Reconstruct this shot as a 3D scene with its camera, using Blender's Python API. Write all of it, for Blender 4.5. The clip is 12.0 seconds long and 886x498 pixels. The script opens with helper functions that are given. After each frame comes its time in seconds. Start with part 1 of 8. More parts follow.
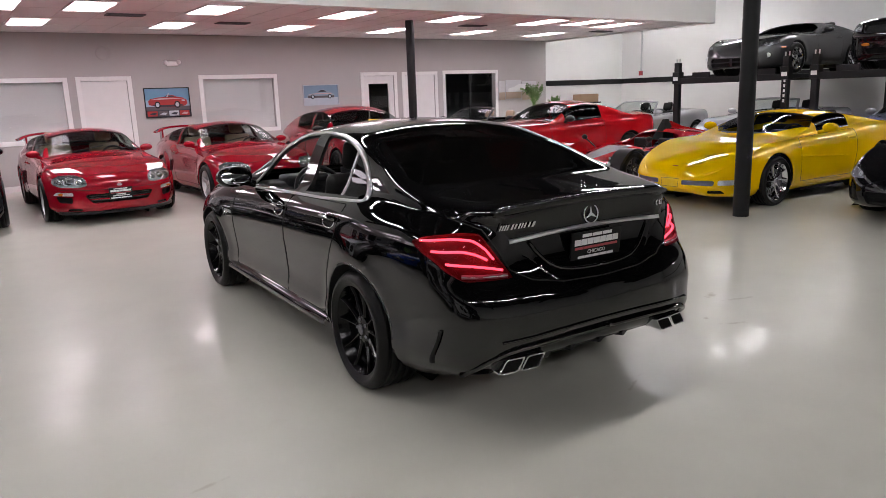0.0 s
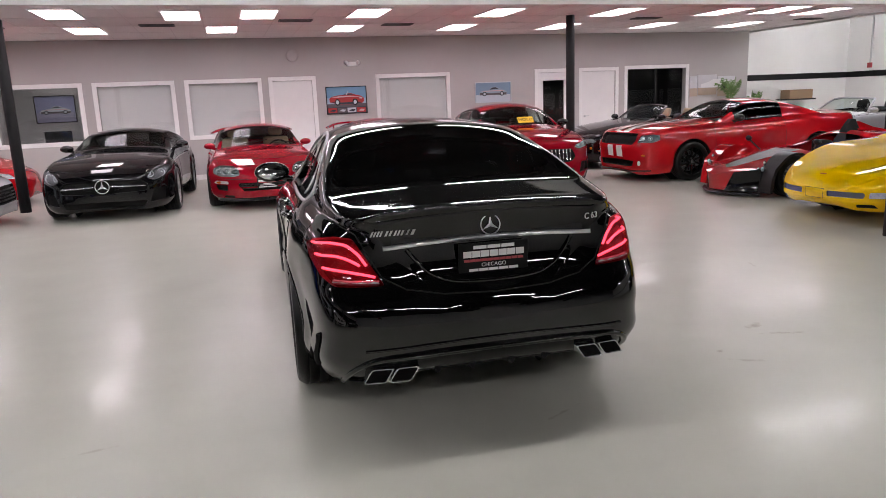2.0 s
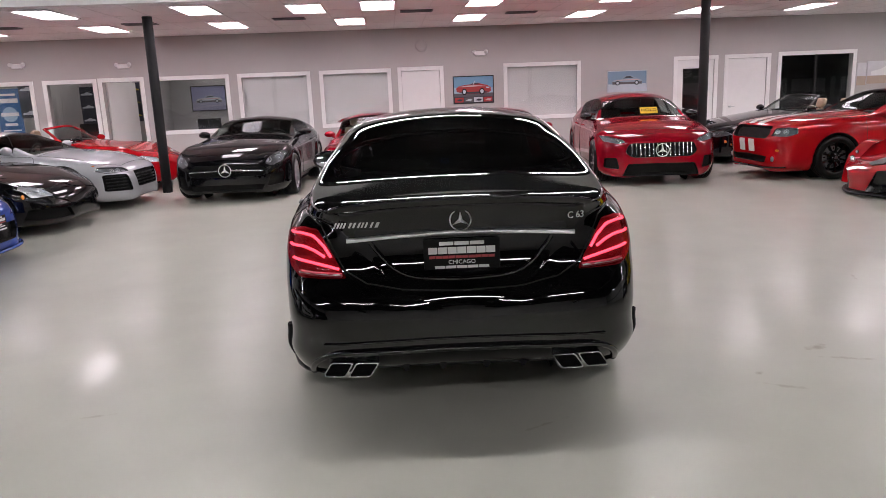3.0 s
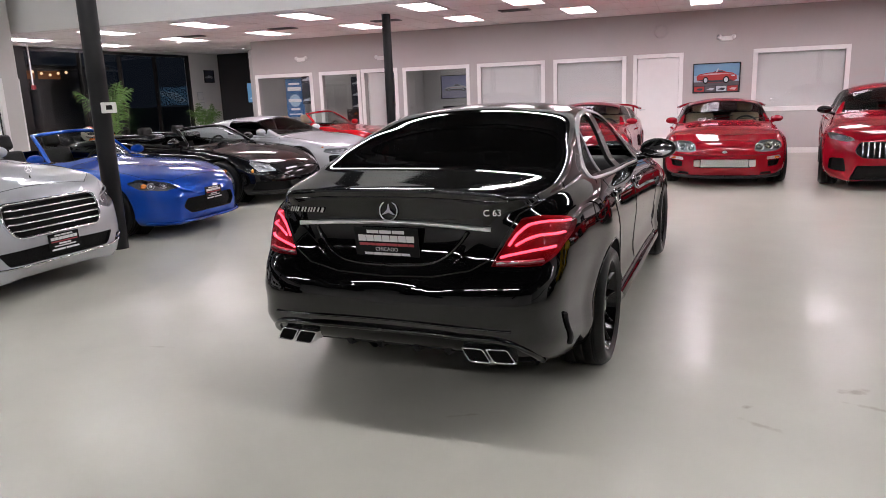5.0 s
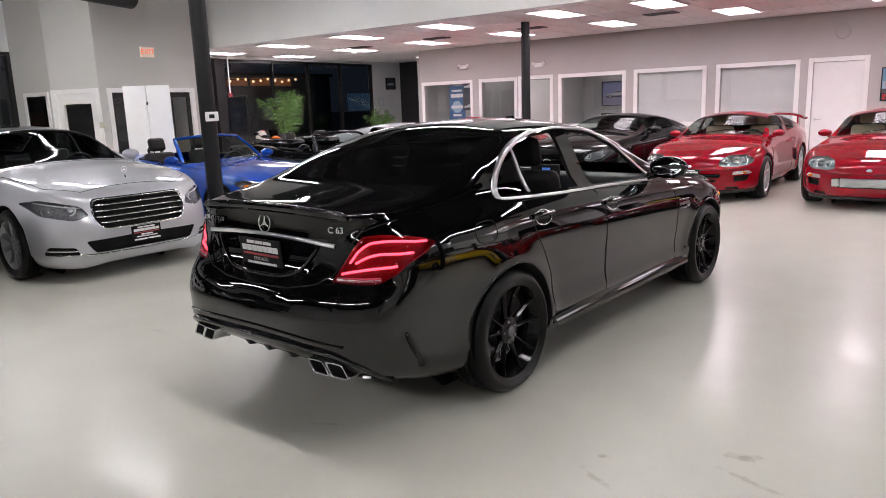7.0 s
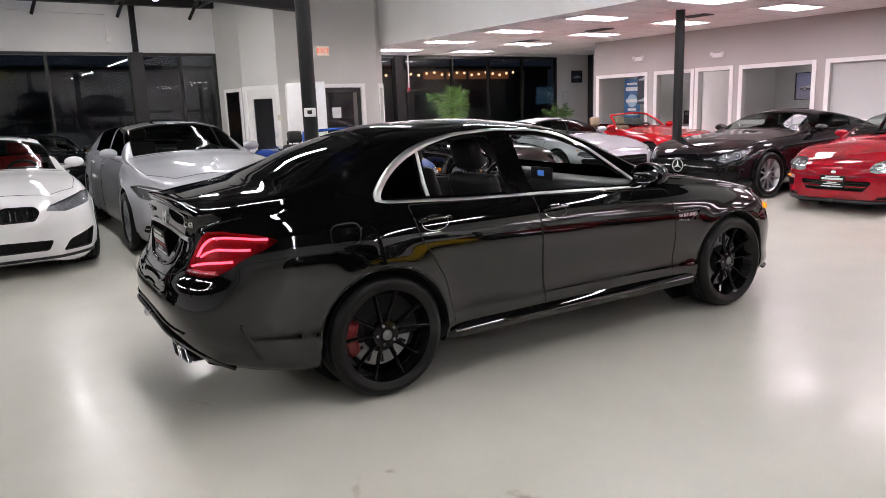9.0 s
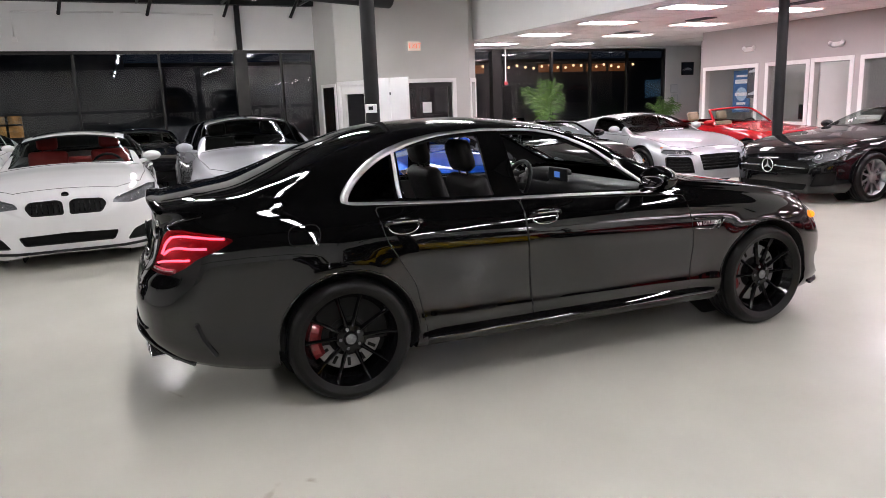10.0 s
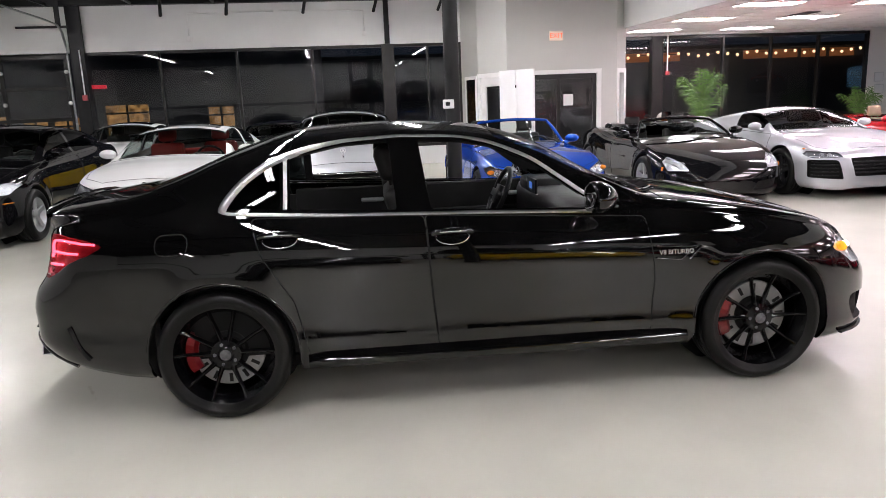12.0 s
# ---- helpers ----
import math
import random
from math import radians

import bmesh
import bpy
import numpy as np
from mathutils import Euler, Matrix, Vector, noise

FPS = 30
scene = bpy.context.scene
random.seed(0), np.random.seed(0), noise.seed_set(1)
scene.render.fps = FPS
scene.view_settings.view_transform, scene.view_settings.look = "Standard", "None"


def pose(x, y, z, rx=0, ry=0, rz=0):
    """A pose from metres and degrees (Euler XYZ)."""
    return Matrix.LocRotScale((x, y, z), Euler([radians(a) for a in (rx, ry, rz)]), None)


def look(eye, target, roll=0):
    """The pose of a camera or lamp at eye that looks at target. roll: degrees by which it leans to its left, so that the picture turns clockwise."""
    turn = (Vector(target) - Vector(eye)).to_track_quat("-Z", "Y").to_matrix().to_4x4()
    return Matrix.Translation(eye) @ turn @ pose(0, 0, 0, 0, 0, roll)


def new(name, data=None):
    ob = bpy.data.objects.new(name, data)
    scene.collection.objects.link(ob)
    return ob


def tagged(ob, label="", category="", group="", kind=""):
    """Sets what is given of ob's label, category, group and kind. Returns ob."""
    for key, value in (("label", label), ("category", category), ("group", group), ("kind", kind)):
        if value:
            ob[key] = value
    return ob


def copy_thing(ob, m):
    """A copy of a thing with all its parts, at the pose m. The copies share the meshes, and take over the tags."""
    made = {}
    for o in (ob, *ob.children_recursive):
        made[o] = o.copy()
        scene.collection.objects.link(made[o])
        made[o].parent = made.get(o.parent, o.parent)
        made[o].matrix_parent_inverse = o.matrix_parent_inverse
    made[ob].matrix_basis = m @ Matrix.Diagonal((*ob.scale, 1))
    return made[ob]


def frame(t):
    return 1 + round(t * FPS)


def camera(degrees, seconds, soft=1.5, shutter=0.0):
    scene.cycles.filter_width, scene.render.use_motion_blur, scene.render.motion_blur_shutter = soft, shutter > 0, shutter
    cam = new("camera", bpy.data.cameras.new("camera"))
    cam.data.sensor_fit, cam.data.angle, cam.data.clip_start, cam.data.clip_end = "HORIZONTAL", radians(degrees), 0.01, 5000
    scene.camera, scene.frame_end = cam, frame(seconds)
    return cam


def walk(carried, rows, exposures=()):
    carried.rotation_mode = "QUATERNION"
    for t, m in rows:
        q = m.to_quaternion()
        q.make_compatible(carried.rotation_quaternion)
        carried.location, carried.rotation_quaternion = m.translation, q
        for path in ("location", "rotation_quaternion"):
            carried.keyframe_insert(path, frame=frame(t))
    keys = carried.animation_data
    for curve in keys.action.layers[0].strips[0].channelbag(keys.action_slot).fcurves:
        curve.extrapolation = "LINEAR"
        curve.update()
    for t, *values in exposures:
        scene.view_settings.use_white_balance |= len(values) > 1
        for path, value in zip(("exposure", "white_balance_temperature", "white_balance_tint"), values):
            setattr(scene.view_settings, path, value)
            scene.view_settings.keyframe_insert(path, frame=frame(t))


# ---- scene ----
cam = camera(63.9, 12.0, soft=0.8)
PATH = [
    (0, (0.367, 0.536, 1.604), (1.492, 2.134, 1.179), -2.1),
    (0.5, (0.663, 0.365, 1.6), (1.651, 2.048, 1.163), -2.1),
    (1, (1.022, 0.119, 1.591), (1.921, 1.861, 1.195), -2.2),
    (1.5, (1.422, -0.001, 1.567), (2.199, 1.798, 1.167), -2.2),
    (2, (1.83, -0.081, 1.573), (2.392, 1.794, 1.161), -2.3),
    (2.5, (2.258, -0.165, 1.548), (2.616, 1.758, 1.129), -2.3),
    (3, (2.682, -0.106, 1.536), (2.815, 1.845, 1.114), -2.3),
    (5, (4.327, -0.094, 1.532), (3.669, 1.746, 1.105), -2.2),
    (5.5, (4.656, 0.09, 1.531), (3.842, 1.872, 1.132), -2.2),
    (6, (5.069, 0.23, 1.531), (4.106, 1.938, 1.135), -2.2),
    (6.5, (5.422, 0.458, 1.523), (4.353, 2.102, 1.131), -2.0),
    (7, (5.814, 0.657, 1.546), (4.636, 2.224, 1.151), -2.1),
    (7.5, (6.197, 0.935, 1.558), (4.887, 2.394, 1.164), -2.2),
    (9.5, (7.272, 2.383, 1.532), (5.57, 3.356, 1.135), -2.1),
    (10, (7.369, 2.772, 1.542), (5.587, 3.588, 1.142), -2.2),
    (10.5, (7.372, 3.195, 1.542), (5.525, 3.849, 1.142), -2.2),
    (11, (7.401, 3.595, 1.529), (5.516, 4.129, 1.127), -2.3),
    (11.5, (7.4, 4.011, 1.56), (5.484, 4.42, 1.153), -2.2),
    (12, (7.441, 4.432, 1.556), (5.503, 4.714, 1.149), -2.3),
]
walk(cam, [(t, look(eye, target, roll)) for t, eye, target, roll in PATH], [(0, .07), (3, .12), (6.5, .44), (9.5, .62), (12, .9)])


# ---- world and light ----
world = bpy.data.worlds.new("night")
scene.world = world
world.use_nodes = True
world.node_tree.nodes["Background"].inputs[0].default_value = (0.012, 0.016, 0.026, 1)
world.node_tree.nodes["Background"].inputs[1].default_value = 0.3
PANEL_GLOW, TUBE_GLOW = 11.2, 60.0


# ---- materials ----
def shade(name, color, rough=0.5, metal=0.0, coat=0.0, var=0.08, scale=6.0, bump=0.0, bump_scale=60.0, spec=0.5, rvar=0.08):
    """A painted, plastic or metal surface: colour drifting at two scales, uneven gloss and fine relief."""
    m = bpy.data.materials.new(name)
    m.use_nodes = True
    nt = m.node_tree
    b = nt.nodes["Principled BSDF"]
    b.inputs["Metallic"].default_value = metal
    b.inputs["Specular IOR Level"].default_value = spec
    b.inputs["Coat Weight"].default_value = coat
    b.inputs["Coat Roughness"].default_value = 0.03
    tc = nt.nodes.new("ShaderNodeTexCoord")
    n1 = nt.nodes.new("ShaderNodeTexNoise")
    n1.inputs["Scale"].default_value = scale
    n1.inputs["Detail"].default_value = 6
    n2 = nt.nodes.new("ShaderNodeTexNoise")
    n2.inputs["Scale"].default_value = scale * 0.12
    n2.inputs["Detail"].default_value = 3
    for n in (n1, n2):
        nt.links.new(tc.outputs["Object"], n.inputs["Vector"])
    add = nt.nodes.new("ShaderNodeMath")
    add.operation = "ADD"
    nt.links.new(n1.outputs[0], add.inputs[0])
    nt.links.new(n2.outputs[0], add.inputs[1])
    ramp = nt.nodes.new("ShaderNodeMapRange")
    ramp.inputs["From Min"].default_value, ramp.inputs["From Max"].default_value = 0.6, 1.4
    ramp.inputs["To Min"].default_value, ramp.inputs["To Max"].default_value = 1 - var, 1 + var
    nt.links.new(add.outputs[0], ramp.inputs[0])
    mul = nt.nodes.new("ShaderNodeVectorMath")
    mul.operation = "SCALE"
    mul.inputs[0].default_value = color
    nt.links.new(ramp.outputs[0], mul.inputs["Scale"])
    nt.links.new(mul.outputs[0], b.inputs["Base Color"])
    rr = nt.nodes.new("ShaderNodeMapRange")
    rr.inputs["From Min"].default_value, rr.inputs["From Max"].default_value = 0.3, 0.7
    rr.inputs["To Min"].default_value, rr.inputs["To Max"].default_value = max(rough * (1 - rvar), 0.0), min(rough * (1 + rvar), 1.0)
    nt.links.new(n1.outputs[0], rr.inputs[0])
    nt.links.new(rr.outputs[0], b.inputs["Roughness"])
    if bump:
        n3 = nt.nodes.new("ShaderNodeTexNoise")
        n3.inputs["Scale"].default_value = bump_scale
        n3.inputs["Detail"].default_value = 4
        nt.links.new(tc.outputs["Object"], n3.inputs["Vector"])
        bp = nt.nodes.new("ShaderNodeBump")
        bp.inputs["Strength"].default_value = bump
        bp.inputs["Distance"].default_value = 0.01
        nt.links.new(n3.outputs[0], bp.inputs["Height"])
        nt.links.new(bp.outputs[0], b.inputs["Normal"])
    return m


def glow(name, color, strength):
    m = bpy.data.materials.new(name)
    m.use_nodes = True
    b = m.node_tree.nodes["Principled BSDF"]
    b.inputs["Base Color"].default_value = (*color, 1)
    b.inputs["Emission Color"].default_value = (*color, 1)
    b.inputs["Emission Strength"].default_value = strength
    b.inputs["Roughness"].default_value = 0.4
    return m


def pane_glass(name, tint, clear, rough=0.0, shine=0.32):
    """Thin glass: a mirror-smooth reflecting skin over a tinted, see-through sheet."""
    m = bpy.data.materials.new(name)
    m.use_nodes = True
    nt = m.node_tree
    nt.nodes.remove(nt.nodes["Principled BSDF"])
    out = nt.nodes["Material Output"]
    see = nt.nodes.new("ShaderNodeBsdfTransparent")
    see.inputs[0].default_value = (*[c * clear for c in tint], 1)
    gl = nt.nodes.new("ShaderNodeBsdfGlossy")
    gl.inputs["Roughness"].default_value = rough
    gl.inputs["Color"].default_value = (0.97 * shine, 0.985 * shine, shine, 1)
    lw = nt.nodes.new("ShaderNodeLayerWeight")
    lw.inputs[0].default_value = 0.5
    pw = nt.nodes.new("ShaderNodeMath")
    pw.operation = "POWER"
    pw.inputs[1].default_value = 5.0
    nt.links.new(lw.outputs["Facing"], pw.inputs[0])
    fr = nt.nodes.new("ShaderNodeMath")
    fr.operation = "MULTIPLY_ADD"
    fr.inputs[1].default_value, fr.inputs[2].default_value = 0.94, 0.045
    nt.links.new(pw.outputs[0], fr.inputs[0])
    mix = nt.nodes.new("ShaderNodeMixShader")
    nt.links.new(fr.outputs[0], mix.inputs[0])
    nt.links.new(see.outputs[0], mix.inputs[1])
    nt.links.new(gl.outputs[0], mix.inputs[2])
    nt.links.new(mix.outputs[0], out.inputs[0])
    return m


def floor_epoxy():
    m = shade("floor_epoxy", (0.575, 0.565, 0.5), 0.16, coat=0.0, var=0.085, scale=2.0)
    nt = m.node_tree
    b = nt.nodes["Principled BSDF"]
    tc = [n for n in nt.nodes if n.type == "TEX_COORD"][0]
    big = nt.nodes.new("ShaderNodeTexNoise")
    big.inputs["Scale"].default_value, big.inputs["Detail"].default_value = 0.9, 8
    nt.links.new(tc.outputs["Object"], big.inputs["Vector"])
    rr = nt.nodes.new("ShaderNodeMapRange")
    rr.inputs["From Min"].default_value, rr.inputs["From Max"].default_value = 0.35, 0.7
    rr.inputs["To Min"].default_value, rr.inputs["To Max"].default_value = 0.29, 0.36
    nt.links.new(big.outputs[0], rr.inputs[0])
    nt.links.new(rr.outputs[0], b.inputs["Roughness"])
    b.inputs["Specular IOR Level"].default_value = 0.25
    b.inputs["Coat Weight"].default_value = 0.2
    gl = nt.nodes.new("ShaderNodeMapRange")
    gl.inputs["From Min"].default_value, gl.inputs["From Max"].default_value = 0.38, 0.62
    gl.inputs["To Min"].default_value, gl.inputs["To Max"].default_value = 0.08, 0.26
    nt.links.new(big.outputs[0], gl.inputs[0])
    nt.links.new(gl.outputs[0], b.inputs["Coat Roughness"])
    # a few brown tyre scuffs with ragged edges
    rag = nt.nodes.new("ShaderNodeTexNoise")
    rag.inputs["Scale"].default_value, rag.inputs["Detail"].default_value = 14, 5
    nt.links.new(tc.outputs["Object"], rag.inputs["Vector"])
    col = b.inputs["Base Color"].links[0].from_socket
    for x, y, rx, ry, turn, depth in ((5.12, 3.7, .075, .045, 20, .55), (4.61, 3.375, .035, .02, 60, .5), (4.66, 3.19, .1, .02, -30, .35), (5.2, 3.5, .14, .02, -20, .4), (3.32, 2.95, .12, .012, 25, .35), (6.3, 5.1, .1, .016, 70, .3), (1.1, 3.4, .12, .015, 10, .3)):
        mp = nt.nodes.new("ShaderNodeMapping")
        mp.vector_type = "TEXTURE"
        mp.inputs["Location"].default_value = (x, y, 0)
        mp.inputs["Rotation"].default_value = (0, 0, math.radians(turn))
        mp.inputs["Scale"].default_value = (rx, ry, 1)
        nt.links.new(tc.outputs["Object"], mp.inputs["Vector"])
        ln = nt.nodes.new("ShaderNodeVectorMath")
        ln.operation = "LENGTH"
        nt.links.new(mp.outputs[0], ln.inputs[0])
        mr = nt.nodes.new("ShaderNodeMath")
        mr.operation = "MULTIPLY_ADD"
        mr.inputs[1].default_value = 3.2
        nt.links.new(rag.outputs[0], mr.inputs[0])
        nt.links.new(ln.outputs["Value"], mr.inputs[2])
        fade = nt.nodes.new("ShaderNodeMapRange")
        fade.inputs["From Min"].default_value, fade.inputs["From Max"].default_value = 1.7, 2.6
        fade.inputs["To Min"].default_value, fade.inputs["To Max"].default_value = depth, 0.0
        nt.links.new(mr.outputs[0], fade.inputs[0])
        mx = nt.nodes.new("ShaderNodeMix")
        mx.data_type = "RGBA"
        mx.inputs[7].default_value = (0.25, 0.2, 0.13, 1)
        nt.links.new(fade.outputs[0], mx.inputs[0])
        nt.links.new(col, mx.inputs[6])
        col = mx.outputs[2]
    nt.links.new(col, b.inputs["Base Color"])
    wav = nt.nodes.new("ShaderNodeTexNoise")
    wav.inputs["Scale"].default_value, wav.inputs["Detail"].default_value = 2.2, 3
    nt.links.new(tc.outputs["Object"], wav.inputs["Vector"])
    bp = nt.nodes.new("ShaderNodeBump")
    bp.inputs["Strength"].default_value, bp.inputs["Distance"].default_value = 0.1, 0.004
    nt.links.new(wav.outputs[0], bp.inputs["Height"])
    fine = nt.nodes.new("ShaderNodeTexNoise")
    fine.inputs["Scale"].default_value, fine.inputs["Detail"].default_value = 9.0, 4
    nt.links.new(tc.outputs["Object"], fine.inputs["Vector"])
    bp2 = nt.nodes.new("ShaderNodeBump")
    bp2.inputs["Strength"].default_value, bp2.inputs["Distance"].default_value = 0.3, 0.002
    nt.links.new(fine.outputs[0], bp2.inputs["Height"])
    nt.links.new(bp.outputs[0], bp2.inputs["Normal"])
    nt.links.new(bp2.outputs[0], b.inputs["Normal"])
    return m


FLOOR = floor_epoxy()
WALL = shade("wall_grey_paint", (0.46, 0.44, 0.43), 0.6, var=0.04, scale=1.5, bump=0.08, bump_scale=180)
WALL_PALE = shade("wall_white_paint", (0.8, 0.8, 0.79), 0.6, var=0.05, scale=1.2, bump=0.08, bump_scale=150)
WALL_VEST = shade("wall_mid_grey_paint", (0.56, 0.555, 0.53), 0.6, var=0.04, scale=1.2, bump=0.06, bump_scale=150)
WALL_HALL = shade("wall_pale_grey_paint", (0.76, 0.755, 0.735), 0.6, var=0.04, scale=1.2, bump=0.06, bump_scale=150)
TRIM = shade("trim_white", (0.84, 0.83, 0.82), 0.35, var=0.03)
DOORWHITE = shade("door_white", (0.8, 0.79, 0.78), 0.4, var=0.03)
CEIL = shade("ceiling_tile", (0.87, 0.845, 0.84), 0.85, var=0.03, scale=25, bump=0.15, bump_scale=220)
CEILDARK = shade("hall_ceiling_dark", (0.01, 0.01, 0.01), 0.8, var=0.2, scale=3)
STEELBLACK = shade("black_steel", (0.011, 0.011, 0.012), 0.45, var=0.3, scale=8, bump=0.05, spec=0.25)
ALU = shade("dark_anodised", (0.02, 0.019, 0.018), 0.35, metal=0.3, var=0.2)
BLIND = shade("window_blind", (0.7, 0.7, 0.7), 0.8, var=0.03, scale=3)
# near-black colour; in workshop and lobby it stands in for missing light
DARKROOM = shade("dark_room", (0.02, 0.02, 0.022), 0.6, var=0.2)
ASPHALT = shade("asphalt", (0.05, 0.05, 0.052), 0.8, var=0.25, scale=9, bump=0.3, bump_scale=90)
PANE = pane_glass("window_pane", (0.98, 0.985, 0.98), 0.97, shine=0.9)
DIFFUSER = glow("light_diffuser", (1.0, 0.875, 0.96), PANEL_GLOW)
# weak glow for the panels added in the offices
DIFFUSER_DIM = glow("dimmed_diffuser", (1.0, 0.9, 0.93), 3.0)
TUBE = glow("fluorescent_tube", (1.0, 0.965, 0.985), TUBE_GLOW)
CHROME = shade("chrome", (0.75, 0.76, 0.78), 0.08, metal=1.0, var=0.04)
BRIGHT = shade("bright_trim", (0.85, 0.85, 0.86), 0.3, metal=1.0, var=0.05)
SATIN_TRIM = shade("satin_window_trim", (0.5, 0.5, 0.51), 0.3, metal=1.0, var=0.06)
SATIN = shade("satin_metal", (0.6, 0.61, 0.62), 0.42, metal=1.0, var=0.06)
RUBBER = shade("tyre_rubber", (0.004, 0.004, 0.004), 0.33, var=0.25, scale=12, bump=0.12, bump_scale=120, spec=0.22)
PLASTIC = shade("black_plastic", (0.007, 0.007, 0.008), 0.4, var=0.25, scale=14, bump=0.05, bump_scale=200, spec=0.3)
GLOSSBLACK = shade("gloss_black", (0.003, 0.003, 0.0035), 0.1, var=0.2, spec=0.4)
RIMBLACK = shade("gloss_black_rim", (0.0025, 0.0025, 0.003), 0.14, var=0.2, spec=0.3)
MESH = shade("grille_mesh", (0.006, 0.006, 0.006), 0.7, var=0.5, scale=60, bump=0.6, bump_scale=70, spec=0.2)
LINER = shade("arch_liner", (0.006, 0.006, 0.006), 0.9, var=0.3)
LEATHER = shade("black_leather", (0.012, 0.0115, 0.011), 0.5, var=0.25, scale=20, bump=0.2, bump_scale=240, spec=0.25)
TAN = shade("tan_leather", (0.34, 0.25, 0.17), 0.5, var=0.12, scale=18, bump=0.2, bump_scale=220)
REDLEATHER = shade("red_leather", (0.25, 0.015, 0.012), 0.5, var=0.15, scale=18, bump=0.2, bump_scale=220)
DISC = shade("brake_disc", (0.3, 0.3, 0.3), 0.42, metal=0.6, var=0.15, scale=30)
CALIPER_RED = shade("caliper_red", (0.2, 0.006, 0.01), 0.3, coat=0.5)
CALIPER_GREY = shade("caliper_grey", (0.16, 0.16, 0.17), 0.45, metal=0.5)
GLASS_CLEAR = pane_glass("car_glass", (0.82, 0.9, 0.87), 0.86)
GLASS_DARK = pane_glass("tinted_car_glass", (0.2, 0.21, 0.22), 0.2)
GLASS_SIDE = pane_glass("tinted_quarter_glass", (0.07, 0.085, 0.08), 0.1, shine=0.35)
GLASS_BLACK = pane_glass("limo_tint_glass", (0.1, 0.1, 0.11), 0.1, shine=0.9)
TAIL_COVER = pane_glass("red_lamp_cover", (1.0, 0.22, 0.28), 0.92, shine=0.4)
LAMP_COVER = pane_glass("lamp_cover", (0.93, 0.95, 0.97), 0.95)
LAMP_BOWL = shade("lamp_reflector", (0.75, 0.76, 0.78), 0.32, metal=0.65, var=0.35, scale=40)
LAMP_MID = shade("lamp_housing_grey", (0.36, 0.36, 0.37), 0.25, metal=0.6, var=0.5, scale=45)
LAMP_DARK = shade("lamp_housing", (0.16, 0.16, 0.17), 0.3, metal=0.5, var=0.6, scale=50)
AMBER = shade("amber_lens", (0.75, 0.22, 0.02), 0.15, coat=1.0)
AMBER_ON = glow("amber_lamp_lit", (1.0, 0.3, 0.02), 0.7)
WHITE_ON = glow("daytime_lamp_lit", (1.0, 0.97, 0.95), 4.0)
# near black, for the shade inside the tailpipes
BORE = shade("bore_shade", (0.003, 0.003, 0.003), 0.9, spec=0.1, var=0.1)
RED_ON = glow("tail_lamp_lit", (1.0, 0.25, 0.34), 3.0)
RED_BODY = shade("tail_lamp_body", (0.11, 0.0008, 0.004), 0.3, var=0.4, scale=60, bump=0.5, bump_scale=160)
PLATE_BLACK = shade("plate_black", (0.006, 0.006, 0.0065), 0.5, var=0.2, spec=0.15)
BAR_WHITE = shade("print_white", (0.75, 0.75, 0.75), 0.5, var=0.05)
BAR_RED = shade("print_red", (0.4, 0.05, 0.06), 0.5, var=0.05)


def paint(name, color, metal=0.0, rough=0.35):
    return shade(name, color, rough, metal=metal, coat=1.0, spec=0.0, var=0.05, scale=3.0, rvar=0.1)


# ---- mesh helpers ----
def mesh_of(name, verts, faces, materials, normals=None, smooth=True, index=None):
    me = bpy.data.meshes.new(name)
    me.from_pydata([tuple(v) for v in verts], [], faces)
    for m in materials if isinstance(materials, (list, tuple)) else [materials]:
        me.materials.append(m)
    if smooth:
        me.polygons.foreach_set("use_smooth", [True] * len(me.polygons))
    if index is not None:
        me.polygons.foreach_set("material_index", index)
    me.update()
    if normals is not None:
        me.normals_split_custom_set_from_vertices([tuple(n) for n in normals])
    return me


def part(name, data, material=None, parent=None, label="", m=None, sharp=None):
    """Links a bmesh or a mesh as one object under a thing or a part."""
    if isinstance(data, bmesh.types.BMesh):
        me = bpy.data.meshes.new(name)
        if sharp is not None:
            for f in data.faces:
                f.smooth = True
            for e in data.edges:
                if len(e.link_faces) == 2 and e.calc_face_angle(0) > radians(sharp):
                    e.smooth = False
        data.to_mesh(me)
        data.free()
        if material is not None:
            for one in material if isinstance(material, (list, tuple)) else [material]:
                me.materials.append(one)
    else:
        me = data
    ob = new(name, me)
    if name == "pane":
        ob.visible_shadow = False
    if parent is not None:
        ob.parent = parent
    if m is not None:
        ob.matrix_local = m
    if label:
        tagged(ob, label)
    return ob


def thing(name, label, category, m=None, group="", kind=""):
    ob = new(name)
    ob.empty_display_size = 0.1
    if m is not None:
        ob.matrix_world = m
    return tagged(ob, label, category, group, kind)


def box(bm, lo, hi, bevel=0.0, m=None):
    c = [(a + b) / 2 for a, b in zip(lo, hi)]
    s = [abs(b - a) for a, b in zip(lo, hi)]
    mm = Matrix.Translation(c) @ Matrix.Diagonal((*s, 1))
    if m is not None:
        mm = m @ mm
    r = bmesh.ops.create_cube(bm, size=1, matrix=mm)
    if bevel:
        es = list({e for v in r["verts"] for e in v.link_edges})
        bmesh.ops.bevel(bm, geom=es, offset=bevel, segments=2, affect="EDGES", profile=0.5)
    return bm


def boxes(*args, bevel=0.0):
    bm = bmesh.new()
    for lo, hi in args:
        box(bm, lo, hi, bevel)
    return bm


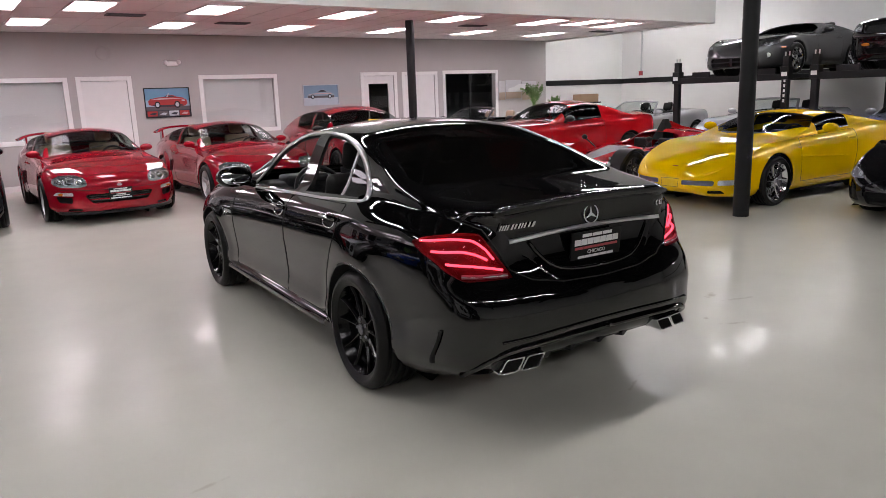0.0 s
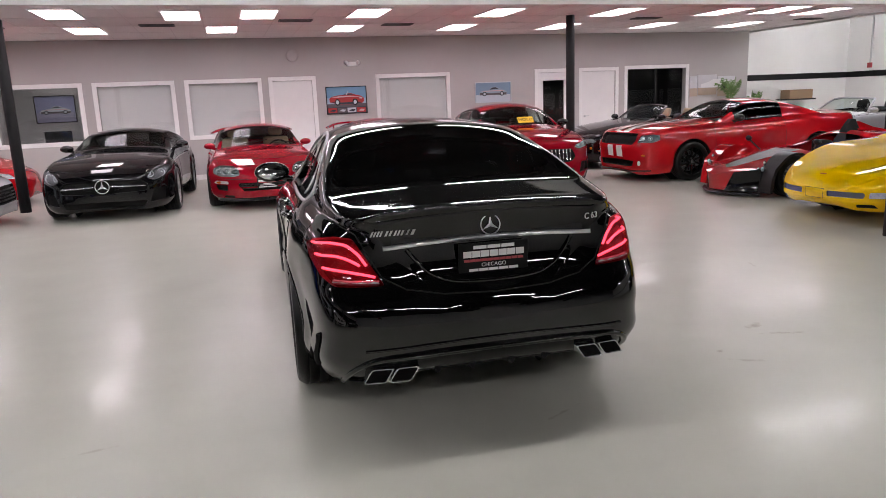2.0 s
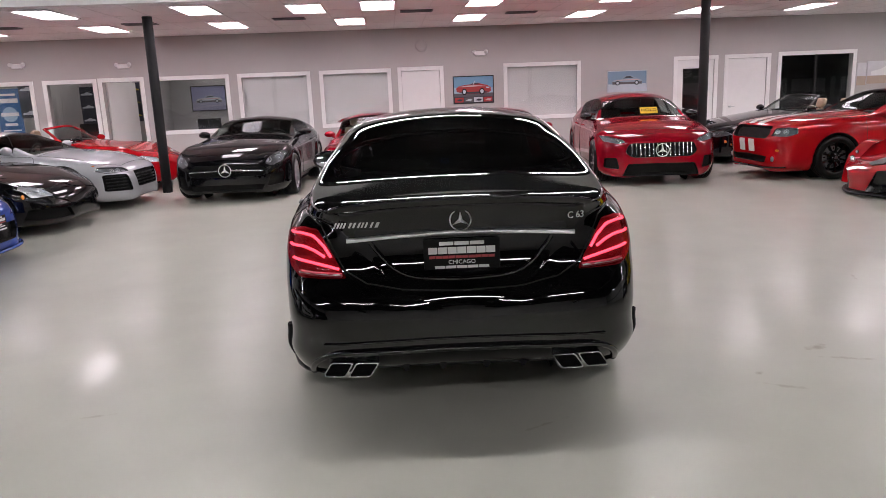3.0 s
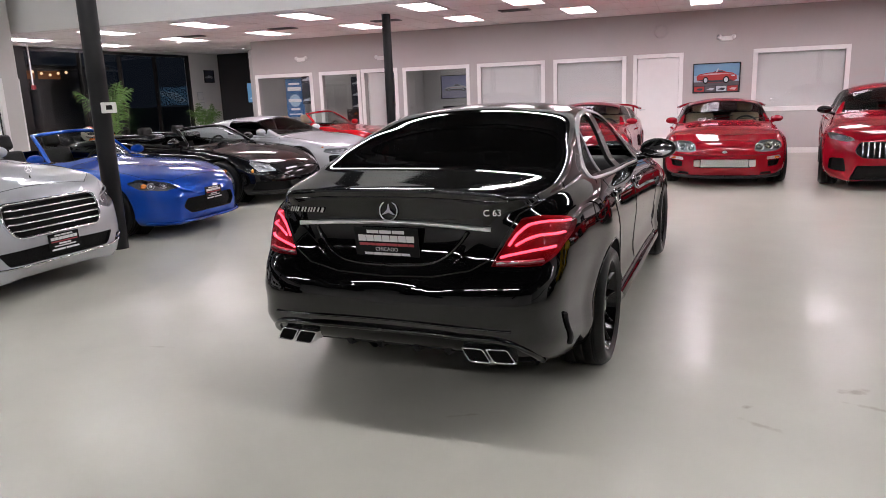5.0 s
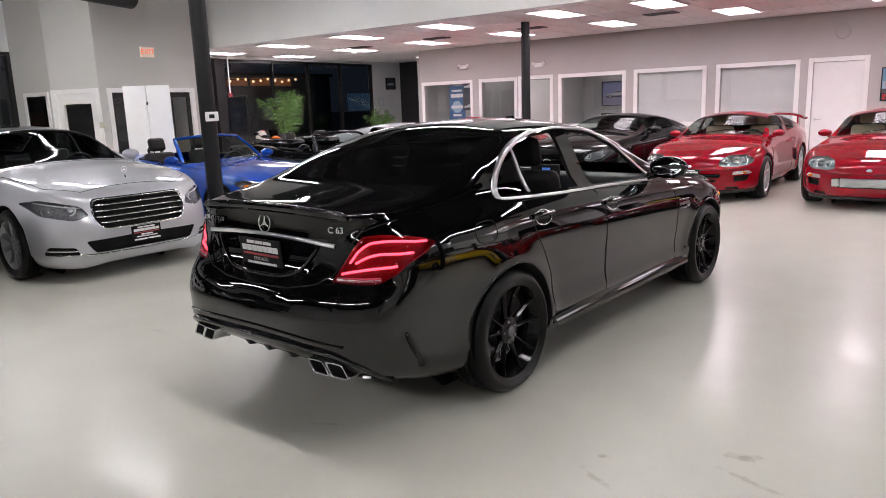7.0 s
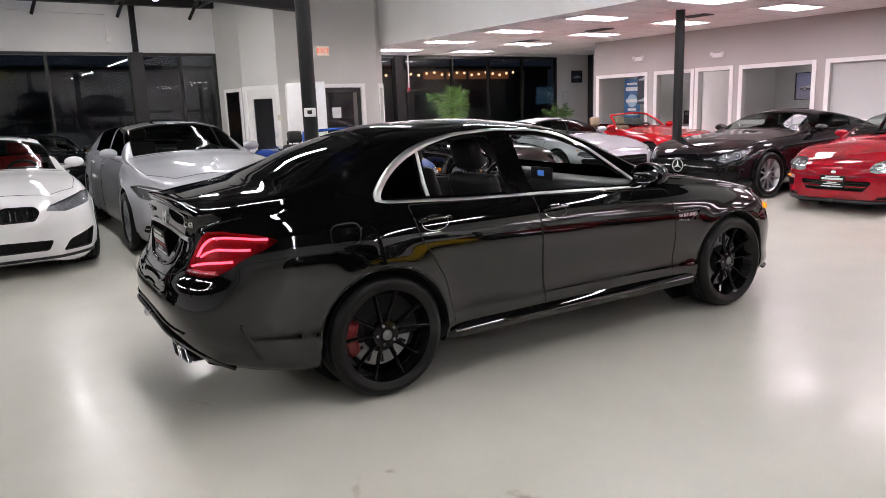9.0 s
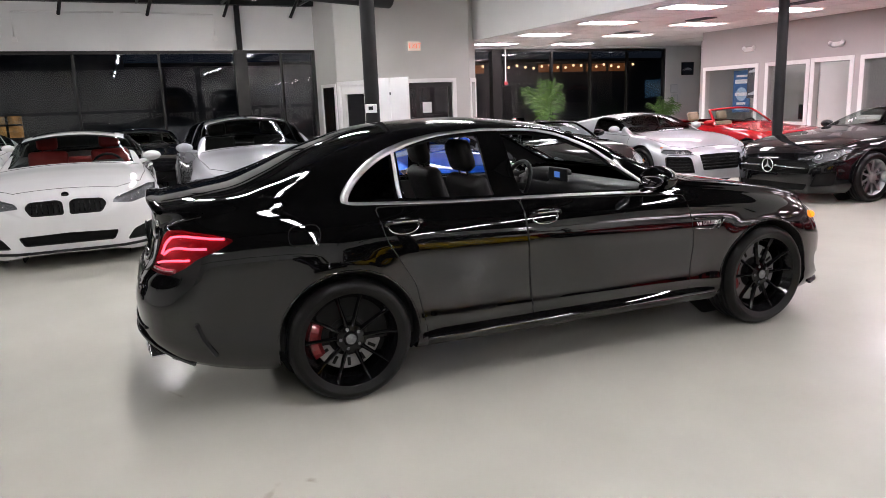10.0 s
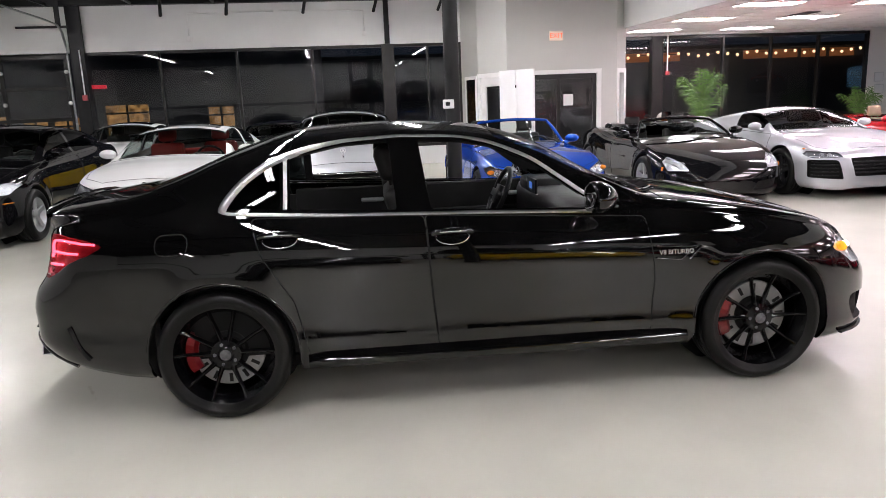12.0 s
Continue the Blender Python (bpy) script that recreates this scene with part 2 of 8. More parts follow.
def cyl(bm, p, q, r, r2=None, n=16, caps=True):
    p, q = Vector(p), Vector(q)
    d = q - p
    m = Matrix.Translation((p + q) / 2) @ d.to_track_quat("Z", "Y").to_matrix().to_4x4()
    bmesh.ops.create_cone(bm, cap_ends=caps, segments=n, radius1=r, radius2=r if r2 is None else r2, depth=d.length, matrix=m)
    return bm


def tube(pts, r, n=8, closed=False, flat=1.0):
    """A rod along points; flat squeezes it across."""
    P = [Vector(p) for p in pts]
    N = len(P)
    verts, faces = [], []
    up = Vector((0, 0, 1))
    for i, p in enumerate(P):
        a = P[(i - 1) % N] if closed or i > 0 else p
        b = P[(i + 1) % N] if closed or i < N - 1 else p
        d = (b - a).normalized()
        u = d.cross(up)
        if u.length < 0.05:
            u = d.cross(Vector((1, 0, 0)))
        u.normalize()
        w = u.cross(d)
        for k in range(n):
            t = 2 * math.pi * k / n
            verts.append(p + u * (r * math.cos(t)) + w * (r * flat * math.sin(t)))
    M = N if closed else N - 1
    for i in range(M):
        j = (i + 1) % N
        for k in range(n):
            l = (k + 1) % n
            faces.append((i * n + k, j * n + k, j * n + l, i * n + l))
    if not closed:
        faces.append(tuple(range(n))[::-1])
        faces.append(tuple((N - 1) * n + k for k in range(n)))
    return verts, faces


def lathe(profile, n=48, axis="y"):
    """Turns (radius, along) pairs about the axis."""
    verts, faces = [], []
    for r, a in profile:
        for k in range(n):
            t = 2 * math.pi * k / n
            verts.append((r * math.cos(t), a, r * math.sin(t)) if axis == "y" else (r * math.cos(t), r * math.sin(t), a))
    for i in range(len(profile) - 1):
        for k in range(n):
            l = (k + 1) % n
            faces.append((i * n + k, i * n + l, (i + 1) * n + l, (i + 1) * n + k))
    return verts, faces


def merge(*pieces):
    V, Fc = [], []
    for v, f in pieces:
        o = len(V)
        V += [tuple(x) for x in v]
        Fc += [tuple(i + o for i in g) for g in f]
    return V, Fc


def cube_data(lo, hi):
    (a, b, c), (d, e, f) = lo, hi
    v = [(a, b, c), (d, b, c), (d, e, c), (a, e, c), (a, b, f), (d, b, f), (d, e, f), (a, e, f)]
    return v, [(0, 3, 2, 1), (4, 5, 6, 7), (0, 1, 5, 4), (1, 2, 6, 5), (2, 3, 7, 6), (3, 0, 4, 7)]


def pchip(pts):
    """A smooth curve through points that never overshoots them."""
    pts = sorted(pts)
    x, y = np.array([p[0] for p in pts], float), np.array([p[1] for p in pts], float)
    h, d = np.diff(x), np.diff(y) / np.diff(x)
    m = np.zeros(len(x))
    m[0], m[-1] = d[0], d[-1]
    for i in range(1, len(x) - 1):
        if d[i - 1] * d[i] > 0:
            w1, w2 = 2 * h[i] + h[i - 1], h[i] + 2 * h[i - 1]
            m[i] = (w1 + w2) / (w1 / d[i - 1] + w2 / d[i])

    def f(t):
        t = min(max(t, x[0]), x[-1])
        i = min(max(int(np.searchsorted(x, t)) - 1, 0), len(h) - 1)
        s = (t - x[i]) / h[i]
        return float(y[i] * (1 + 2 * s) * (1 - s) ** 2 + h[i] * m[i] * s * (1 - s) ** 2 + y[i + 1] * s * s * (3 - 2 * s) + h[i] * m[i + 1] * s * s * (s - 1))

    return f


# ---- the showroom ----
YB, XR, XL, CZ, HZ, YS = 17.04, 19.6, -10.85, 3.08, 4.45, 11.35   # back wall, end walls, low ceiling, hall ceiling, soffit line
YN = -9.0


def pierced(name, axis, at, thick, lo, hi, z0, z1, holes, material, kind="structure"):
    """A wall along an axis, with holes (a0, a1, z0, z1) right through it."""
    us = sorted({lo, hi, *[v for h in holes for v in h[:2]]})
    zs = sorted({z0, z1, *[v for h in holes for v in h[2:]]})
    bm = bmesh.new()
    for u0, u1 in zip(us, us[1:]):
        for a, b in zip(zs, zs[1:]):
            c, d = (u0 + u1) / 2, (a + b) / 2
            if any(h[0] < c < h[1] and h[2] < d < h[3] for h in holes):
                continue
            if axis == "x":
                box(bm, (u0, at, a), (u1, at + thick, b))
            else:
                box(bm, (at, u0, a), (at + thick, u1, b))
    bmesh.ops.remove_doubles(bm, verts=bm.verts, dist=1e-5)
    inner = [f for f in bm.faces if any(g is not f and (g.calc_center_median() - f.calc_center_median()).length < 1e-5 for e in f.edges for g in e.link_faces)]
    bmesh.ops.delete(bm, geom=inner, context="FACES_ONLY")
    ob = part(name, bm, material)
    return tagged(ob, "", "wall", kind=kind)


floor = part("floor", boxes(((XL - 0.2, YN - 0.2, -0.2), (XR + 0.2, 21.2, 0.0))), FLOOR)
tagged(floor, "glossy pale grey epoxy showroom floor", "floor", kind="structure")
ground = part("ground", boxes(((-400, -400, -0.6), (400, 400, -0.25))), ASPHALT)
tagged(ground, "dark asphalt outside the windows", "ground", kind="structure")

# back wall openings: (x0, x1, z0, z1) inside their casings
CAS = 0.09
WINS = {"F": (-7.04, -5.28, 0.75, 2.21), "F2": (-5.08, -3.89, 0.75, 2.21), "E": (-2.7, -0.93, 0.9, 2.21), "D": (-0.74, 0.93, 0.9, 2.21), "C": (1.13, 2.8, 0.9, 2.21), "A": (5.45, 7.31, 0.9, 2.22)}
DOORS = {"G": (-3.86, -2.84, 2.22), "A": (2.95, 4.03, 2.22), "B": (9.58, 10.68, 2.23), "B2": (10.84, 12.0, 2.23), "C": (12.18, 14.17, 2.25)}
holes = [(a + CAS, b - CAS, c + CAS, d - CAS) for a, b, c, d in WINS.values()] + [(a + CAS, b - CAS, -0.01, d - CAS) for a, b, d in DOORS.values()]
XG, XC = 16.1, 16.08   # end of the grey wall, free edge of the low ceiling
wall_north = pierced("wall_north", "x", YB, 0.15, -7.1, XG, 0.0, CZ + 0.3, holes, WALL)
wall_north_2 = pierced("wall_north_2", "x", YB - .004, 0.154, XG, XR + .2, 0.0, HZ, [], WALL_PALE)
tagged(wall_north_2, "white painted hall wall beside the offices")
tagged(part("wall_north_upper", boxes(((XC, YB + .02, CZ + .05), (XG, YB + .15, HZ))), WALL_PALE), "white wall above the ceiling edge", "wall", kind="structure")
tagged(part("wall_stripe", boxes(((XG, YB - .02, 1.74), (XR, YB - .005, 1.9)), ((XR - .016, YN, 1.74), (XR - .001, YB - .02, 1.9))), STEELBLACK), "black bumper rail along the white wall", "trim", kind="structure")
tagged(wall_north, "grey painted office wall with windows and doors")
wall_east = pierced("wall_east", "y", XR, 0.2, YN, YB, 0.0, HZ, [], WALL_PALE)
tagged(wall_east, "tall white painted end wall")
wall_south = pierced("wall_south", "x", YN - 0.2, 0.2, XL - 0.2, XR + 0.2, 0.0, HZ, [], WALL_PALE)
tagged(wall_south, "plain white wall closing the hall")


def casing(name, x0, x1, z0, z1, sill, at=YB, axis="x", proud=0.022):
    """White boards round an opening."""
    def bx(u0, u1, a, b, p=proud):
        return ((u0, at - p, a), (u1, at - 0.001, b)) if axis == "x" else ((at + 0.001, u0, a), (at + p, u1, b))
    pcs = [bx(x0, x0 + CAS, z0, z1), bx(x1 - CAS, x1, z0, z1), bx(x0 + CAS, x1 - CAS, z1 - CAS, z1, proud - 0.003)]
    if sill:
        pcs.append(bx(x0 + CAS, x1 - CAS, z0, z0 + CAS, proud + 0.006))
    return boxes(*pcs, bevel=0.004)


num = 0
for key, (a, b, c, d) in WINS.items():
    num += 1
    w = thing("window_%d" % num, "office window in a white casing, " + ("blind drawn" if key in "DCA" else "clear view of the office"), "window", kind="structure")
    part("window_frame", casing("window_frame", a, b, c, d, True), TRIM, w)
    part("pane", boxes(((a + CAS, YB + 0.05, c + CAS), (b - CAS, YB + 0.056, d - CAS))), PANE, w)
    if key in "DCA":
        part("blind", boxes(((a + CAS, YB + 0.10, c + CAS), (b - CAS, YB + 0.104, d - CAS))), BLIND, w, "pale grey drawn roller blind")


def lever(parent, x, z, y, s=1):
    bm = bmesh.new()
    cyl(bm, (x, y, z), (x, y - 0.05, z), 0.025)
    box(bm, (x - 0.01, y - 0.06, z - 0.01), (x + s * 0.11, y - 0.045, z + 0.01), 0.004)
    part("door_handle", bm, SATIN, parent, "satin metal lever handle", sharp=40)


for i, (key, (a, b, d)) in enumerate(DOORS.items()):
    lab = {"G": "white office door standing open", "A": "closed white office door", "B": "white door with a dark glass light", "B2": "closed white panel door", "C": "wide dark glazed opening in a white casing"}[key]
    dr = thing("door_%d" % (i + 1), lab, "door", kind="structure")
    part("casing", casing("casing", a, b, 0.0, d, False), TRIM, dr)
    x0, x1, h = a + CAS, b - CAS, d - CAS
    if key == "A" or key == "B2":
        part("leaf", boxes(((x0 + 0.004, YB + 0.03, 0.006), (x1 - 0.004, YB + 0.075, h - 0.004)), bevel=0.003), DOORWHITE, dr)
        lever(dr, x0 + 0.09, 1.0, YB + 0.03)
    elif key == "G":
        part("leaf", boxes(((0, -0.045, 0.006), (0.82, 0, h - 0.005)), bevel=0.003), DOORWHITE, dr, m=pose(x0 + 0.02, YB + 0.15, 0, 0, 0, 62))
    elif key == "B":
        part("leaf", boxes(((x0 + .004, YB + .03, .006), (x0 + .16, YB + .075, h - .004)), ((x1 - .16, YB + .03, .006), (x1 - .004, YB + .075, h - .004)), ((x0 + .16, YB + .03, .006), (x1 - .16, YB + .075, .3)), ((x0 + .16, YB + .03, h - .2), (x1 - .16, YB + .075, h - .004))), DOORWHITE, dr)
        part("pane", boxes(((x0 + .16, YB + .05, .3), (x1 - .16, YB + .056, h - .2))), PANE, dr)
        lever(dr, x0 + 0.09, 1.0, YB + 0.03)
    else:
        part("pane", boxes(((x0, YB + .06, .05), (x1, YB + .066, h))), PANE, dr)
        part("mullion", boxes((((x0 + x1) / 2 - .025, YB + .04, 0), ((x0 + x1) / 2 + .025, YB + .09, h))), ALU, dr)
bb = part("baseboard", boxes(((-7.1, YB - 0.018, 0), (-3.86, YB - .001, 0.11)), ((-2.84, YB - 0.018, 0), (2.95, YB - .001, 0.11)), ((4.03, YB - 0.018, 0), (9.58, YB - .001, 0.11)), ((14.17, YB - 0.018, 0), (XG, YB - .001, 0.11))), TRIM)
tagged(bb, "white baseboard", "baseboard", kind="structure")

# offices behind the back wall
OFF = shade("office_wall", (0.4, 0.4, 0.39), 0.7, var=0.04)
shell = boxes(((-7.3, 18.6, 0), (1.0, 18.7, 2.9)), ((-7.3, YB + .15, 0), (-7.1, 20.0, 2.9)), ((-3.98, YB + .15, 0), (-3.9, 20, 2.9)), ((-2.82, YB + .15, 0), (-2.74, 20, 2.9)), ((0.9, YB + .15, 0), (1.0, 20, 2.9)))
tagged(part("wall_office", shell, OFF), "grey office partition walls", "wall", kind="structure")
tagged(part("wall_office_west", boxes(((-7.08, YB + .152, 0), (-7.05, 18.598, 2.69))), OFF), "grey office end wall", "wall", kind="structure")
tagged(part("ceiling_office", boxes(((-7.3, YB + .15, 2.7), (1.0, 20.1, 2.75))), CEIL), "office ceiling", "ceiling", kind="structure")
# workshop walls: the gloom of the room is put into their colour
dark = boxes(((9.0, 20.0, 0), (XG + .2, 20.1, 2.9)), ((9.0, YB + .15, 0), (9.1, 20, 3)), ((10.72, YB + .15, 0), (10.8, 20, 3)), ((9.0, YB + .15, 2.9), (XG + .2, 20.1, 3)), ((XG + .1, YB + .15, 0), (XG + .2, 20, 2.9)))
tagged(part("wall_workshop", dark, DARKROOM), "workshop walls behind the glazing, coloured near black as if unlit", "wall", kind="structure")

# west side: storefront, vestibule, lounge alcove
YV0, YV1 = 7.75, 11.35
tagged(part("wall_west_upper", boxes(((XL - .2, YN, 3.0), (XL, YV0, HZ)), ((XL - .2, 11.35, 3.02), (XL, 19.2, CZ + .3)), ((XL - .2, YN, 0), (XL, YV0, 0.45)), ((XL - .2, 11.35, 0), (XL, 19.2, 0.45))), WALL_PALE), "pale wall above and below the storefront glass", "wall", kind="structure")
tagged(part("wall_lounge", boxes(((XL - .2, 19.2, 0), (XL, 20.65, CZ + .3))), WALL_HALL), "grey lounge wall", "wall", kind="structure")
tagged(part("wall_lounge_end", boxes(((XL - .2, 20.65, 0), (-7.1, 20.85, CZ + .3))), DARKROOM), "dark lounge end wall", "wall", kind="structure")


def storefront(name, y0, y1, posts):
    w = thing(name, "dark framed storefront glazing onto the night", "window", kind="structure")
    part("window_frame", boxes(((XL - .12, y0, .45), (XL - .03, y1, .52)), ((XL - .12, y0, 2.93), (XL - .03, y1, 3.0))), ALU, w)
    ys = [y0] + [y for y, _ in posts] + [y1]
    for y, t in [(y0 + .03, .06)] + posts + [(y1 - .03, .06)]:
        part("mullion", boxes(((XL - .14, y - t / 2, .45), (XL + (0.05 if t > .2 else -.02), y + t / 2, 3.0))), ALU, w)
    for a, b in zip(ys, ys[1:]):
        part("pane", boxes(((XL - .08, a + .03, .52), (XL - .074, b - .03, 2.93))), PANE, w)


storefront("window_7", -1.3, YV0, [(0.45, .05), (2.25, .05), (4.05, .05), (5.9, .3), (6.9, .05)])
storefront("window_8", YV1, 19.2, [(13.0, .3), (14.9, .05), (16.3, .05), (17.7, .05)])

tagged(part("column_west_2", boxes(((XL + .01, 5.84, 3.0), (XL + .1, 5.96, 4.05))), STEELBLACK), "black steel post above the glazing", "column", kind="structure")

gd = thing("garage_door", "sectional glass garage door with dark rails", "garage door", kind="structure")
for i in range(5):
    part("rail", boxes(((XL - .1, YN + .3, .0 + i * .72), (XL - .04, -1.6, .08 + i * .72))), ALU, gd)
for y in (-1.65, -3.1, -4.55, -6.0, -7.45):
    part("stile", boxes(((XL - .105, y - .04, .0), (XL - .035, y + .04, 2.96))), ALU, gd)
for i in range(4):
    part("pane", boxes(((XL - .08, YN + .3, .08 + i * .72), (XL - .074, -1.6, .72 + i * .72))), PANE, gd)
RAIL = [(XL + .06, -1.56, 0), (XL + .06, -1.56, 2.9), (XL + .1, -1.56, 3.2), (XL + .22, -1.56, 3.45), (XL + .45, -1.56, 3.58), (XL + 1.2, -1.56, 3.62), (XL + 3.4, -1.56, 3.64)]
part("track", mesh_of("track", *tube(RAIL, .03, 8, flat=.6), SATIN), None, gd, "galvanised door track curving under the roof")
part("track_hanger", boxes(((XL + .4, -1.6, 3.56), (XL + .44, -1.5, 4.1)), ((XL + .02, -2.6, 3.56), (XL + .07, -1.5, 3.61))), STEELBLACK, gd)
for y in (-1.66, -3.1):
    for i in range(4):
        v, f = lathe([(.001, .03), (.035, .03), (.045, .02), (.045, -.02)], 16)
        part("roller", mesh_of("roller", v, f, TRIM), None, gd, "small white roller bracket", m=pose(XL - .01, y, .42 + .72 * i, 0, 0, -90))
tagged(part("column_west", boxes(((XL - .12, -1.48, 0), (XL + .12, -1.18, HZ))), STEELBLACK), "black steel post between the glazing", "column", kind="structure")

# vestibule with a chamfered front, white doors in it
VX = -8.55
VEST = [(XL, YV0), (-9.65, 7.93), (VX, 8.37), (VX, 10.95), (-9.0, YV1)]


def slab(bm, p, q, z0, z1, t=0.1):
    (a, b), (c, d) = p, q
    L = math.hypot(c - a, d - b)
    m = Matrix.Translation((a, b, 0)) @ Matrix.Rotation(math.atan2(d - b, c - a), 4, "Z")
    box(bm, (0, 0, z0), (L, t, z1), m=m)


for i, (p, q, z0) in enumerate(((VEST[0], VEST[1], 0), (VEST[1], VEST[2], 2.15), (VEST[2], VEST[3], 2.15), (VEST[3], VEST[4], 2.15), (VEST[4], (XL, YV1), 0))):
    bm = bmesh.new()
    slab(bm, p, q, z0, HZ)
    tagged(part("wall_vestibule_%d" % (i + 1), bm, WALL_VEST), "pale grey vestibule wall", "wall", kind="structure")


def placed(p, q):
    (a, b), (c, d) = p, q
    return Matrix.Translation((a, b, 0)) @ Matrix.Rotation(math.atan2(d - b, c - a), 4, "Z"), math.hypot(c - a, d - b)


mA, lA = placed(VEST[1], VEST[2])
dv = thing("door_6", "white glazed door in the vestibule chamfer", "door", mA, kind="structure")
part("casing", boxes(((0, -.02, 0), (.09, .1, 2.15)), ((lA - .09, -.02, 0), (lA, .1, 2.15)), ((.09, -.02, 2.06), (lA - .09, .1, 2.15))), TRIM, dv)
part("leaf", boxes(((.09, .03, 0), (.26, .075, 2.06)), ((lA - .26, .03, 0), (lA - .09, .075, 2.06)), ((.26, .03, 0), (lA - .26, .075, .35)), ((.26, .03, 1.85), (lA - .26, .075, 2.06))), DOORWHITE, dv)
part("pane", boxes(((.26, .05, .35), (lA - .26, .056, 1.85))), PANE, dv)
part("door_handle", boxes(((lA - .2, -.03, .95), (lA - .17, .03, 1.1))), SATIN, dv)
mB, lB = placed(VEST[2], VEST[3])
de = thing("door_7", "entrance opening with white boards and a dark glazed door", "door", mB, kind="structure")
part("casing", boxes(((.15, -.02, 0), (.25, .1, 2.15)), ((2.11, -.02, 0), (2.21, .1, 2.15)), ((.25, -.02, 2.06), (2.11, .1, 2.15))), TRIM, de)
part("jamb_wall", boxes(((0, 0, 0), (.15, .1, 2.15)), ((2.21, 0, 0), (lB, .1, 2.15))), WALL_VEST, de, "grey wall beside the entrance")
part("leaf", boxes(((1.16, .04, 0), (1.24, .085, 2.05)), ((2.03, .04, 0), (2.11, .085, 2.05)), ((1.24, .04, 0), (2.03, .085, .12)), ((1.24, .04, 1.95), (2.03, .085, 2.05)), ((.25, .04, 0), (.32, .085, 2.05)), ((.32, .04, 1.95), (1.16, .085, 2.05)), ((.32, .04, 0), (1.16, .085, .12))), ALU, de, "dark aluminium door leaf")
part("pane", boxes(((1.24, .06, .12), (2.03, .066, 1.95))), PANE, de)
part("pane", boxes(((.32, .06, .12), (1.16, .066, 1.95))), PANE, de)
part("notice", boxes(((1.32, .03, 1.35), (1.55, .034, 1.6))), BAR_WHITE, de, "white paper notice")
mD, lD = placed(VEST[0], VEST[1])
dn = thing("window_10", "narrow white framed lobby window", "window", mD, kind="structure")
part("window_frame", boxes(((.3, -.025, .1), (.38, 0, 2.12)), ((1.05, -.025, .1), (1.13, 0, 2.12)), ((.38, -.025, 2.04), (1.05, 0, 2.12)), ((.38, -.025, .1), (1.05, 0, .2))), TRIM, dn)
part("pane", boxes(((.38, -.01, .2), (1.05, -.003, 2.04))), GLOSSBLACK, dn, "dark glass")
mC, lC = placed(VEST[3], VEST[4])
ds = thing("window_9", "narrow white framed sidelight", "window", mC, kind="structure")
part("window_frame", boxes(((0, -.02, 0), (.14, .1, 2.15)), ((lC - .14, -.02, 0), (lC, .1, 2.15)), ((.14, -.02, 2.05), (lC - .14, .1, 2.15)), ((.14, -.02, 0), (lC - .14, .1, .12))), TRIM, ds)
part("pane", boxes(((.14, .04, .12), (lC - .14, .046, 2.05))), PANE, ds)
# lobby back wall: its darkness is colour standing in for shade
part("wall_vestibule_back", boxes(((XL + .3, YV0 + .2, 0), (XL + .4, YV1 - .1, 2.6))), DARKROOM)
tagged(bpy.data.objects["wall_vestibule_back"], "entrance lobby wall, coloured near black as if unlit", "wall", kind="structure")

# white two-leaf folding screen standing in front of the entrance
SCREEN = [(-6.55, 7.73), (-6.2, 7.97), (-5.89, 8.24)]
fs = thing("folding_screen", "plain white two-leaf folding screen before the entrance", "folding screen")
for p, q in zip(SCREEN, SCREEN[1:]):
    m, l = placed(p, q)
    part("leaf", boxes(((.004, -.02, .012), (l - .004, .02, 2.09)), bevel=.004), DOORWHITE, fs, m=m)
    part("foot", boxes(((l / 2 - .05, -.12, 0), (l / 2 + .05, .12, .012))), STEELBLACK, fs, m=m)
for z in (.45, 1.1, 1.75):
    part("hinge", boxes(((-.012, -.03, z), (.012, .026, z + .06)), bevel=.003), STEELBLACK, fs, "small dark hinge", m=placed(SCREEN[1], SCREEN[2])[0])

# ceilings: low tiled one over the north part, dark hall deck over the rest
bm = boxes(((XL - .2, YS, CZ + .012), (XC, 20.85, CZ + .06)))
tagged(part("ceiling", bm, CEIL), "suspended ceiling of pale mineral tiles", "ceiling", kind="structure")
gx0 = 4.44 - 0.305
bm = bmesh.new()
x = gx0 - 0.61 * 24
while x < XC:
    if x > XL:
        box(bm, (x - .011, YS, CZ + .009), (x + .011, 20.3, CZ + .0135))
    x += 0.61
y = 12.5 - 0.61
while y < 20.3:
    box(bm, (XL, y - .011, CZ + .0085), (XC, y + .011, CZ + .013))
    y += 1.22
GRID = shade("ceiling_grid", (0.78, 0.75, 0.745), 0.6)
tagged(part("ceiling_grid", bm, GRID), "thin pale metal grid of the ceiling", "ceiling", kind="structure")
tagged(part("soffit", boxes(((-9.0, YS - .1, CZ - .03), (XC, YS, HZ)), ((XC, YS - .1, CZ - .03), (XC + .1, YB, HZ)), ((XL, YS + .0, CZ + .07), (-9.0, YS + .1, HZ))), WALL_HALL), "plain pale soffit face above the low ceiling", "wall", kind="structure")
tagged(part("ceiling_hall", boxes(((XL - .2, YN - .2, HZ), (XR + .2, YS, HZ + .1)), ((XC + .1, YS, HZ), (XR + .2, YB + .2, HZ + .1))), CEILDARK), "dark metal roof deck of the hall", "ceiling", kind="structure")


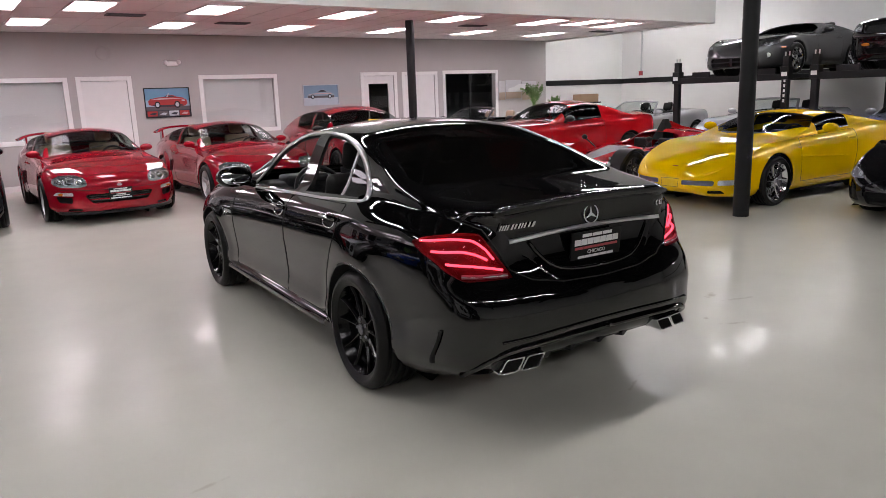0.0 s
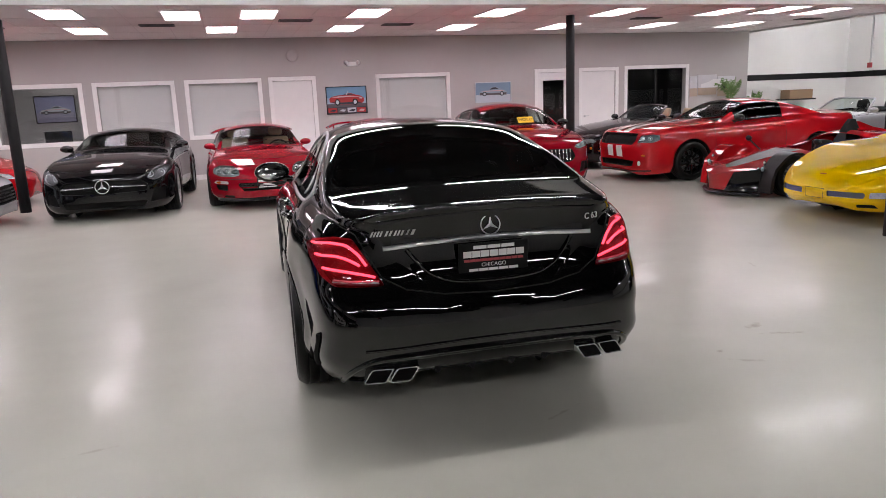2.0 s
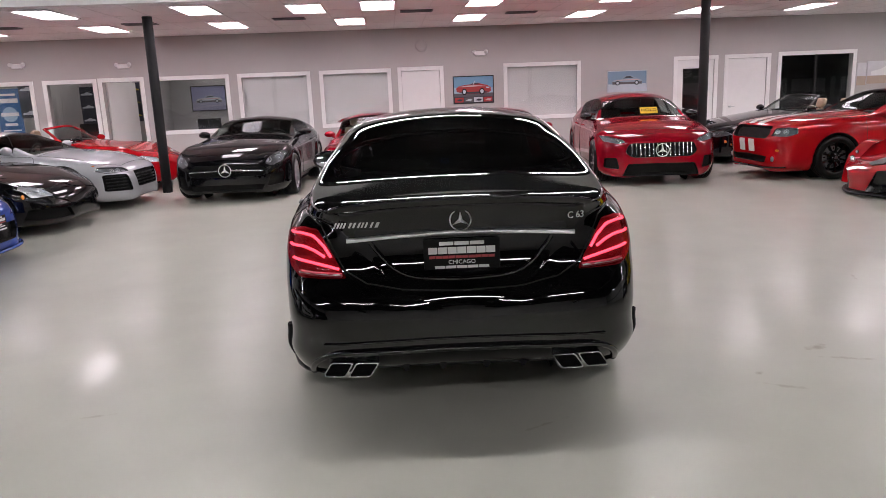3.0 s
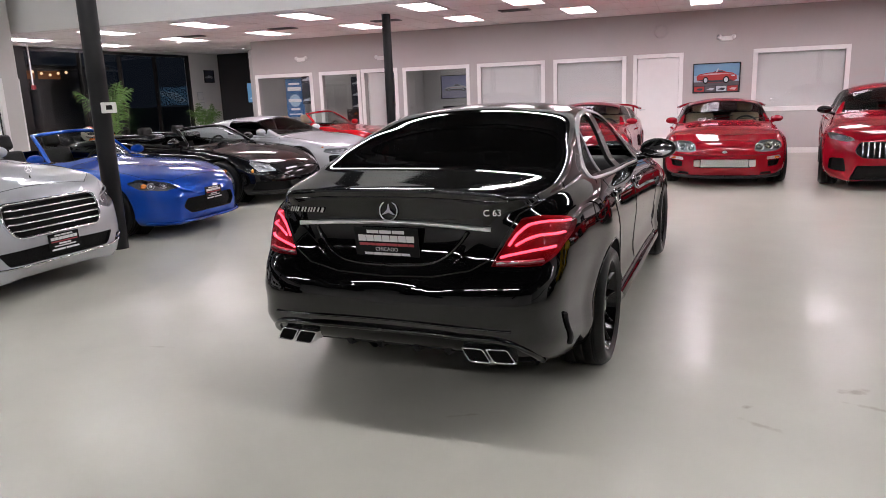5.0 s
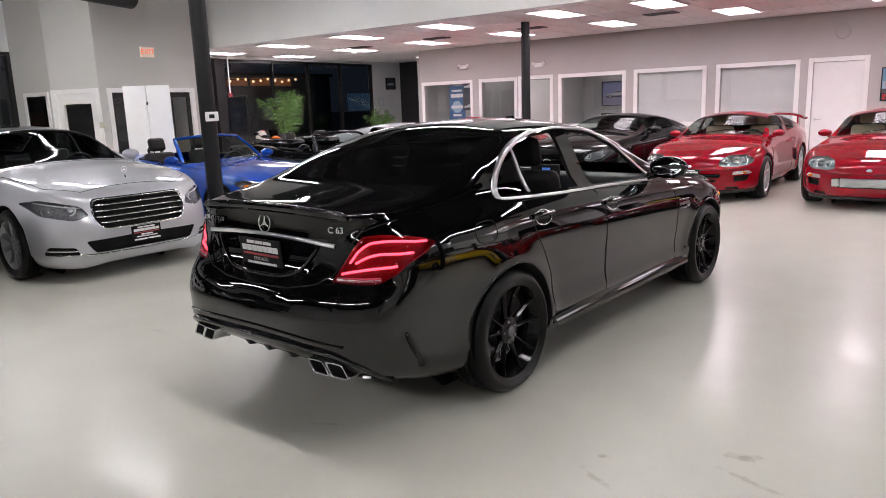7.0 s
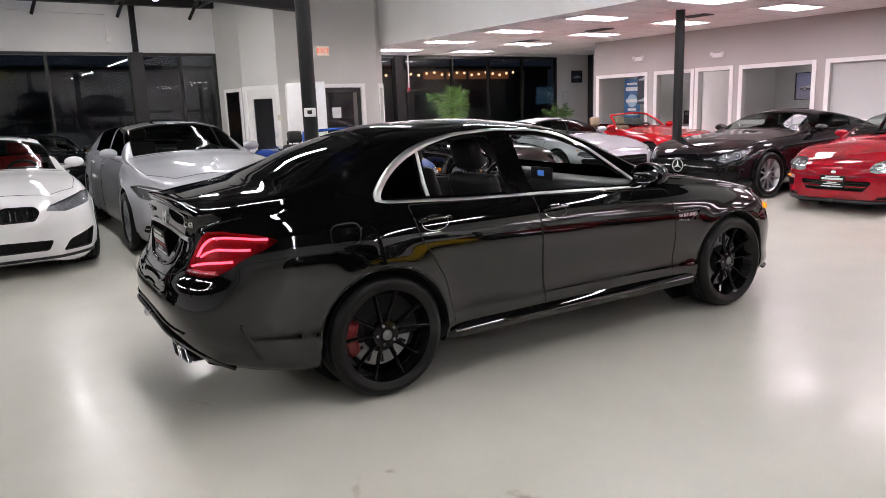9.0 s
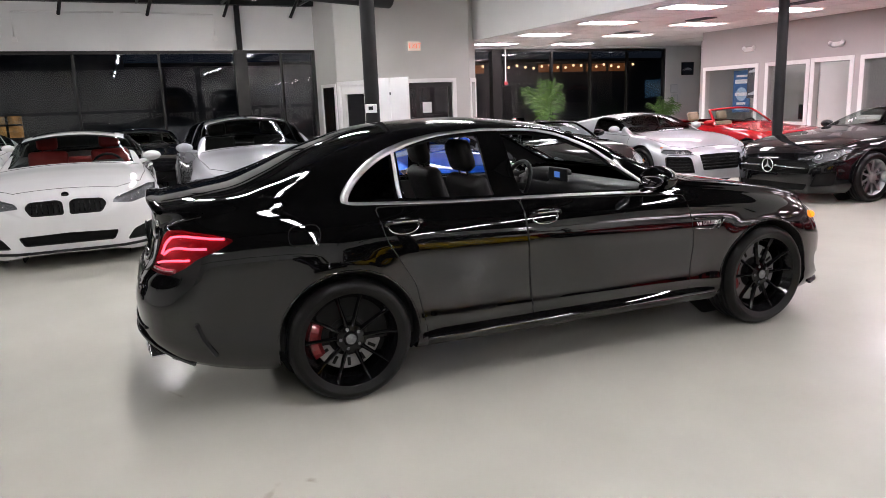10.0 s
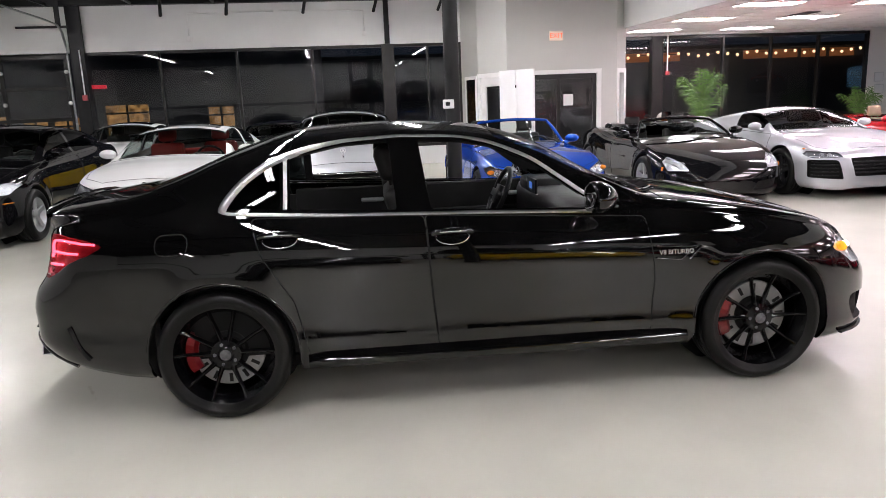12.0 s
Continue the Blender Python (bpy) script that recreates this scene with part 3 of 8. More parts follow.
def troffer(x, y, z=CZ, lit=DIFFUSER, label="recessed fluorescent ceiling panel, lit"):
    t = thing("ceiling_light", label, "ceiling light", pose(x, y, z), group="ceiling panels")
    part("diffuser", boxes(((-.28, -.585, -.004), (.28, .585, .006))), lit, t, "glowing prismatic diffuser")
    part("frame", boxes(((-.305, -.61, -.009), (-.28, .61, .01)), ((.28, -.61, -.009), (.305, .61, .01)), ((-.28, -.61, -.009), (.28, -.585, .01)), ((-.28, .585, -.009), (.28, .61, .01))), TRIM, t)
    return t


first = troffer(4.44, 12.55)
spots = [(4.44 + 2.42 * i, y) for i in range(-6, 5) for y in (12.55, 15.05) if (i, y) != (0, 12.55)]
spots += [(1.38, 12.8), (12.85, 12.3)]
for x, y in spots:
    if XL + .5 < x < XC - .4 and not (abs(x - 2.02) < .1 and y < 13):
        copy_thing(first, pose(x, y, CZ))
copy_thing(first, pose(2.6, 12.65, CZ))


def ceiling_vent(x, y):
    v = thing("ceiling_vent", "brown-grey slotted air grille in the ceiling", "vent", pose(x, y, CZ), group="ceiling vents")
    part("frame", boxes(((-.3, -.15, -.012), (.3, -.13, .006)), ((-.3, .13, -.012), (.3, .15, .006)), ((-.3, -.13, -.012), (-.28, .13, .006)), ((.28, -.13, -.012), (.3, .13, .006)), ((-.28, -.13, 0.002), (.28, .13, .008))), CALIPER_GREY, v)
    for i in range(6):
        part("slat", boxes(((-.28, -.11 + i * .042, -.01), (.28, -.1 + i * .042, .002))), CALIPER_GREY, v)


for x, y in ((5.4, 14.4), (3.3, 13.6), (10.6, 13.6), (15.2, 14.0), (-1.9, 14.3), (-4.4, 14.3), (-7.0, 14.5), (0.9, 14.2)):
    ceiling_vent(x, y)


def column(x, y, top, r=0.085):
    c = thing("column", "round black steel column on the showroom floor", "column", pose(x, y, 0), kind="structure")
    bm = bmesh.new()
    cyl(bm, (0, 0, 0), (0, 0, top), r, n=24)
    part("shaft", bm, STEELBLACK, c, sharp=40)
    return c


COLS = [(8.4, 5.5, HZ, .095), (-1.62, 5.95, HZ, .095), (-1.42, 13.2, CZ, .085), (8.55, 13.05, CZ, .085)]
for c in COLS:
    column(*c)


# hall roof: joists, girder and strip lights
def joist(x0, x1, y, z=HZ):
    j = thing("roof_joist", "black open-web steel joist", "joist", pose(0, y, 0), kind="structure")
    part("chord", boxes(((x0, -.03, z - .06), (x1, .03, z - .003)), ((x0, -.025, z - .42), (x1, .025, z - .37))), STEELBLACK, j)
    V, Fc = [], []
    n = int((x1 - x0) / .6)
    pts = [(x0 + (x1 - x0) * i / n, 0, z - .39 if i % 2 else z - .05) for i in range(n + 1)]
    v, f = tube(pts, .012, 6)
    part("web", mesh_of("web", v, f, STEELBLACK), None, j)


for i in range(10):
    joist(XL, XR, -7.4 + 1.85 * i)
tagged(part("roof_girder", boxes(((-1.72, YN, HZ - .75), (-1.52, YS - .1, HZ - .43)), ((8.3, YN, HZ - .75), (8.5, YS - .1, HZ - .43))), STEELBLACK), "black steel girder under the joists", "beam", kind="structure")


def strip_light(x, y, z):
    s = thing("strip_light", "hanging fluorescent strip light, lit", "strip light", pose(x, y, z), group="hall strip lights")
    part("housing", boxes(((-1.2, -.055, .02), (1.2, .055, .07)), bevel=.006), TRIM, s)
    for dy in (-.03, .03):
        bm = bmesh.new()
        cyl(bm, (-1.17, dy, 0), (1.17, dy, 0), .016, n=10)
        part("tube", bm, TUBE, s, "glowing white tube", sharp=40)
    bm = bmesh.new()
    for dx in (-.9, .9):
        cyl(bm, (dx, 0, .07), (dx, 0, HZ - z), .006, n=6)
    part("hanger", bm, STEELBLACK, s)
    return s


# the pair at y 5.9 is added to brighten the west side
ST = [(x, y) for y in (8.6, 3.5, -2.8) for x in (-7.4, -4.6, -.2, 2.8, 5.8, 10.6, 13.6, 17.0) if not (y > 8 and x < -7) and not (y < 0 and x in (10.6, 13.6))] + [(-7.4, 5.9), (-4.6, 5.9), (17.8, 12.2), (17.8, 15.0)]
s0 = strip_light(ST[0][0], ST[0][1], 3.85)
for x, y in ST[1:]:
    copy_thing(s0, pose(x, y, 3.85))


# ---- cars ----
AX = {"side": (0, 2), "front": (1, 2), "rear": (1, 2), "top": (0, 1)}
PROF = pchip([(0, .90), (.05, .945), (.18, .985), (.42, 1.0), (.66, .998), (.82, .985), (.93, .955), (1.0, .90)])


def rpoly(pts, r=0.03, n=3):
    """Rounds a polygon's corners."""
    out = []
    for i, p in enumerate(pts):
        p, a, b = Vector(p), Vector(pts[i - 1]), Vector(pts[(i + 1) % len(pts)])
        ra = min(r, (a - p).length * .45, (b - p).length * .45)
        s, e = p + (a - p).normalized() * ra, p + (b - p).normalized() * ra
        for k in range(n + 1):
            t = k / n
            q = s * (1 - t) ** 2 + p * (2 * t * (1 - t)) + e * t * t
            out.append((q.x, q.y))
    return out


def circle(x, z, r, n=28):
    return [(x + r * math.cos(2 * math.pi * k / n), z + r * math.sin(2 * math.pi * k / n)) for k in range(n)]


class Shell:
    """Half a car's skin, lofted through sections, to be cut into panels, panes and lamps."""

    def __init__(s, S):
        s.S = S
        wb, fo, ro = S["wb"], S["fo"], S["ro"]
        s.x0, s.x1 = -(wb + ro), fo
        top, belt, wid, bot = pchip(S["top"]), pchip(S["belt"]), pchip(S["wid"]), pchip(S.get("bot", [(0, .2), (1, .2)]))
        prof = pchip(S["prof"]) if "prof" in S else PROF
        lf, lr, nf, nr = S.get("lf", .7), S.get("lr", .6), S.get("nf", 3.2), S.get("nr", 3.4)
        q = 14
        th = [math.pi / 2 * k / q for k in range(q + 1)]
        xr = sorted(s.x0 + lr - lr * math.sin(t) ** (2 / nr) for t in th)
        xf = sorted(s.x1 - lf + lf * math.sin(t) ** (2 / nf) for t in th)
        a, b = xr[-1], xf[0]
        n = int((b - a) / S.get("step", .05))
        xs = xr[:-1] + [a + (b - a) * k / n for k in range(n)] + xf
        rw, nw = pchip(S.get("rearwarp", [(0, 0), (1, 0)])), pchip(S.get("nosewarp", [(0, 0), (1, 0)]))
        zmf, zmr, lz = S.get("zmf", .5), S.get("zmr", .6), S.get("lz", .09)
        tum, sh, flare, R = S.get("tum", .37), S.get("sh", .03), S.get("flare", .02), S["R"]
        nL, nS, nD = S.get("nL", 18), 10, 12
        Ra = S.get("arch", R + .045)
        rows = []
        for x in xs:
            fr = min(max((s.x0 + lr - x) / lr, 0), 1)
            ff = min(max((x - s.x1 + lf) / lf, 0), 1)
            pl = max(1 - fr ** nr, 0) ** (1 / nr) * max(1 - ff ** nf, 0) ** (1 / nf)
            vr = min(max((s.x0 + lz - x) / lz, 0), 1)
            vf = min(max((x - s.x1 + lz) / lz, 0), 1)
            gz = max(1 - vr ** 2.6, 0) ** (1 / 2.6) * max(1 - vf ** 2.6, 0) ** (1 / 2.6)
            zm = zmr if fr > 0 else zmf
            w, zb, be, tp = wid(x), bot(x), belt(x), top(x)
            h = max(tp - be, 0.0)
            r = min(h, S.get("rail", .05) + .09 * h)
            zr = be + h - r
            pts = [(0, zb + .02), (w * .62, zb + .015), (w * .82, zb + .002)]
            for k in range(nL):
                f = k / (nL - 1)
                pts.append((w * prof(f), zb + (be - zb) * f))
            yb = w * prof(1)
            yr = yb - sh * min(h / .3, 1) - tum * (h - r)
            up = []
            y0 = yb - sh * min(h / .3, 1)
            for k in range(1, nS + 1):
                t = k / nS
                up.append([y0 + (yr - y0) * t + .012 * math.sin(math.pi * t) * min(h / .3, 1), be + (zr - be) * t])
            for k in range(1, nD + 1):
                t = k / nD
                up.append([yr * (1 - t), zr + r * (1 - (1 - t) ** 2.2)])
            for _ in range(3):
                ext = [list(pts[-1])] + up + [[-up[-2][0], up[-2][1]]]
                up = [[(ext[i - 1][0] + 2 * ext[i][0] + ext[i + 1][0]) / 4, (ext[i - 1][1] + 2 * ext[i][1] + ext[i + 1][1]) / 4] for i in range(1, len(ext) - 1)]
            up[-1][0] = 0.0
            row = []
            kr = min(max((s.x0 + .55 - x) / .55, 0), 1)
            kf = min(max((x - s.x1 + .55) / .55, 0), 1)
            for i, (y, z) in enumerate(pts + up):
                if i >= 3 and i < 3 + nL and flare:
                    for wx in (0, -wb):
                        d = math.hypot(x - wx, z - R)
                        y += flare * math.exp(-((d - Ra) / .075) ** 2) * (1 if z > R - .1 else .4)
                y *= pl * (1 - S.get("tuck", 0) * kr * (min(max((z - .58) / .2, 0), 1) + min(max((z - .93) / .12, 0), 1)))
                z = zm + (z - zm) * gz
                row.append((x + kr * kr * (3 - 2 * kr) * rw(z) + kf * kf * (3 - 2 * kf) * nw(z), max(y, 0.0), z))
            rows.append(row)
        bm = s.bm = bmesh.new()
        vs = [[bm.verts.new(p) for p in row] for row in rows]
        for r0, r1 in zip(vs, vs[1:]):
            for k in range(len(r0) - 1):
                bm.faces.new((r0[k], r0[k + 1], r1[k + 1], r1[k]))
        bmesh.ops.remove_doubles(bm, verts=bm.verts, dist=2e-4)
        bmesh.ops.dissolve_degenerate(bm, edges=bm.edges, dist=1e-5)
        bmesh.ops.recalc_face_normals(bm, faces=bm.faces)
        mid = max((f for f in bm.faces), key=lambda f: f.calc_center_median().z)
        if mid.normal.z < 0:
            bmesh.ops.reverse_faces(bm, faces=bm.faces)
        bm.normal_update()
        s.nl = bm.verts.layers.float_vector.new("keep")
        s.gl = bm.faces.layers.int.new("grp")
        for v in bm.verts:
            nn = v.normal.copy()
            if v.co.y < 1e-4:
                v.co.y = 0
                nn.y = 0
                if nn.length > 1e-6:
                    nn.normalize()
            v[s.nl] = nn
        from mathutils.bvhtree import BVHTree
        s.bvh = BVHTree.FromBMesh(bm)
        s.next = 1

    def at(s, view, a, b):
        """The place and normal on the skin that a straight look along a view meets."""
        sg = 1
        if view == "side":
            o, d = Vector((a, 3, b)), Vector((0, -1, 0))
        elif view == "top":
            sg = -1 if b < 0 else 1
            o, d = Vector((a, abs(b), 3)), Vector((0, 0, -1))
        else:
            sg = -1 if a < 0 else 1
            o, d = Vector((6 if view == "front" else -9, max(abs(a), 1e-4), b)), Vector((-1 if view == "front" else 1, 0, 0))
        p, n, _, _ = s.bvh.ray_cast(o, d)
        if p is None:
            p, n, _, _ = s.bvh.find_nearest(Vector((a, .8, b)) if view == "side" else Vector((0, abs(a), b)))
        if n.dot(d) > 0:
            n = -n
        return Vector((p.x, p.y * sg, p.z)), Vector((n.x, n.y * sg, n.z))

    def cut(s, view, poly, drop=False, zmin=-9, xlim=None, fromg=(0,), face=.12):
        """Cuts a convex outline out of the skin; the faces inside become a group of their own."""
        i, j = AX[view]
        ax, sg = {"side": (1, 1), "front": (0, 1), "rear": (0, -1), "top": (2, 1)}[view]
        area = sum(p[0] * q[1] - q[0] * p[1] for p, q in zip(poly, poly[1:] + poly[:1]))
        if area < 0:
            poly = poly[::-1]
        lo = [min(p[k] for p in poly) - .12 for k in (0, 1)]
        hi = [max(p[k] for p in poly) + .12 for k in (0, 1)]
        cand = []
        for f in s.bm.faces:
            if f[s.gl] not in fromg or f.normal[ax] * sg < face:
                continue
            c = f.calc_center_median()
            if lo[0] < c[i] < hi[0] and lo[1] < c[j] < hi[1] and c.z > zmin and (xlim is None or xlim[0] < c.x < xlim[1]):
                cand.append(f)
        for p, q in zip(poly, poly[1:] + poly[:1]):
            co, no = [0, 0, 0], [0, 0, 0]
            co[i], co[j] = p
            no[i], no[j] = -(q[1] - p[1]), q[0] - p[0]
            if math.hypot(no[i], no[j]) < 1e-6 or not cand:
                continue
            no = Vector(no).normalized()
            geom = list({e for f in cand for e in f.edges}) + cand + list({v for f in cand for v in f.verts})
            r = bmesh.ops.bisect_plane(s.bm, geom=geom, dist=1e-4, plane_co=co, plane_no=no)
            fs = {g for g in r["geom"] if isinstance(g, bmesh.types.BMFace)} | {f for f in cand if f.is_valid}
            co = Vector(co)
            cand = [f for f in fs if (f.calc_center_median() - co).dot(no) > 0]
        if drop:
            bmesh.ops.delete(s.bm, geom=cand, context="FACES")
            return 0
        g, s.next = s.next, s.next + 1
        for f in cand:
            f[s.gl] = g
        return g

    def data(s, g):
        idx, V, N, Fc = {}, [], [], []
        for f in s.bm.faces:
            if f[s.gl] == g:
                t = []
                for v in f.verts:
                    if v not in idx:
                        idx[v] = len(V)
                        V.append(v.co.copy())
                        N.append(Vector(v[s.nl]).normalized() if Vector(v[s.nl]).length > 1e-6 else f.normal.copy())
                    t.append(idx[v])
                Fc.append(tuple(t))
        return V, Fc, N


def flip(d):
    V, Fc, N = d
    return [Vector((v.x, -v.y, v.z)) for v in V], [f[::-1] for f in Fc], [Vector((n.x, -n.y, n.z)) for n in N]


def both(d):
    e = flip(d)
    o = len(d[0])
    return d[0] + e[0], d[1] + [tuple(i + o for i in f) for f in e[1]], d[2] + e[2]


def sunk(d, depth, wall=True):
    """A panel pushed in below the skin, with side walls up to its rim."""
    V, Fc, N = d
    W = [v - n * depth for v, n in zip(V, N)]
    if not wall:
        return W, list(Fc), list(N)
    count = {}
    for f in Fc:
        for a, b in zip(f, f[1:] + f[:1]):
            count[(a, b)] = count.get((a, b), 0) + 1
    verts, faces, nor = list(W), list(Fc), list(N)
    for (a, b) in count:
        if (b, a) not in count and not (abs(V[a].y) < 1e-4 and abs(V[b].y) < 1e-4):
            k = len(verts)
            n = (V[b] - V[a]).cross(N[a])
            n = n.normalized() * -1 if n.length > 1e-9 else N[a]
            verts += [V[a], V[b], W[b], W[a]]
            nor += [n] * 4
            faces.append((k, k + 1, k + 2, k + 3))
    return verts, faces, nor


def skin(name, d, material, parent, label=""):
    return part(name, mesh_of(name, d[0], d[1], material, d[2]), None, parent, label)


def along(sh, view, pts, lift=0.0, step=.04, closed=False):
    """Points over the skin along a drawn line."""
    out = []
    seq = list(pts) + ([pts[0]] if closed else [])
    for p, q in zip(seq, seq[1:]):
        n = max(int(math.hypot(q[0] - p[0], q[1] - p[1]) / step), 1)
        for k in range(n):
            t = k / n
            c, nn = sh.at(view, p[0] + (q[0] - p[0]) * t, p[1] + (q[1] - p[1]) * t)
            out.append(c + nn * lift)
    if not closed:
        c, nn = sh.at(view, *seq[-1])
        out.append(c + nn * lift)
    return out


def mirrored(pts):
    return [Vector((p.x, -p.y, p.z)) for p in pts]


def rods(name, lines, r, material, parent, label="", n=6, closed=False, flat=1.0):
    v, f = merge(*[tube(l, r, n, closed, flat) for l in lines])
    return part(name, mesh_of(name, v, f, material), None, parent, label)


WHEELS = {}


def wheel_meshes(R, w, rr, spokes, twin, rim_mat, cal_mat, width, style):
    key = (R, w, rr, spokes, twin, rim_mat.name, cal_mat.name, width, style)
    if key in WHEELS:
        return WHEELS[key]
    h = w / 2
    groove = []
    for k in range(4):
        c = -h * .6 + k * h * .4
        groove += [(R, c - .012), (R, c - .006), (R - .007, c - .005), (R - .007, c + .005), (R, c + .006)]
    prof = [(rr - .004, -h + .01), (rr + .012, -h - .002), (R - .055, -h - .008), (R - .018, -h + .01), (R - .004, -h + .03)] + groove + [(R - .004, h - .03), (R - .018, h - .01), (R - .03, h + .003), (R - .05, h + .008), (rr + .03, h + .006), (rr + .012, h + .002), (rr - .004, h - .012)]
    v, f = lathe(prof, 56)
    tyre = mesh_of("tyre", v, [g[::-1] for g in f], RUBBER)
    pieces = [lathe([(rr - .012, -h + .01), (rr - .03, -h + .04), (rr - .035, h - .07), (rr - .014, h - .03), (rr - .004, h - .012), (rr + .006, h - .004), (rr + .004, h - .012)], 56)]
    dish = .035 if style != "deep" else .05
    if style == "deep":
        # slim ridged spokes in five pairs
        for k in range(5):
            for off in (-.27, .27):
                V = []
                for rad, ww, yo, th in ((.05, .034, h - dish + .002, .036), (rr * .4, .023, h - dish + .004, .03), (rr * .75, .018, h - dish + .012, .026), (rr - .006, .026, h - .018, .024)):
                    tt = 2 * math.pi * k / 5 + math.pi / 2 + off
                    u, p = Vector((math.cos(tt), 0, math.sin(tt))), Vector((-math.sin(tt), 0, math.cos(tt)))
                    for sy, sw in ((yo, -.1), (yo, .1), (yo - .012, .5), (yo - th, .4), (yo - th, -.4), (yo - .012, -.5)):
                        q = u * rad + p * (ww * sw)
                        V.append((q.x, sy, q.z))
                pieces.append((V, [(a + b, a + 6 + b, a + 6 + (b + 1) % 6, a + (b + 1) % 6) for a in (0, 6, 12) for b in range(6)]))
    for k in range(spokes if style != "deep" else 0):
        for off in ((-.055, .055) if twin else (0,)):
            t = 2 * math.pi * k / spokes + math.pi / 2
            V = []
            for (rad, da, ww, yo, th) in ((.045, off * .45, width * 1.15, h - dish - .005, .03), (rr * .55, off * .75 * .3 / rr * .5, width * .8, h - dish + .004, .028), (rr - .008, off * .32 / rr * .55, width * .95, h - .022, .024)):
                tt = t + da * 1.6
                u, p = Vector((math.cos(tt), 0, math.sin(tt))), Vector((-math.sin(tt), 0, math.cos(tt)))
                c = u * rad
                for sy, sw in ((yo, -.42), (yo, .42), (yo - .012, .5), (yo - th, .45), (yo - th, -.45), (yo - .012, -.5)):
                    q = c + p * (ww * sw)
                    V.append((q.x, sy, q.z))
            Fc = []
            for a in (0, 6):
                for b in range(6):
                    c2 = (b + 1) % 6
                    Fc.append((a + b, a + 6 + b, a + 6 + c2, a + c2))
            Fc.append((12, 13, 14, 15, 16, 17))
            pieces.append((V, Fc))
    pieces.append(lathe([(.002, h - dish + .012), (.034, h - dish + .012), (.04, h - dish + .006), (.075, h - dish), (.082, h - dish - .03)], 28))
    v, f = merge(*pieces)
    rim = mesh_of("rim", v, f, rim_mat, smooth=False)
    v, f = lathe([(.06, 0), (.06, .012), (rr * .72, .012), (rr * .74, .006), (rr * .74, -.012), (.06, -.012)], 40)
    slots = []
    for k in range(12):
        a = 2 * math.pi * k / 12
        slots.append(([Matrix.Rotation(a, 3, "Y") @ Vector(q) for q in cube_data((rr * .5, .0105, -.009), (rr * .68, .0135, .009))[0]], cube_data((0, 0, 0), (1, 1, 1))[1]))
    bell = lathe([(rr * .42, .012), (rr * .42, .03), (rr * .36, .045), (.05, .045)], 32)
    bv, bf = merge((v, [g[::-1] for g in f]), (bell[0], [g[::-1] for g in bell[1]]), *slots)
    n0, n1 = len(f), len(bell[1])
    disc = mesh_of("brake_disc", bv, bf, [DISC, LINER], index=[0] * n0 + [1] * (len(bf) - n0), smooth=False)
    V, Fc = [], []
    m = 9
    for k in range(m):
        t = math.radians(150 + 60 * k / (m - 1))
        taper = .72 + .28 * abs(math.sin(2 * math.pi * k / (m - 1)))
        for rad, y in ((rr * .58, -.03), (rr * .58, .035 * taper), (rr * .66, .055 * taper), (rr * .82, .045 * taper), (rr * .84, -.03)):
            V.append((rad * math.cos(t), y, rad * math.sin(t)))
    for k in range(m - 1):
        for b in range(5):
            c2 = (b + 1) % 5
            Fc.append((k * 5 + b, k * 5 + c2, k * 5 + 5 + c2, k * 5 + 5 + b))
    Fc += [(4, 3, 2, 1, 0), tuple((m - 1) * 5 + b for b in range(5))]
    cal = mesh_of("brake_caliper", V, Fc, cal_mat, smooth=False)
    bm = bmesh.new()
    for k in range(5):
        t = 2 * math.pi * k / 5
        cyl(bm, (.055 * math.cos(t), h - dish - .004, .055 * math.sin(t)), (.055 * math.cos(t), h - dish + .009, .055 * math.sin(t)), .009, n=6)
    cyl(bm, (0, h - dish + .008, 0), (0, h - dish + .015, 0), .028, n=20)
    lug = bpy.data.meshes.new("hub_cap")
    bm.to_mesh(lug)
    bm.free()
    lug.materials.append(SATIN if "black" not in rim_mat.name else LAMP_DARK)
    WHEELS[key] = (tyre, rim, disc, cal, lug)
    return WHEELS[key]


def add_wheels(car, S):
    rim = S.get("rim", (10, False, SATIN, .03, ""))
    ms = wheel_meshes(S["R"], S.get("tw", .25), S.get("rr", S["R"] - .095), rim[0], rim[1], rim[2], S.get("cal", CALIPER_GREY), rim[3], rim[4])
    for x in (0, -S["wb"]):
        ww = S["wheel_y"] if x == 0 else S.get("wheel_yr", S["wheel_y"])
        for sgn in (1, -1):
            wh = new("wheel")
            wh.parent = car
            wh.empty_display_size = .1
            wh.matrix_local = pose(x, sgn * ww, S["R"], 0, 0, 0 if sgn > 0 else 180)
            for nm, me in zip(("tyre", "rim", "brake_disc", "brake_caliper", "hub_cap"), ms):
                o = part(nm, me, None, wh)
                if nm == "brake_caliper" and sgn < 0:
                    o.matrix_local = Matrix.Rotation(math.pi, 4, "Y")


def seat_mesh(mat_):
    bm = bmesh.new()
    box(bm, (-.05, -.25, .12), (.5, .25, .27), .05)
    box(bm, (-.06, -.24, 0), (.06, .24, .58), .05, m=pose(-.02, 0, .2, 0, -18, 0))
    box(bm, (-.05, -.13, .6), (.05, .13, .8), .045, m=pose(-.03, 0, .2, 0, -16, 0))
    for y in (-.06, .06):
        cyl(bm, (-.19, y, .72), (-.22, y, .84), .007, n=6)
    me = bpy.data.meshes.new("seat")
    bm.to_mesh(me)
    bm.free()
    me.materials.append(mat_)
    me.polygons.foreach_set("use_smooth", [True] * len(me.polygons))
    return me


SEATS = {}


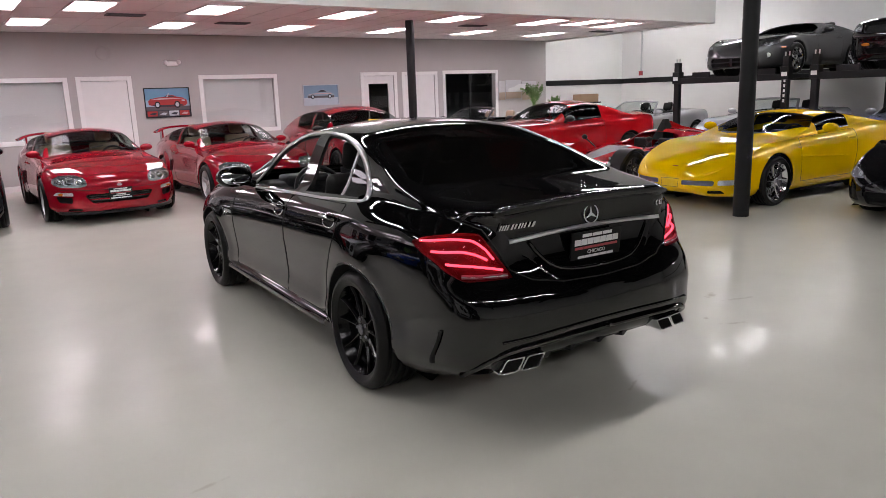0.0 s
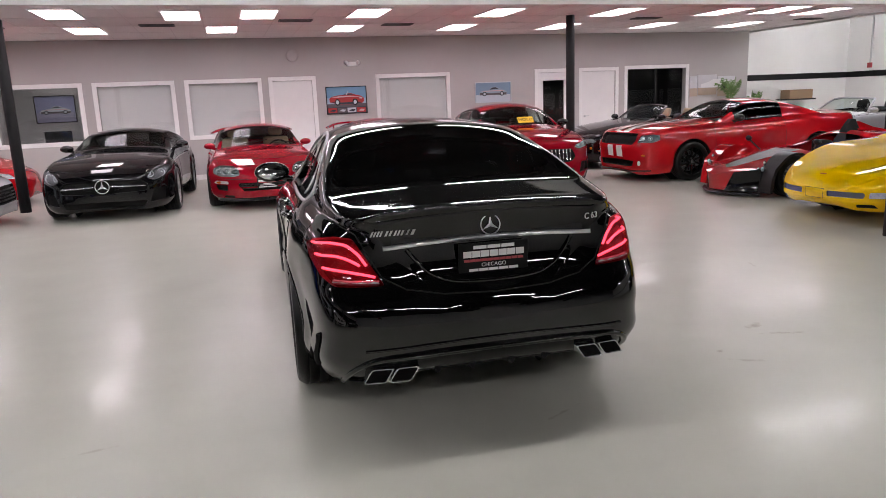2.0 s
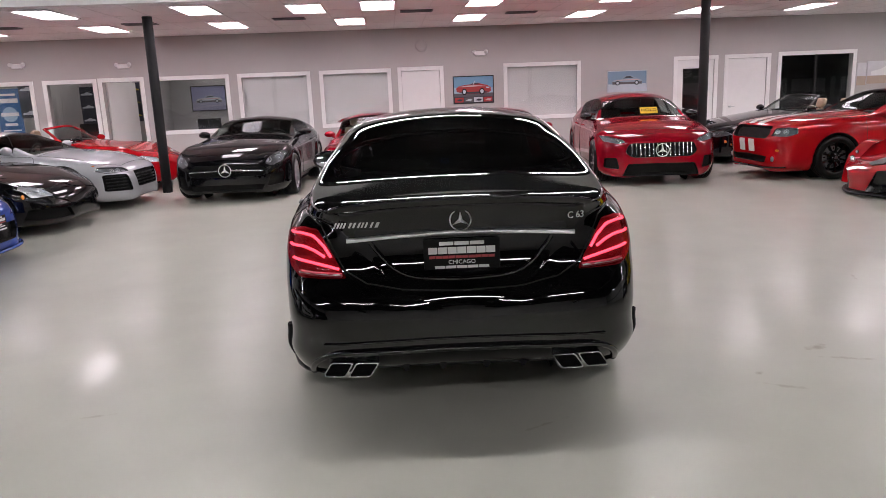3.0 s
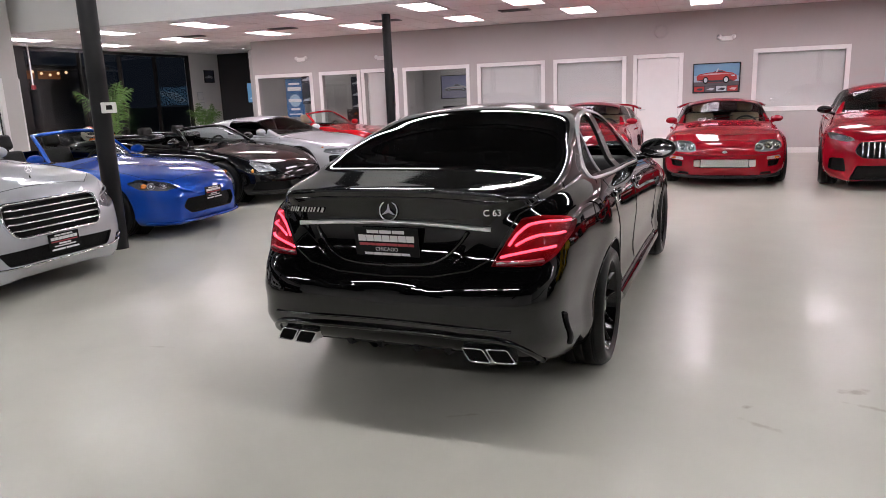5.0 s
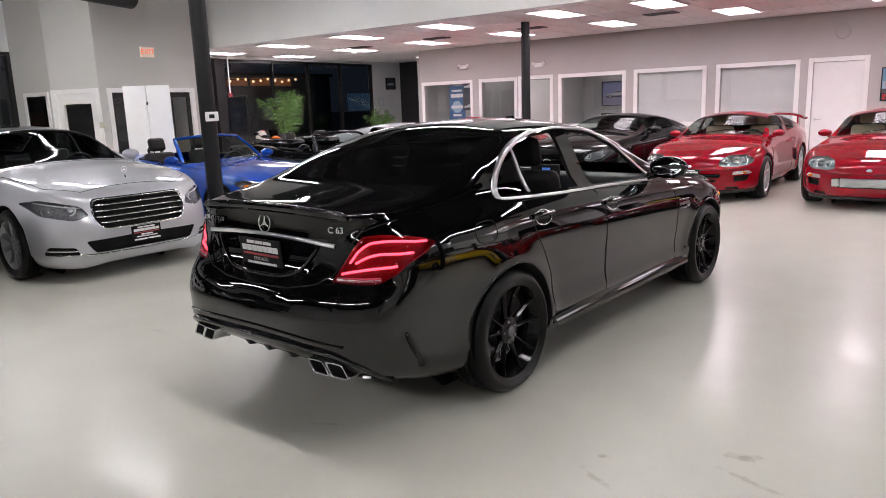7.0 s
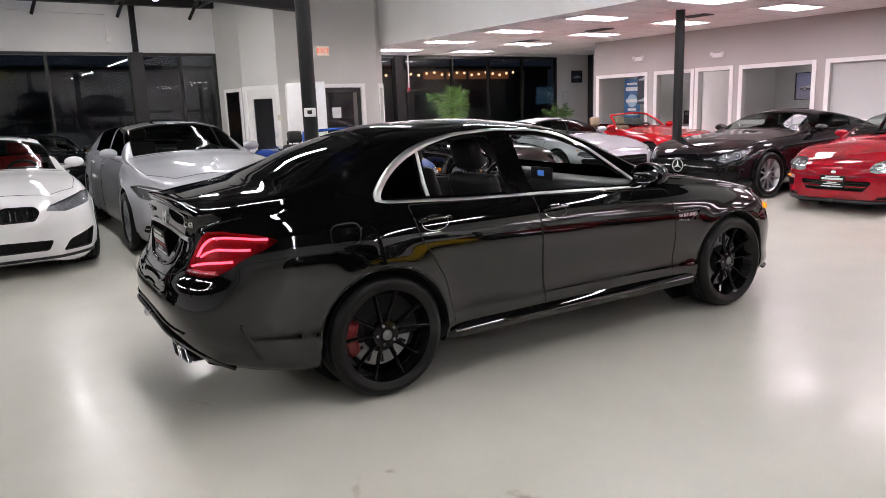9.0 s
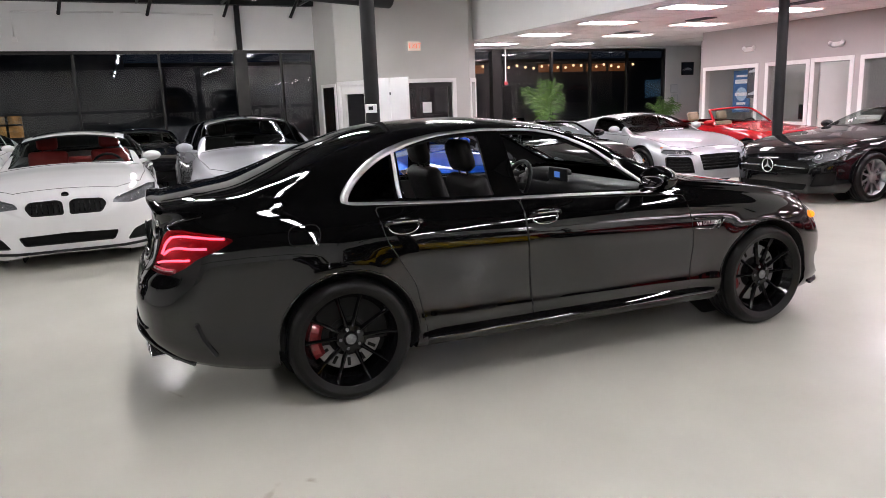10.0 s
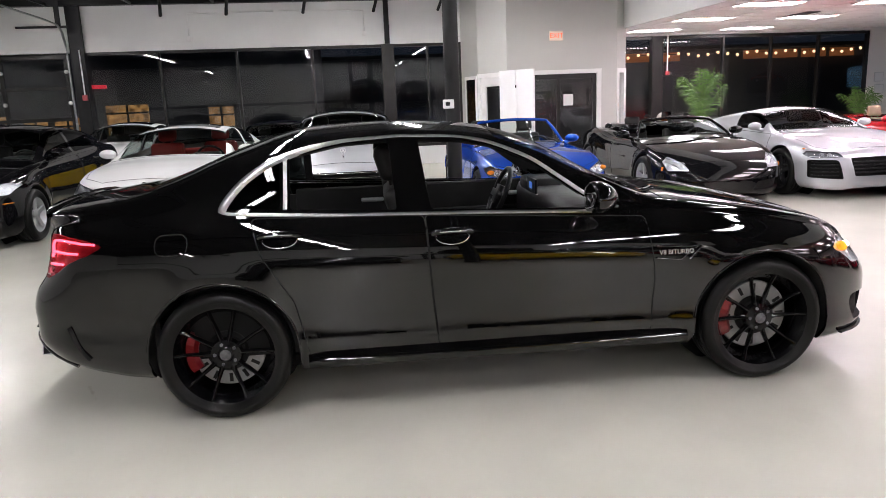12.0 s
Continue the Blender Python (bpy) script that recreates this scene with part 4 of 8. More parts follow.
def cabin(car, S, trim, rear=True):
    """Floor pan, door linings, dash, wheel and seats."""
    bz, xd, xs, w = S["belt_mid"], S["dash_x"], S["seat_x"], S["W"] / 2
    zf = S.get("floor_z", .3)
    xr = S["cab_rear"]
    part("cabin_tub", boxes(((xr, -w + .16, zf - .08), (xd + .3, w - .16, zf - .02)), ((xr, w - .17, zf), (xd, w - .13, bz - .04)), ((xr, -w + .13, zf), (xd, -w + .17, bz - .04)), ((xr - .03, -w + .16, zf), (xr, w - .16, bz - .03)), ((xd + .3, -w + .16, zf), (xd + .33, w - .16, bz - .02)), ((xd - 1.3, -.12, zf), (xd, .12, zf + .22))), LINER, car)
    bm = bmesh.new()
    box(bm, (xd - .02, -w + .2, bz - .28), (xd + .32, w - .2, bz + .0), .06)
    box(bm, (xd - .02, .2, bz - .05), (xd + .2, .56, bz + .045), .03)
    part("dashboard", bm, PLASTIC, car, sharp=50)
    pts = [(0, .185 * math.cos(2 * math.pi * k / 24), .185 * math.sin(2 * math.pi * k / 24)) for k in range(24)]
    v, f = tube(pts, .017, 8, True)
    v2, f2 = merge((v, f), cube_data((-.02, -.17, -.03), (.01, .17, .02)), cube_data((-.02, -.03, -.16), (.01, .03, 0)), cube_data((-.02, -.07, -.07), (.02, .07, .06)))
    part("steering_wheel", mesh_of("steering_wheel", v2, f2, PLASTIC), None, car, m=pose(xd - .2, .37, bz - .06, 0, 24, 0))
    if trim.name not in SEATS:
        SEATS[trim.name] = seat_mesh(trim)
    for y in (-.38, .38):
        part("seat", SEATS[trim.name], None, car, m=pose(xs, y, zf + S.get("seat_up", .02)))
    if rear:
        part("rear_bench", boxes(((xs - .95, -.62, zf + .08), (xs - .5, .62, zf + .3)), ((xs - 1.08, -.6, zf + .2), (xs - .9, .6, bz + .02)), bevel=.05), trim, car, sharp=60)


def plate(car, x, y, z, w=.31, h=.155, tilt=0, face=1, parent_name="plate"):
    """A dealer's plate with printed bars."""
    p = new(parent_name)
    p.parent = car
    p.matrix_local = pose(x, y, z, 0, tilt, 0 if face > 0 else 180)
    part("backing", boxes(((0, -w / 2, -h / 2), (.008, w / 2, h / 2)), bevel=.003), PLATE_BLACK, p, "black dealer plate backing")

    def row(z0, z1, half, n, mat_):
        """A line of print as a row of n plain bars."""
        st = 2 * half * w / n
        part("print_bar", boxes(*[((.0085, -half * w + k * st + st * .035, z0 * h), (.0095, -half * w + (k + 1) * st - st * .035, z1 * h)) for k in range(n)]), mat_, p)
    row(.34, .43, .3, 3, BAR_WHITE)
    row(.12, .29, .44, 7, BAR_WHITE)
    row(.0, .07, .43, 10, BAR_RED)
    if face > 0:
        row(-.14, -.05, .2, 7, BAR_WHITE)
    row(-.26, -.19, .36, 5, BAR_WHITE)
    row(-.46, -.36, .46, 2, BAR_WHITE)
    return p


def star_badge(car, m, r=.085, name="badge"):
    pts = [(0, r * math.cos(2 * math.pi * k / 28), r * math.sin(2 * math.pi * k / 28)) for k in range(28)]
    v, f = tube(pts, r * .07, 6, True)
    pcs = [(v, f)]
    for a in (90, 210, 330):
        t = math.radians(a)
        d, p = Vector((0, math.cos(t), math.sin(t))), Vector((0, -math.sin(t), math.cos(t)))
        tip = d * r * .97
        b0, b1 = p * r * .2, p * -r * .2
        pcs.append(([tuple(tip), tuple(b0), tuple(b1), (r * .12, 0, 0), (0, *(d * -r * .1)[1:])], [(0, 3, 1), (0, 2, 3), (1, 3, 4), (2, 4, 3)]))
    v, f = merge(*pcs)
    return part(name, mesh_of(name, v, f, BRIGHT, smooth=False), None, car, "chrome ring badge", m=m)


def mirror_part(car, x, y, z, col, sgn, k=1.0):
    """A mirror head on its arm, its glass turned a little up and inwards."""
    bm = bmesh.new()
    bmesh.ops.create_uvsphere(bm, u_segments=20, v_segments=12, radius=1, matrix=Matrix.Translation((x, sgn * (y + .13), z + .07)) @ Matrix.Diagonal((.075 * k, .108 * k, .062 * k, 1)))
    for v in bm.verts:
        if v.co.x < x - .035:
            v.co.x = x - .035
    cyl(bm, (x + .01, sgn * (y - .03), z), (x + .01, sgn * (y + .09), z + .03), .028, .022, 10)
    o = part("side_mirror", bm, col, car, sharp=50)
    part("mirror_glass", mesh_of("mirror_glass", *lathe([(.001, -.002), (.9, -.002), (1.0, .002)], 24), CHROME), None, o, m=Matrix.Translation((x - .04, sgn * (y + .13), z + .07)) @ Vector((-1, -sgn * .05, .3)).to_track_quat("-Y", "Z").to_matrix().to_4x4() @ Matrix.Diagonal((.085 * k, 1, .046 * k, 1)))
    return o


def make_car(name, label, category, S, F, heading, paintm, trim, extra=None):
    """A car at its front axle's foot, heading in degrees from +x."""
    car = thing(name, label, category, pose(F[0], F[1], F[2] if len(F) > 2 else 0, 0, 0, heading), group=S.get("group", "cars on show"))
    sh = Shell(S)
    wb, R = S["wb"], S["R"]
    Ra = S.get("arch", R + .045)
    for x in (0, -wb):
        sh.cut("side", circle(x, R, Ra), drop=True, face=-.6, zmin=-1)
        sh.cut("side", [(x - Ra, 0), (x + Ra, 0), (x + Ra, R), (x - Ra, R)], drop=True, face=-.9)
    groups = []
    if S.get("cockpit"):
        sh.cut("top", S["cockpit"], drop=True, zmin=.6)
    if S.get("glass_front"):
        groups.append(("windscreen", sh.cut("top", S["glass_front"], zmin=.6), S.get("gf_mat", GLASS_CLEAR), "both", ""))
    if S.get("glass_rear"):
        groups.append(("rear_window", sh.cut("top", S["glass_rear"], zmin=.6), S.get("gr_mat", GLASS_DARK), "both", "dark tinted rear glass"))
    for poly in S.get("open_windows", []):
        sh.cut("side", poly, drop=True, zmin=.6)
    for poly in S.get("side_glass", []):
        groups.append(("side_window", sh.cut("side", poly, zmin=.6), S.get("gs_mat", GLASS_CLEAR), "pair", ""))
    if S.get("roof_glass"):
        groups.append(("roof_panel", sh.cut("top", S["roof_glass"], zmin=1.2), GLOSSBLACK, "both", "black glass roof panel"))
    lines = []
    for poly in S.get("doors", []):
        groups.append(("door", sh.cut("side", poly, face=.1), S.get("door_mat", paintm), "pair", ""))
        lines.append(("side", poly))
    if S.get("hood"):
        groups.append(("hood", sh.cut("top", S["hood"], zmin=.45, face=.05), S.get("hood_mat", paintm), "both", ""))
        lines.append(("top", S["hood"]))
    if S.get("boot"):
        groups.append(("boot_lid", sh.cut("top", S["boot"], zmin=.7, xlim=(-9, -2)), paintm, "both", ""))
        lines.append(("top", S["boot"]))
    for view, poly, mt, nm, lab, dep in S.get("patches", []):
        g = sh.cut(view, poly, fromg=tuple(range(0, 60)))
        d = sh.data(g)
        if mt is PLASTIC and nm in ("grille", "air_intake"):
            mt = MESH
        if d[1]:
            full = view in ("front", "rear", "top") and min(p[1 if view == "top" else 0] for p in poly) < .001
            dd = sunk(d, dep) if dep else d
            if full:
                skin(nm, both(dd), mt, car, lab)
            else:
                skin(nm, dd, mt, car, lab)
                skin(nm, flip(dd), mt, car, lab)
    for view, poly, dep, bowl in S.get("lamps", []):
        g = sh.cut(view, poly, fromg=tuple(range(0, 60)))
        d = sh.data(g)
        if d[1]:
            for q in (d, flip(d)):
                lamp = skin("headlight", q, LAMP_COVER, car, "clear headlight cover")
                lamp.visible_shadow = False
                skin("reflector", sunk(q, dep), bowl, lamp, "headlight bowl")
                c = sum(q[0], Vector()) / len(q[0])
                nn = (sum(q[2], Vector())).normalized()
                hs = max(v.z for v in q[0]) - min(v.z for v in q[0])
                for k in (-1, 1):
                    side = nn.cross(Vector((0, 0, 1))).normalized() * k * hs * .48
                    r = hs * .3
                    cc = c + side - nn * dep * .55
                    v, f = lathe([(r, .0), (r * .96, .012), (r * .8, .0), (r * .6, -.012), (r * .35, .004), (.001, .012)], 20)
                    mt4 = Matrix.Translation(cc) @ nn.to_track_quat("Y", "Z").to_matrix().to_4x4()
                    part("projector", mesh_of("projector", v, [x[::-1] for x in f], LAMP_BOWL), None, lamp, m=mt4)
    if S.get("tail"):
        TAIL_DATA.append(sh.data(sh.cut("rear", S["tail"], fromg=tuple(range(0, 60)))))
    for nm, g, mt, how, lab in groups:
        d = sh.data(g)
        if not d[1]:
            continue
        if how == "both":
            o = skin(nm, both(d), mt, car, lab)
            if "win" in nm:
                o.visible_shadow = False
        else:
            for q in (d, flip(d)):
                o = skin(nm, q, mt, car, lab)
                if "win" in nm:
                    o.visible_shadow = False
                elif nm == "door" and S.get("handles", True):
                    xs = [v.x for v in q[0]]
                    hx, hz = min(xs) + .16, S["belt_mid"] - .1
                    p, n = sh.at("side", hx, hz)
                    if q is not d:
                        p, n = mirrored([p])[0], Vector((n.x, -n.y, n.z))
                    pts = [p + Vector((-.1 + .2 * k / 8, 0, 0)) + n * (.008 + .022 * math.sin(math.pi * k / 8) ** .5) for k in range(9)]
                    v, f = tube(pts, .012, 8, flat=1.2)
                    part("handle", mesh_of("handle", v, f, S.get("handle_mat", paintm)), None, o, S.get("handle_label", ""))
    skin("body", both(sh.data(0)), paintm, car)
    if S.get("belt_mid") and not S.get("open"):
        # dark cloth inside the roof and pillars
        V, Fc = [], []
        for g in [0] + [k for nm, k, _, _, _ in groups if nm == "roof_panel"]:
            a, b, n = both(sh.data(g))
            o = len(V)
            V += [p - q * .022 for p, q in zip(a, n)]
            Fc += [tuple(i + o for i in f)[::-1] for f in b if min(a[i].z for i in f) > S["belt_mid"] + .05]
        used = sorted({i for f in Fc for i in f})
        if used:
            ix = {i: k for k, i in enumerate(used)}
            part("headlining", mesh_of("headlining", [V[i] for i in used], [tuple(ix[i] for i in f) for f in Fc], LINER), None, car, "dark roof lining")
    # shut lines as narrow sunk seams
    segs = []
    for view, poly in lines:
        if view == "side":
            pts = along(sh, view, poly, .0002, .05, True)
            segs += [(pts, True), (mirrored(pts), True)]
        else:
            q = [p for p in poly if p[1] >= 0]
            pts = along(sh, view, [(q[0][0], 0)] + q + [(q[-1][0], 0)], .0002, .05)
            segs.append((pts + mirrored(pts)[::-1][1:-1], True))
    if segs:
        v, f = merge(*[tube(l, .0032, 5, c) for l, c in segs])
        part("panel_seam", mesh_of("panel_seam", v, f, LINER), None, car)
    # arches
    for x in S.get("arches", (0, -wb)):
        for sgn in (1, -1):
            V, Fc = [], []
            arc = []
            for k in range(25):
                t = math.radians(-20 + 220 * k / 24)
                cx, cz = x + Ra * math.cos(t), R + Ra * math.sin(t)
                p, n = sh.at("side", cx + .012 * math.cos(t), cz + .012 * math.sin(t))
                for y in (p.y - .004, S["W"] / 2 - .4):
                    V.append((cx, sgn * y, cz))
                if cz > .22:
                    arc.append(Vector((cx + .004 * math.cos(t), sgn * (p.y - .001), cz + .004 * math.sin(t))))
            for k in range(24):
                Fc.append((2 * k, 2 * k + 1, 2 * k + 3, 2 * k + 2))
            o = len(V)
            V += [(x + Ra * math.cos(math.radians(a)), sgn * (S["W"] / 2 - .4), R + Ra * math.sin(math.radians(a))) for a in range(0, 360, 20)]
            Fc.append(tuple(range(o, o + 18)))
            part("arch_liner", mesh_of("arch_liner", V, Fc, LINER), None, car)
            rods("arch_lip", [arc], S.get("lip", .008), paintm, car)
    zb = S.get("bot", [(0, .2)])[0][1]
    part("underbody", boxes(((-wb + Ra, -S["W"] / 2 + .1, zb), (-Ra, S["W"] / 2 - .1, zb + .05)), ((-wb - S["ro"] + .25, -S["W"] / 2 + .4, zb + .03), (S["fo"] - .25, S["W"] / 2 - .4, zb + .09))), LINER, car)
    add_wheels(car, S)
    if S.get("mirror"):
        mx, my, mz = S["mirror"]
        for sgn in (1, -1):
            mirror_part(car, mx, my, mz, S.get("mirror_mat", paintm), sgn, S.get("mirror_size", 1.0))
    if S.get("belt_mid"):
        cabin(car, S, trim, S.get("rear_seats", True))
    if extra:
        extra(car, sh, S)
    sh.bm.free()
    return car


# ---- the black saloon in the middle ----
BLACK = shade("black_paint", (0.0018, 0.0018, 0.002), 0.03, coat=0.0, spec=0.62, var=0.1, scale=3.0, rvar=0.3, bump=0.01, bump_scale=4.0)
SALOON = dict(
    wb=2.84, fo=.87, ro=1.02, W=1.84, R=.338, tw=.265, rr=.256, step=.035, nL=26, arch=.378, flare=.015, lip=.006, wheel_y=.78, wheel_yr=.77,
    top=[(.83, .60), (.8, .70), (.7, .775), (.55, .825), (.1, .94), (-.35, 1.012), (-.55, 1.04), (-.75, 1.12), (-1.15, 1.335), (-1.45, 1.42), (-1.95, 1.458), (-2.4, 1.44), (-2.75, 1.352), (-3.15, 1.2), (-3.3, 1.155), (-3.6, 1.115), (-3.79, 1.085), (-3.835, 1.04), (-3.865, .95)],
    belt=[(.83, .58), (.7, .69), (.4, .80), (0, .87), (-.5, .925), (-.8, .945), (-1.5, .98), (-2.2, 1.01), (-2.85, 1.035), (-3.3, 1.03), (-3.7, 1.0), (-3.93, .92)],
    wid=[(.83, .86), (.3, .9), (0, .905), (-1, .89), (-2, .895), (-2.84, .9), (-3.4, .85), (-3.91, .81)],
    bot=[(-3.93, .318), (-3.7, .295), (-3.4, .232), (-3.2, .215), (-.5, .21), (.4, .17), (.83, .16)],
    rearwarp=[(.2, .12), (.32, .05), (.45, -.015), (.58, -.02), (.68, .005), (.76, .06), (.8, .075), (.9, .092), (1.0, .085), (1.06, .05), (1.09, .03), (1.2, .03)],
    nosewarp=[(.15, -.02), (.3, .02), (.5, 0), (.62, -.06), (.8, -.16)],
    prof=[(0, .90), (.06, .95), (.13, .974), (.18, .985), (.215, .984), (.27, .976), (.33, .974), (.40, .979), (.52, .988), (.67, 1.0), (.72, .999), (.82, .985), (.93, .95), (1.0, .89)],
    rail=.02, lf=.75, lr=.5, nf=2.9, nr=4.3, tuck=.035, tum=.41, sh=.055,
    glass_front=[(-.58, 0), (-.6, .35), (-.68, .62), (-.74, .70), (-1.38, .53), (-1.4, 0), (-1.4, -.3), (-.58, -.3)],
    glass_rear=[(-2.47, -.3), (-2.47, .47), (-2.5, .51), (-3.1, .655), (-3.2, .635), (-3.26, .4), (-3.27, 0), (-3.27, -.3)],
    open_windows=[rpoly([(-.86, .975), (-1.20, 1.225), (-1.42, 1.32), (-1.58, 1.352), (-1.80, 1.367), (-1.755, 1.015)], .02),
                rpoly([(-1.93, 1.022), (-1.955, 1.37), (-2.2, 1.357), (-2.47, 1.302), (-2.47, 1.05)], .015)],
    side_glass=[rpoly([(-2.52, 1.052), (-2.52, 1.29), (-2.62, 1.245), (-2.71, 1.165), (-2.795, 1.062)], .02)],
    roof_glass=[(-1.5, -.3), (-1.5, .5), (-2.4, .5), (-2.4, -.3)],
    doors=[rpoly([(-.62, .26), (-.60, .6), (-.64, .925), (-1.79, .99), (-1.77, .6), (-1.74, .26)], .02),
           rpoly([(-1.745, .26), (-1.775, .6), (-1.795, .99), (-2.66, 1.02), (-2.62, .85), (-2.47, .6), (-2.40, .26)], .03)],
    hood=[(.66, -.3), (.66, .3), (.52, .62), (.2, .7), (-.5, .73), (-.52, .3), (-.52, -.3)],
    belt_mid=.985, dash_x=-1.0, seat_x=-1.75, cab_rear=-3.0, floor_z=.3, seat_up=.06, mirror=(-.93, .81, .985), mirror_size=1.28,
    gf_mat=GLASS_CLEAR, gr_mat=GLASS_BLACK, gs_mat=GLASS_SIDE, rim=(10, False, RIMBLACK, .019, "deep"), cal=CALIPER_RED, handles=False,
    group="",
)
SALOON["lamps"] = [("front", rpoly([(.42, .63), (.55, .72), (.80, .76), (.86, .70), (.80, .60), (.6, .57)], .02), .03, LAMP_BOWL)]
SALOON["patches"] = [("front", rpoly([(-.5, .38), (.40, .38), (.46, .5), (.40, .62), (-.5, .62)], .04), PLASTIC, "grille", "black radiator grille", .03),
                     ("front", rpoly([(.5, .24), (.78, .26), (.8, .42), (.55, .4)], .03), PLASTIC, "air_intake", "black bumper intake", .03),
                     ("rear", rpoly([(-.5, .2), (.66, .2), (.70, .28), (.675, .395), (.58, .435), (.3, .447), (-.5, .45)], .02), GLOSSBLACK, "diffuser_panel", "gloss black panel round the tailpipes", .012)]
TAIL = rpoly([(.51, .765), (.635, .975), (.71, .98), (.785, .96), (.825, .925), (.82, .875), (.78, .80), (.73, .762)], .015)


def ribbon(sh, view, pts, width, th=.004, step=.03, closed=False):
    """A flat strip with turned-down edges lying on the skin along a drawn line."""
    seq = list(pts) + ([pts[0]] if closed else [])
    P = []
    for p, q in zip(seq, seq[1:]):
        n = max(int(math.hypot(q[0] - p[0], q[1] - p[1]) / step), 1)
        P += [sh.at(view, p[0] + (q[0] - p[0]) * k / n, p[1] + (q[1] - p[1]) * k / n) for k in range(n)]
    if not closed:
        P.append(sh.at(view, *seq[-1]))
    N = len(P)
    C, M = [p for p, _ in P], [n for _, n in P]
    for _ in range(4):
        w = range(N) if closed else range(1, N - 1)
        D, E = list(C), list(M)
        for i in w:
            D[i] = C[i] * .5 + (C[i - 1] + C[(i + 1) % N]) * .25
            E[i] = (M[i] * .5 + (M[i - 1] + M[(i + 1) % N]) * .25).normalized()
        C, M = D, E
    V, Fc = [], []
    for i in range(N):
        a, b = (C[i - 1], C[(i + 1) % N]) if closed else (C[max(i - 1, 0)], C[min(i + 1, N - 1)])
        c = M[i].cross(b - a).normalized() * width(C[i])
        V += [C[i] - c - M[i] * .004, C[i] - c * .85 + M[i] * th, C[i] + c * .85 + M[i] * th, C[i] + c - M[i] * .004]
    for i in range(N if closed else N - 1):
        j = (i + 1) % N
        Fc += [(i * 4 + k, i * 4 + k + 1, j * 4 + k + 1, j * 4 + k) for k in range(3)]
    return V, Fc


def saloon_extra(car, sh, S):
    # added bulkhead and shelf that keep the tail lamps' glow out of the cabin
    part("light_block_bulkhead", boxes(((-3.2, -.78, .3), (-3.17, .78, .92)), ((-3.2, -.6, .92), (-3.17, .6, 1.1)), ((-3.17, -.7, 1.0), (-2.75, .7, 1.03))), LEATHER, car)
    # chrome round the side windows
    dlo = [(-.80, .955), (-1.20, 1.245), (-1.42, 1.338), (-1.58, 1.37), (-1.9, 1.387), (-2.2, 1.373), (-2.4, 1.338), (-2.57, 1.28), (-2.69, 1.205), (-2.775, 1.12), (-2.83, 1.048), (-2.2, 1.012), (-1.5, .988)]
    ring = ribbon(sh, "side", dlo, lambda p: .011 + .011 * min(max((-2.1 - p.x) / .4, 0), 1) * (p.z > 1.06), .004, .03, True)
    for s in (1, -1):
        part("window_chrome", mesh_of("window_chrome", ring[0] if s > 0 else mirrored(ring[0]), [g if s > 0 else g[::-1] for g in ring[1]], SATIN_TRIM), None, car, "chrome strip round the side windows")
    bar = ribbon(sh, "side", [(-2.495, 1.05), (-2.49, 1.31)], lambda p: .011, .004, .03)
    for s in (1, -1):
        part("window_divider", mesh_of("window_divider", bar[0] if s > 0 else mirrored(bar[0]), [g if s > 0 else g[::-1] for g in bar[1]], SATIN_TRIM), None, car)
    # lit tail lamps: housing, bars of light, clear lower strip
    d = TAIL_DATA[0]
    for q, s in ((d, 1), (flip(d), -1)):
        lamp = skin("tail_light", q, TAIL_COVER, car, "red tail light, lit")
        lamp.visible_shadow = False
        skin("lamp_housing", sunk(q, .03), RED_BODY, lamp, "deep red lamp body")
        bars = []
        for bend in ([(.81, .935), (.74, .956), (.68, .95), (.625, .91), (.585, .855)], [(.805, .89), (.73, .896), (.67, .883), (.615, .855)], [(.78, .838), (.70, .832), (.61, .818), (.55, .805)]):
            curve = pchip(sorted(bend))
            a, b = min(bend)[0], max(bend)[0]
            l = [p - n * .014 for p, n in (sh.at("rear", a + (b - a) * i / 14, curve(a + (b - a) * i / 14)) for i in range(15)) if p.x < -3.3]
            bars.append(l if s > 0 else mirrored(l))
        rods("light_bar", bars, .0075, RED_ON, lamp, "glowing red light bar", flat=.8)
        pts = [(.535 + .20 * i / 10, .78 + .004 * i / 10) for i in range(11)]
        l = [p - n * .01 for p, n in (sh.at("rear", *t) for t in pts) if p.x < -3.4]
        rods("reversing_lens", [l if s > 0 else mirrored(l)], .011, SATIN, lamp, "clear lower lens strip")
    # door handles: a cup in the door skin, a dark grip bridging it and a bright blade
    for hx, hz in ((-1.66, .895), (-2.52, .925)):
        for s in (1, -1):
            cup = []
            for k in range(20):
                t = 2 * math.pi * k / 20
                c, n = sh.at("side", hx + .085 * math.cos(t), hz - .008 + .04 * math.sin(t))
                cup.append(c + n * .001)
            mid = sum(cup, Vector()) / 20 - Vector((0, .006, 0))
            V = [c - Vector((0, .001, 0)) for c in cup] + [mid]
            V = V if s > 0 else mirrored(V)
            hold = part("handle", mesh_of("handle_cup", V, [(k, (k + 1) % 20, 20) if s < 0 else ((k + 1) % 20, k, 20) for k in range(20)], GLOSSBLACK), None, car, "door handle in its cup")
            # added chrome ring imitates the highlight along the edge of the recess
            rods("cup_edge_glint", [cup if s > 0 else mirrored(cup)], .0045, CHROME, hold, closed=True)
            g = []
            for k in range(13):
                c, n = sh.at("side", hx - .1 + .2 * k / 12, hz + .008)
                g.append(c + n * (.006 + .03 * math.sin(math.pi * k / 12) ** .5))
            rods("grip", [g if s > 0 else mirrored(g)], .014, BLACK, hold, n=10)
            g = [c + Vector((0, .012, .002)) for c in g[2:-2]]
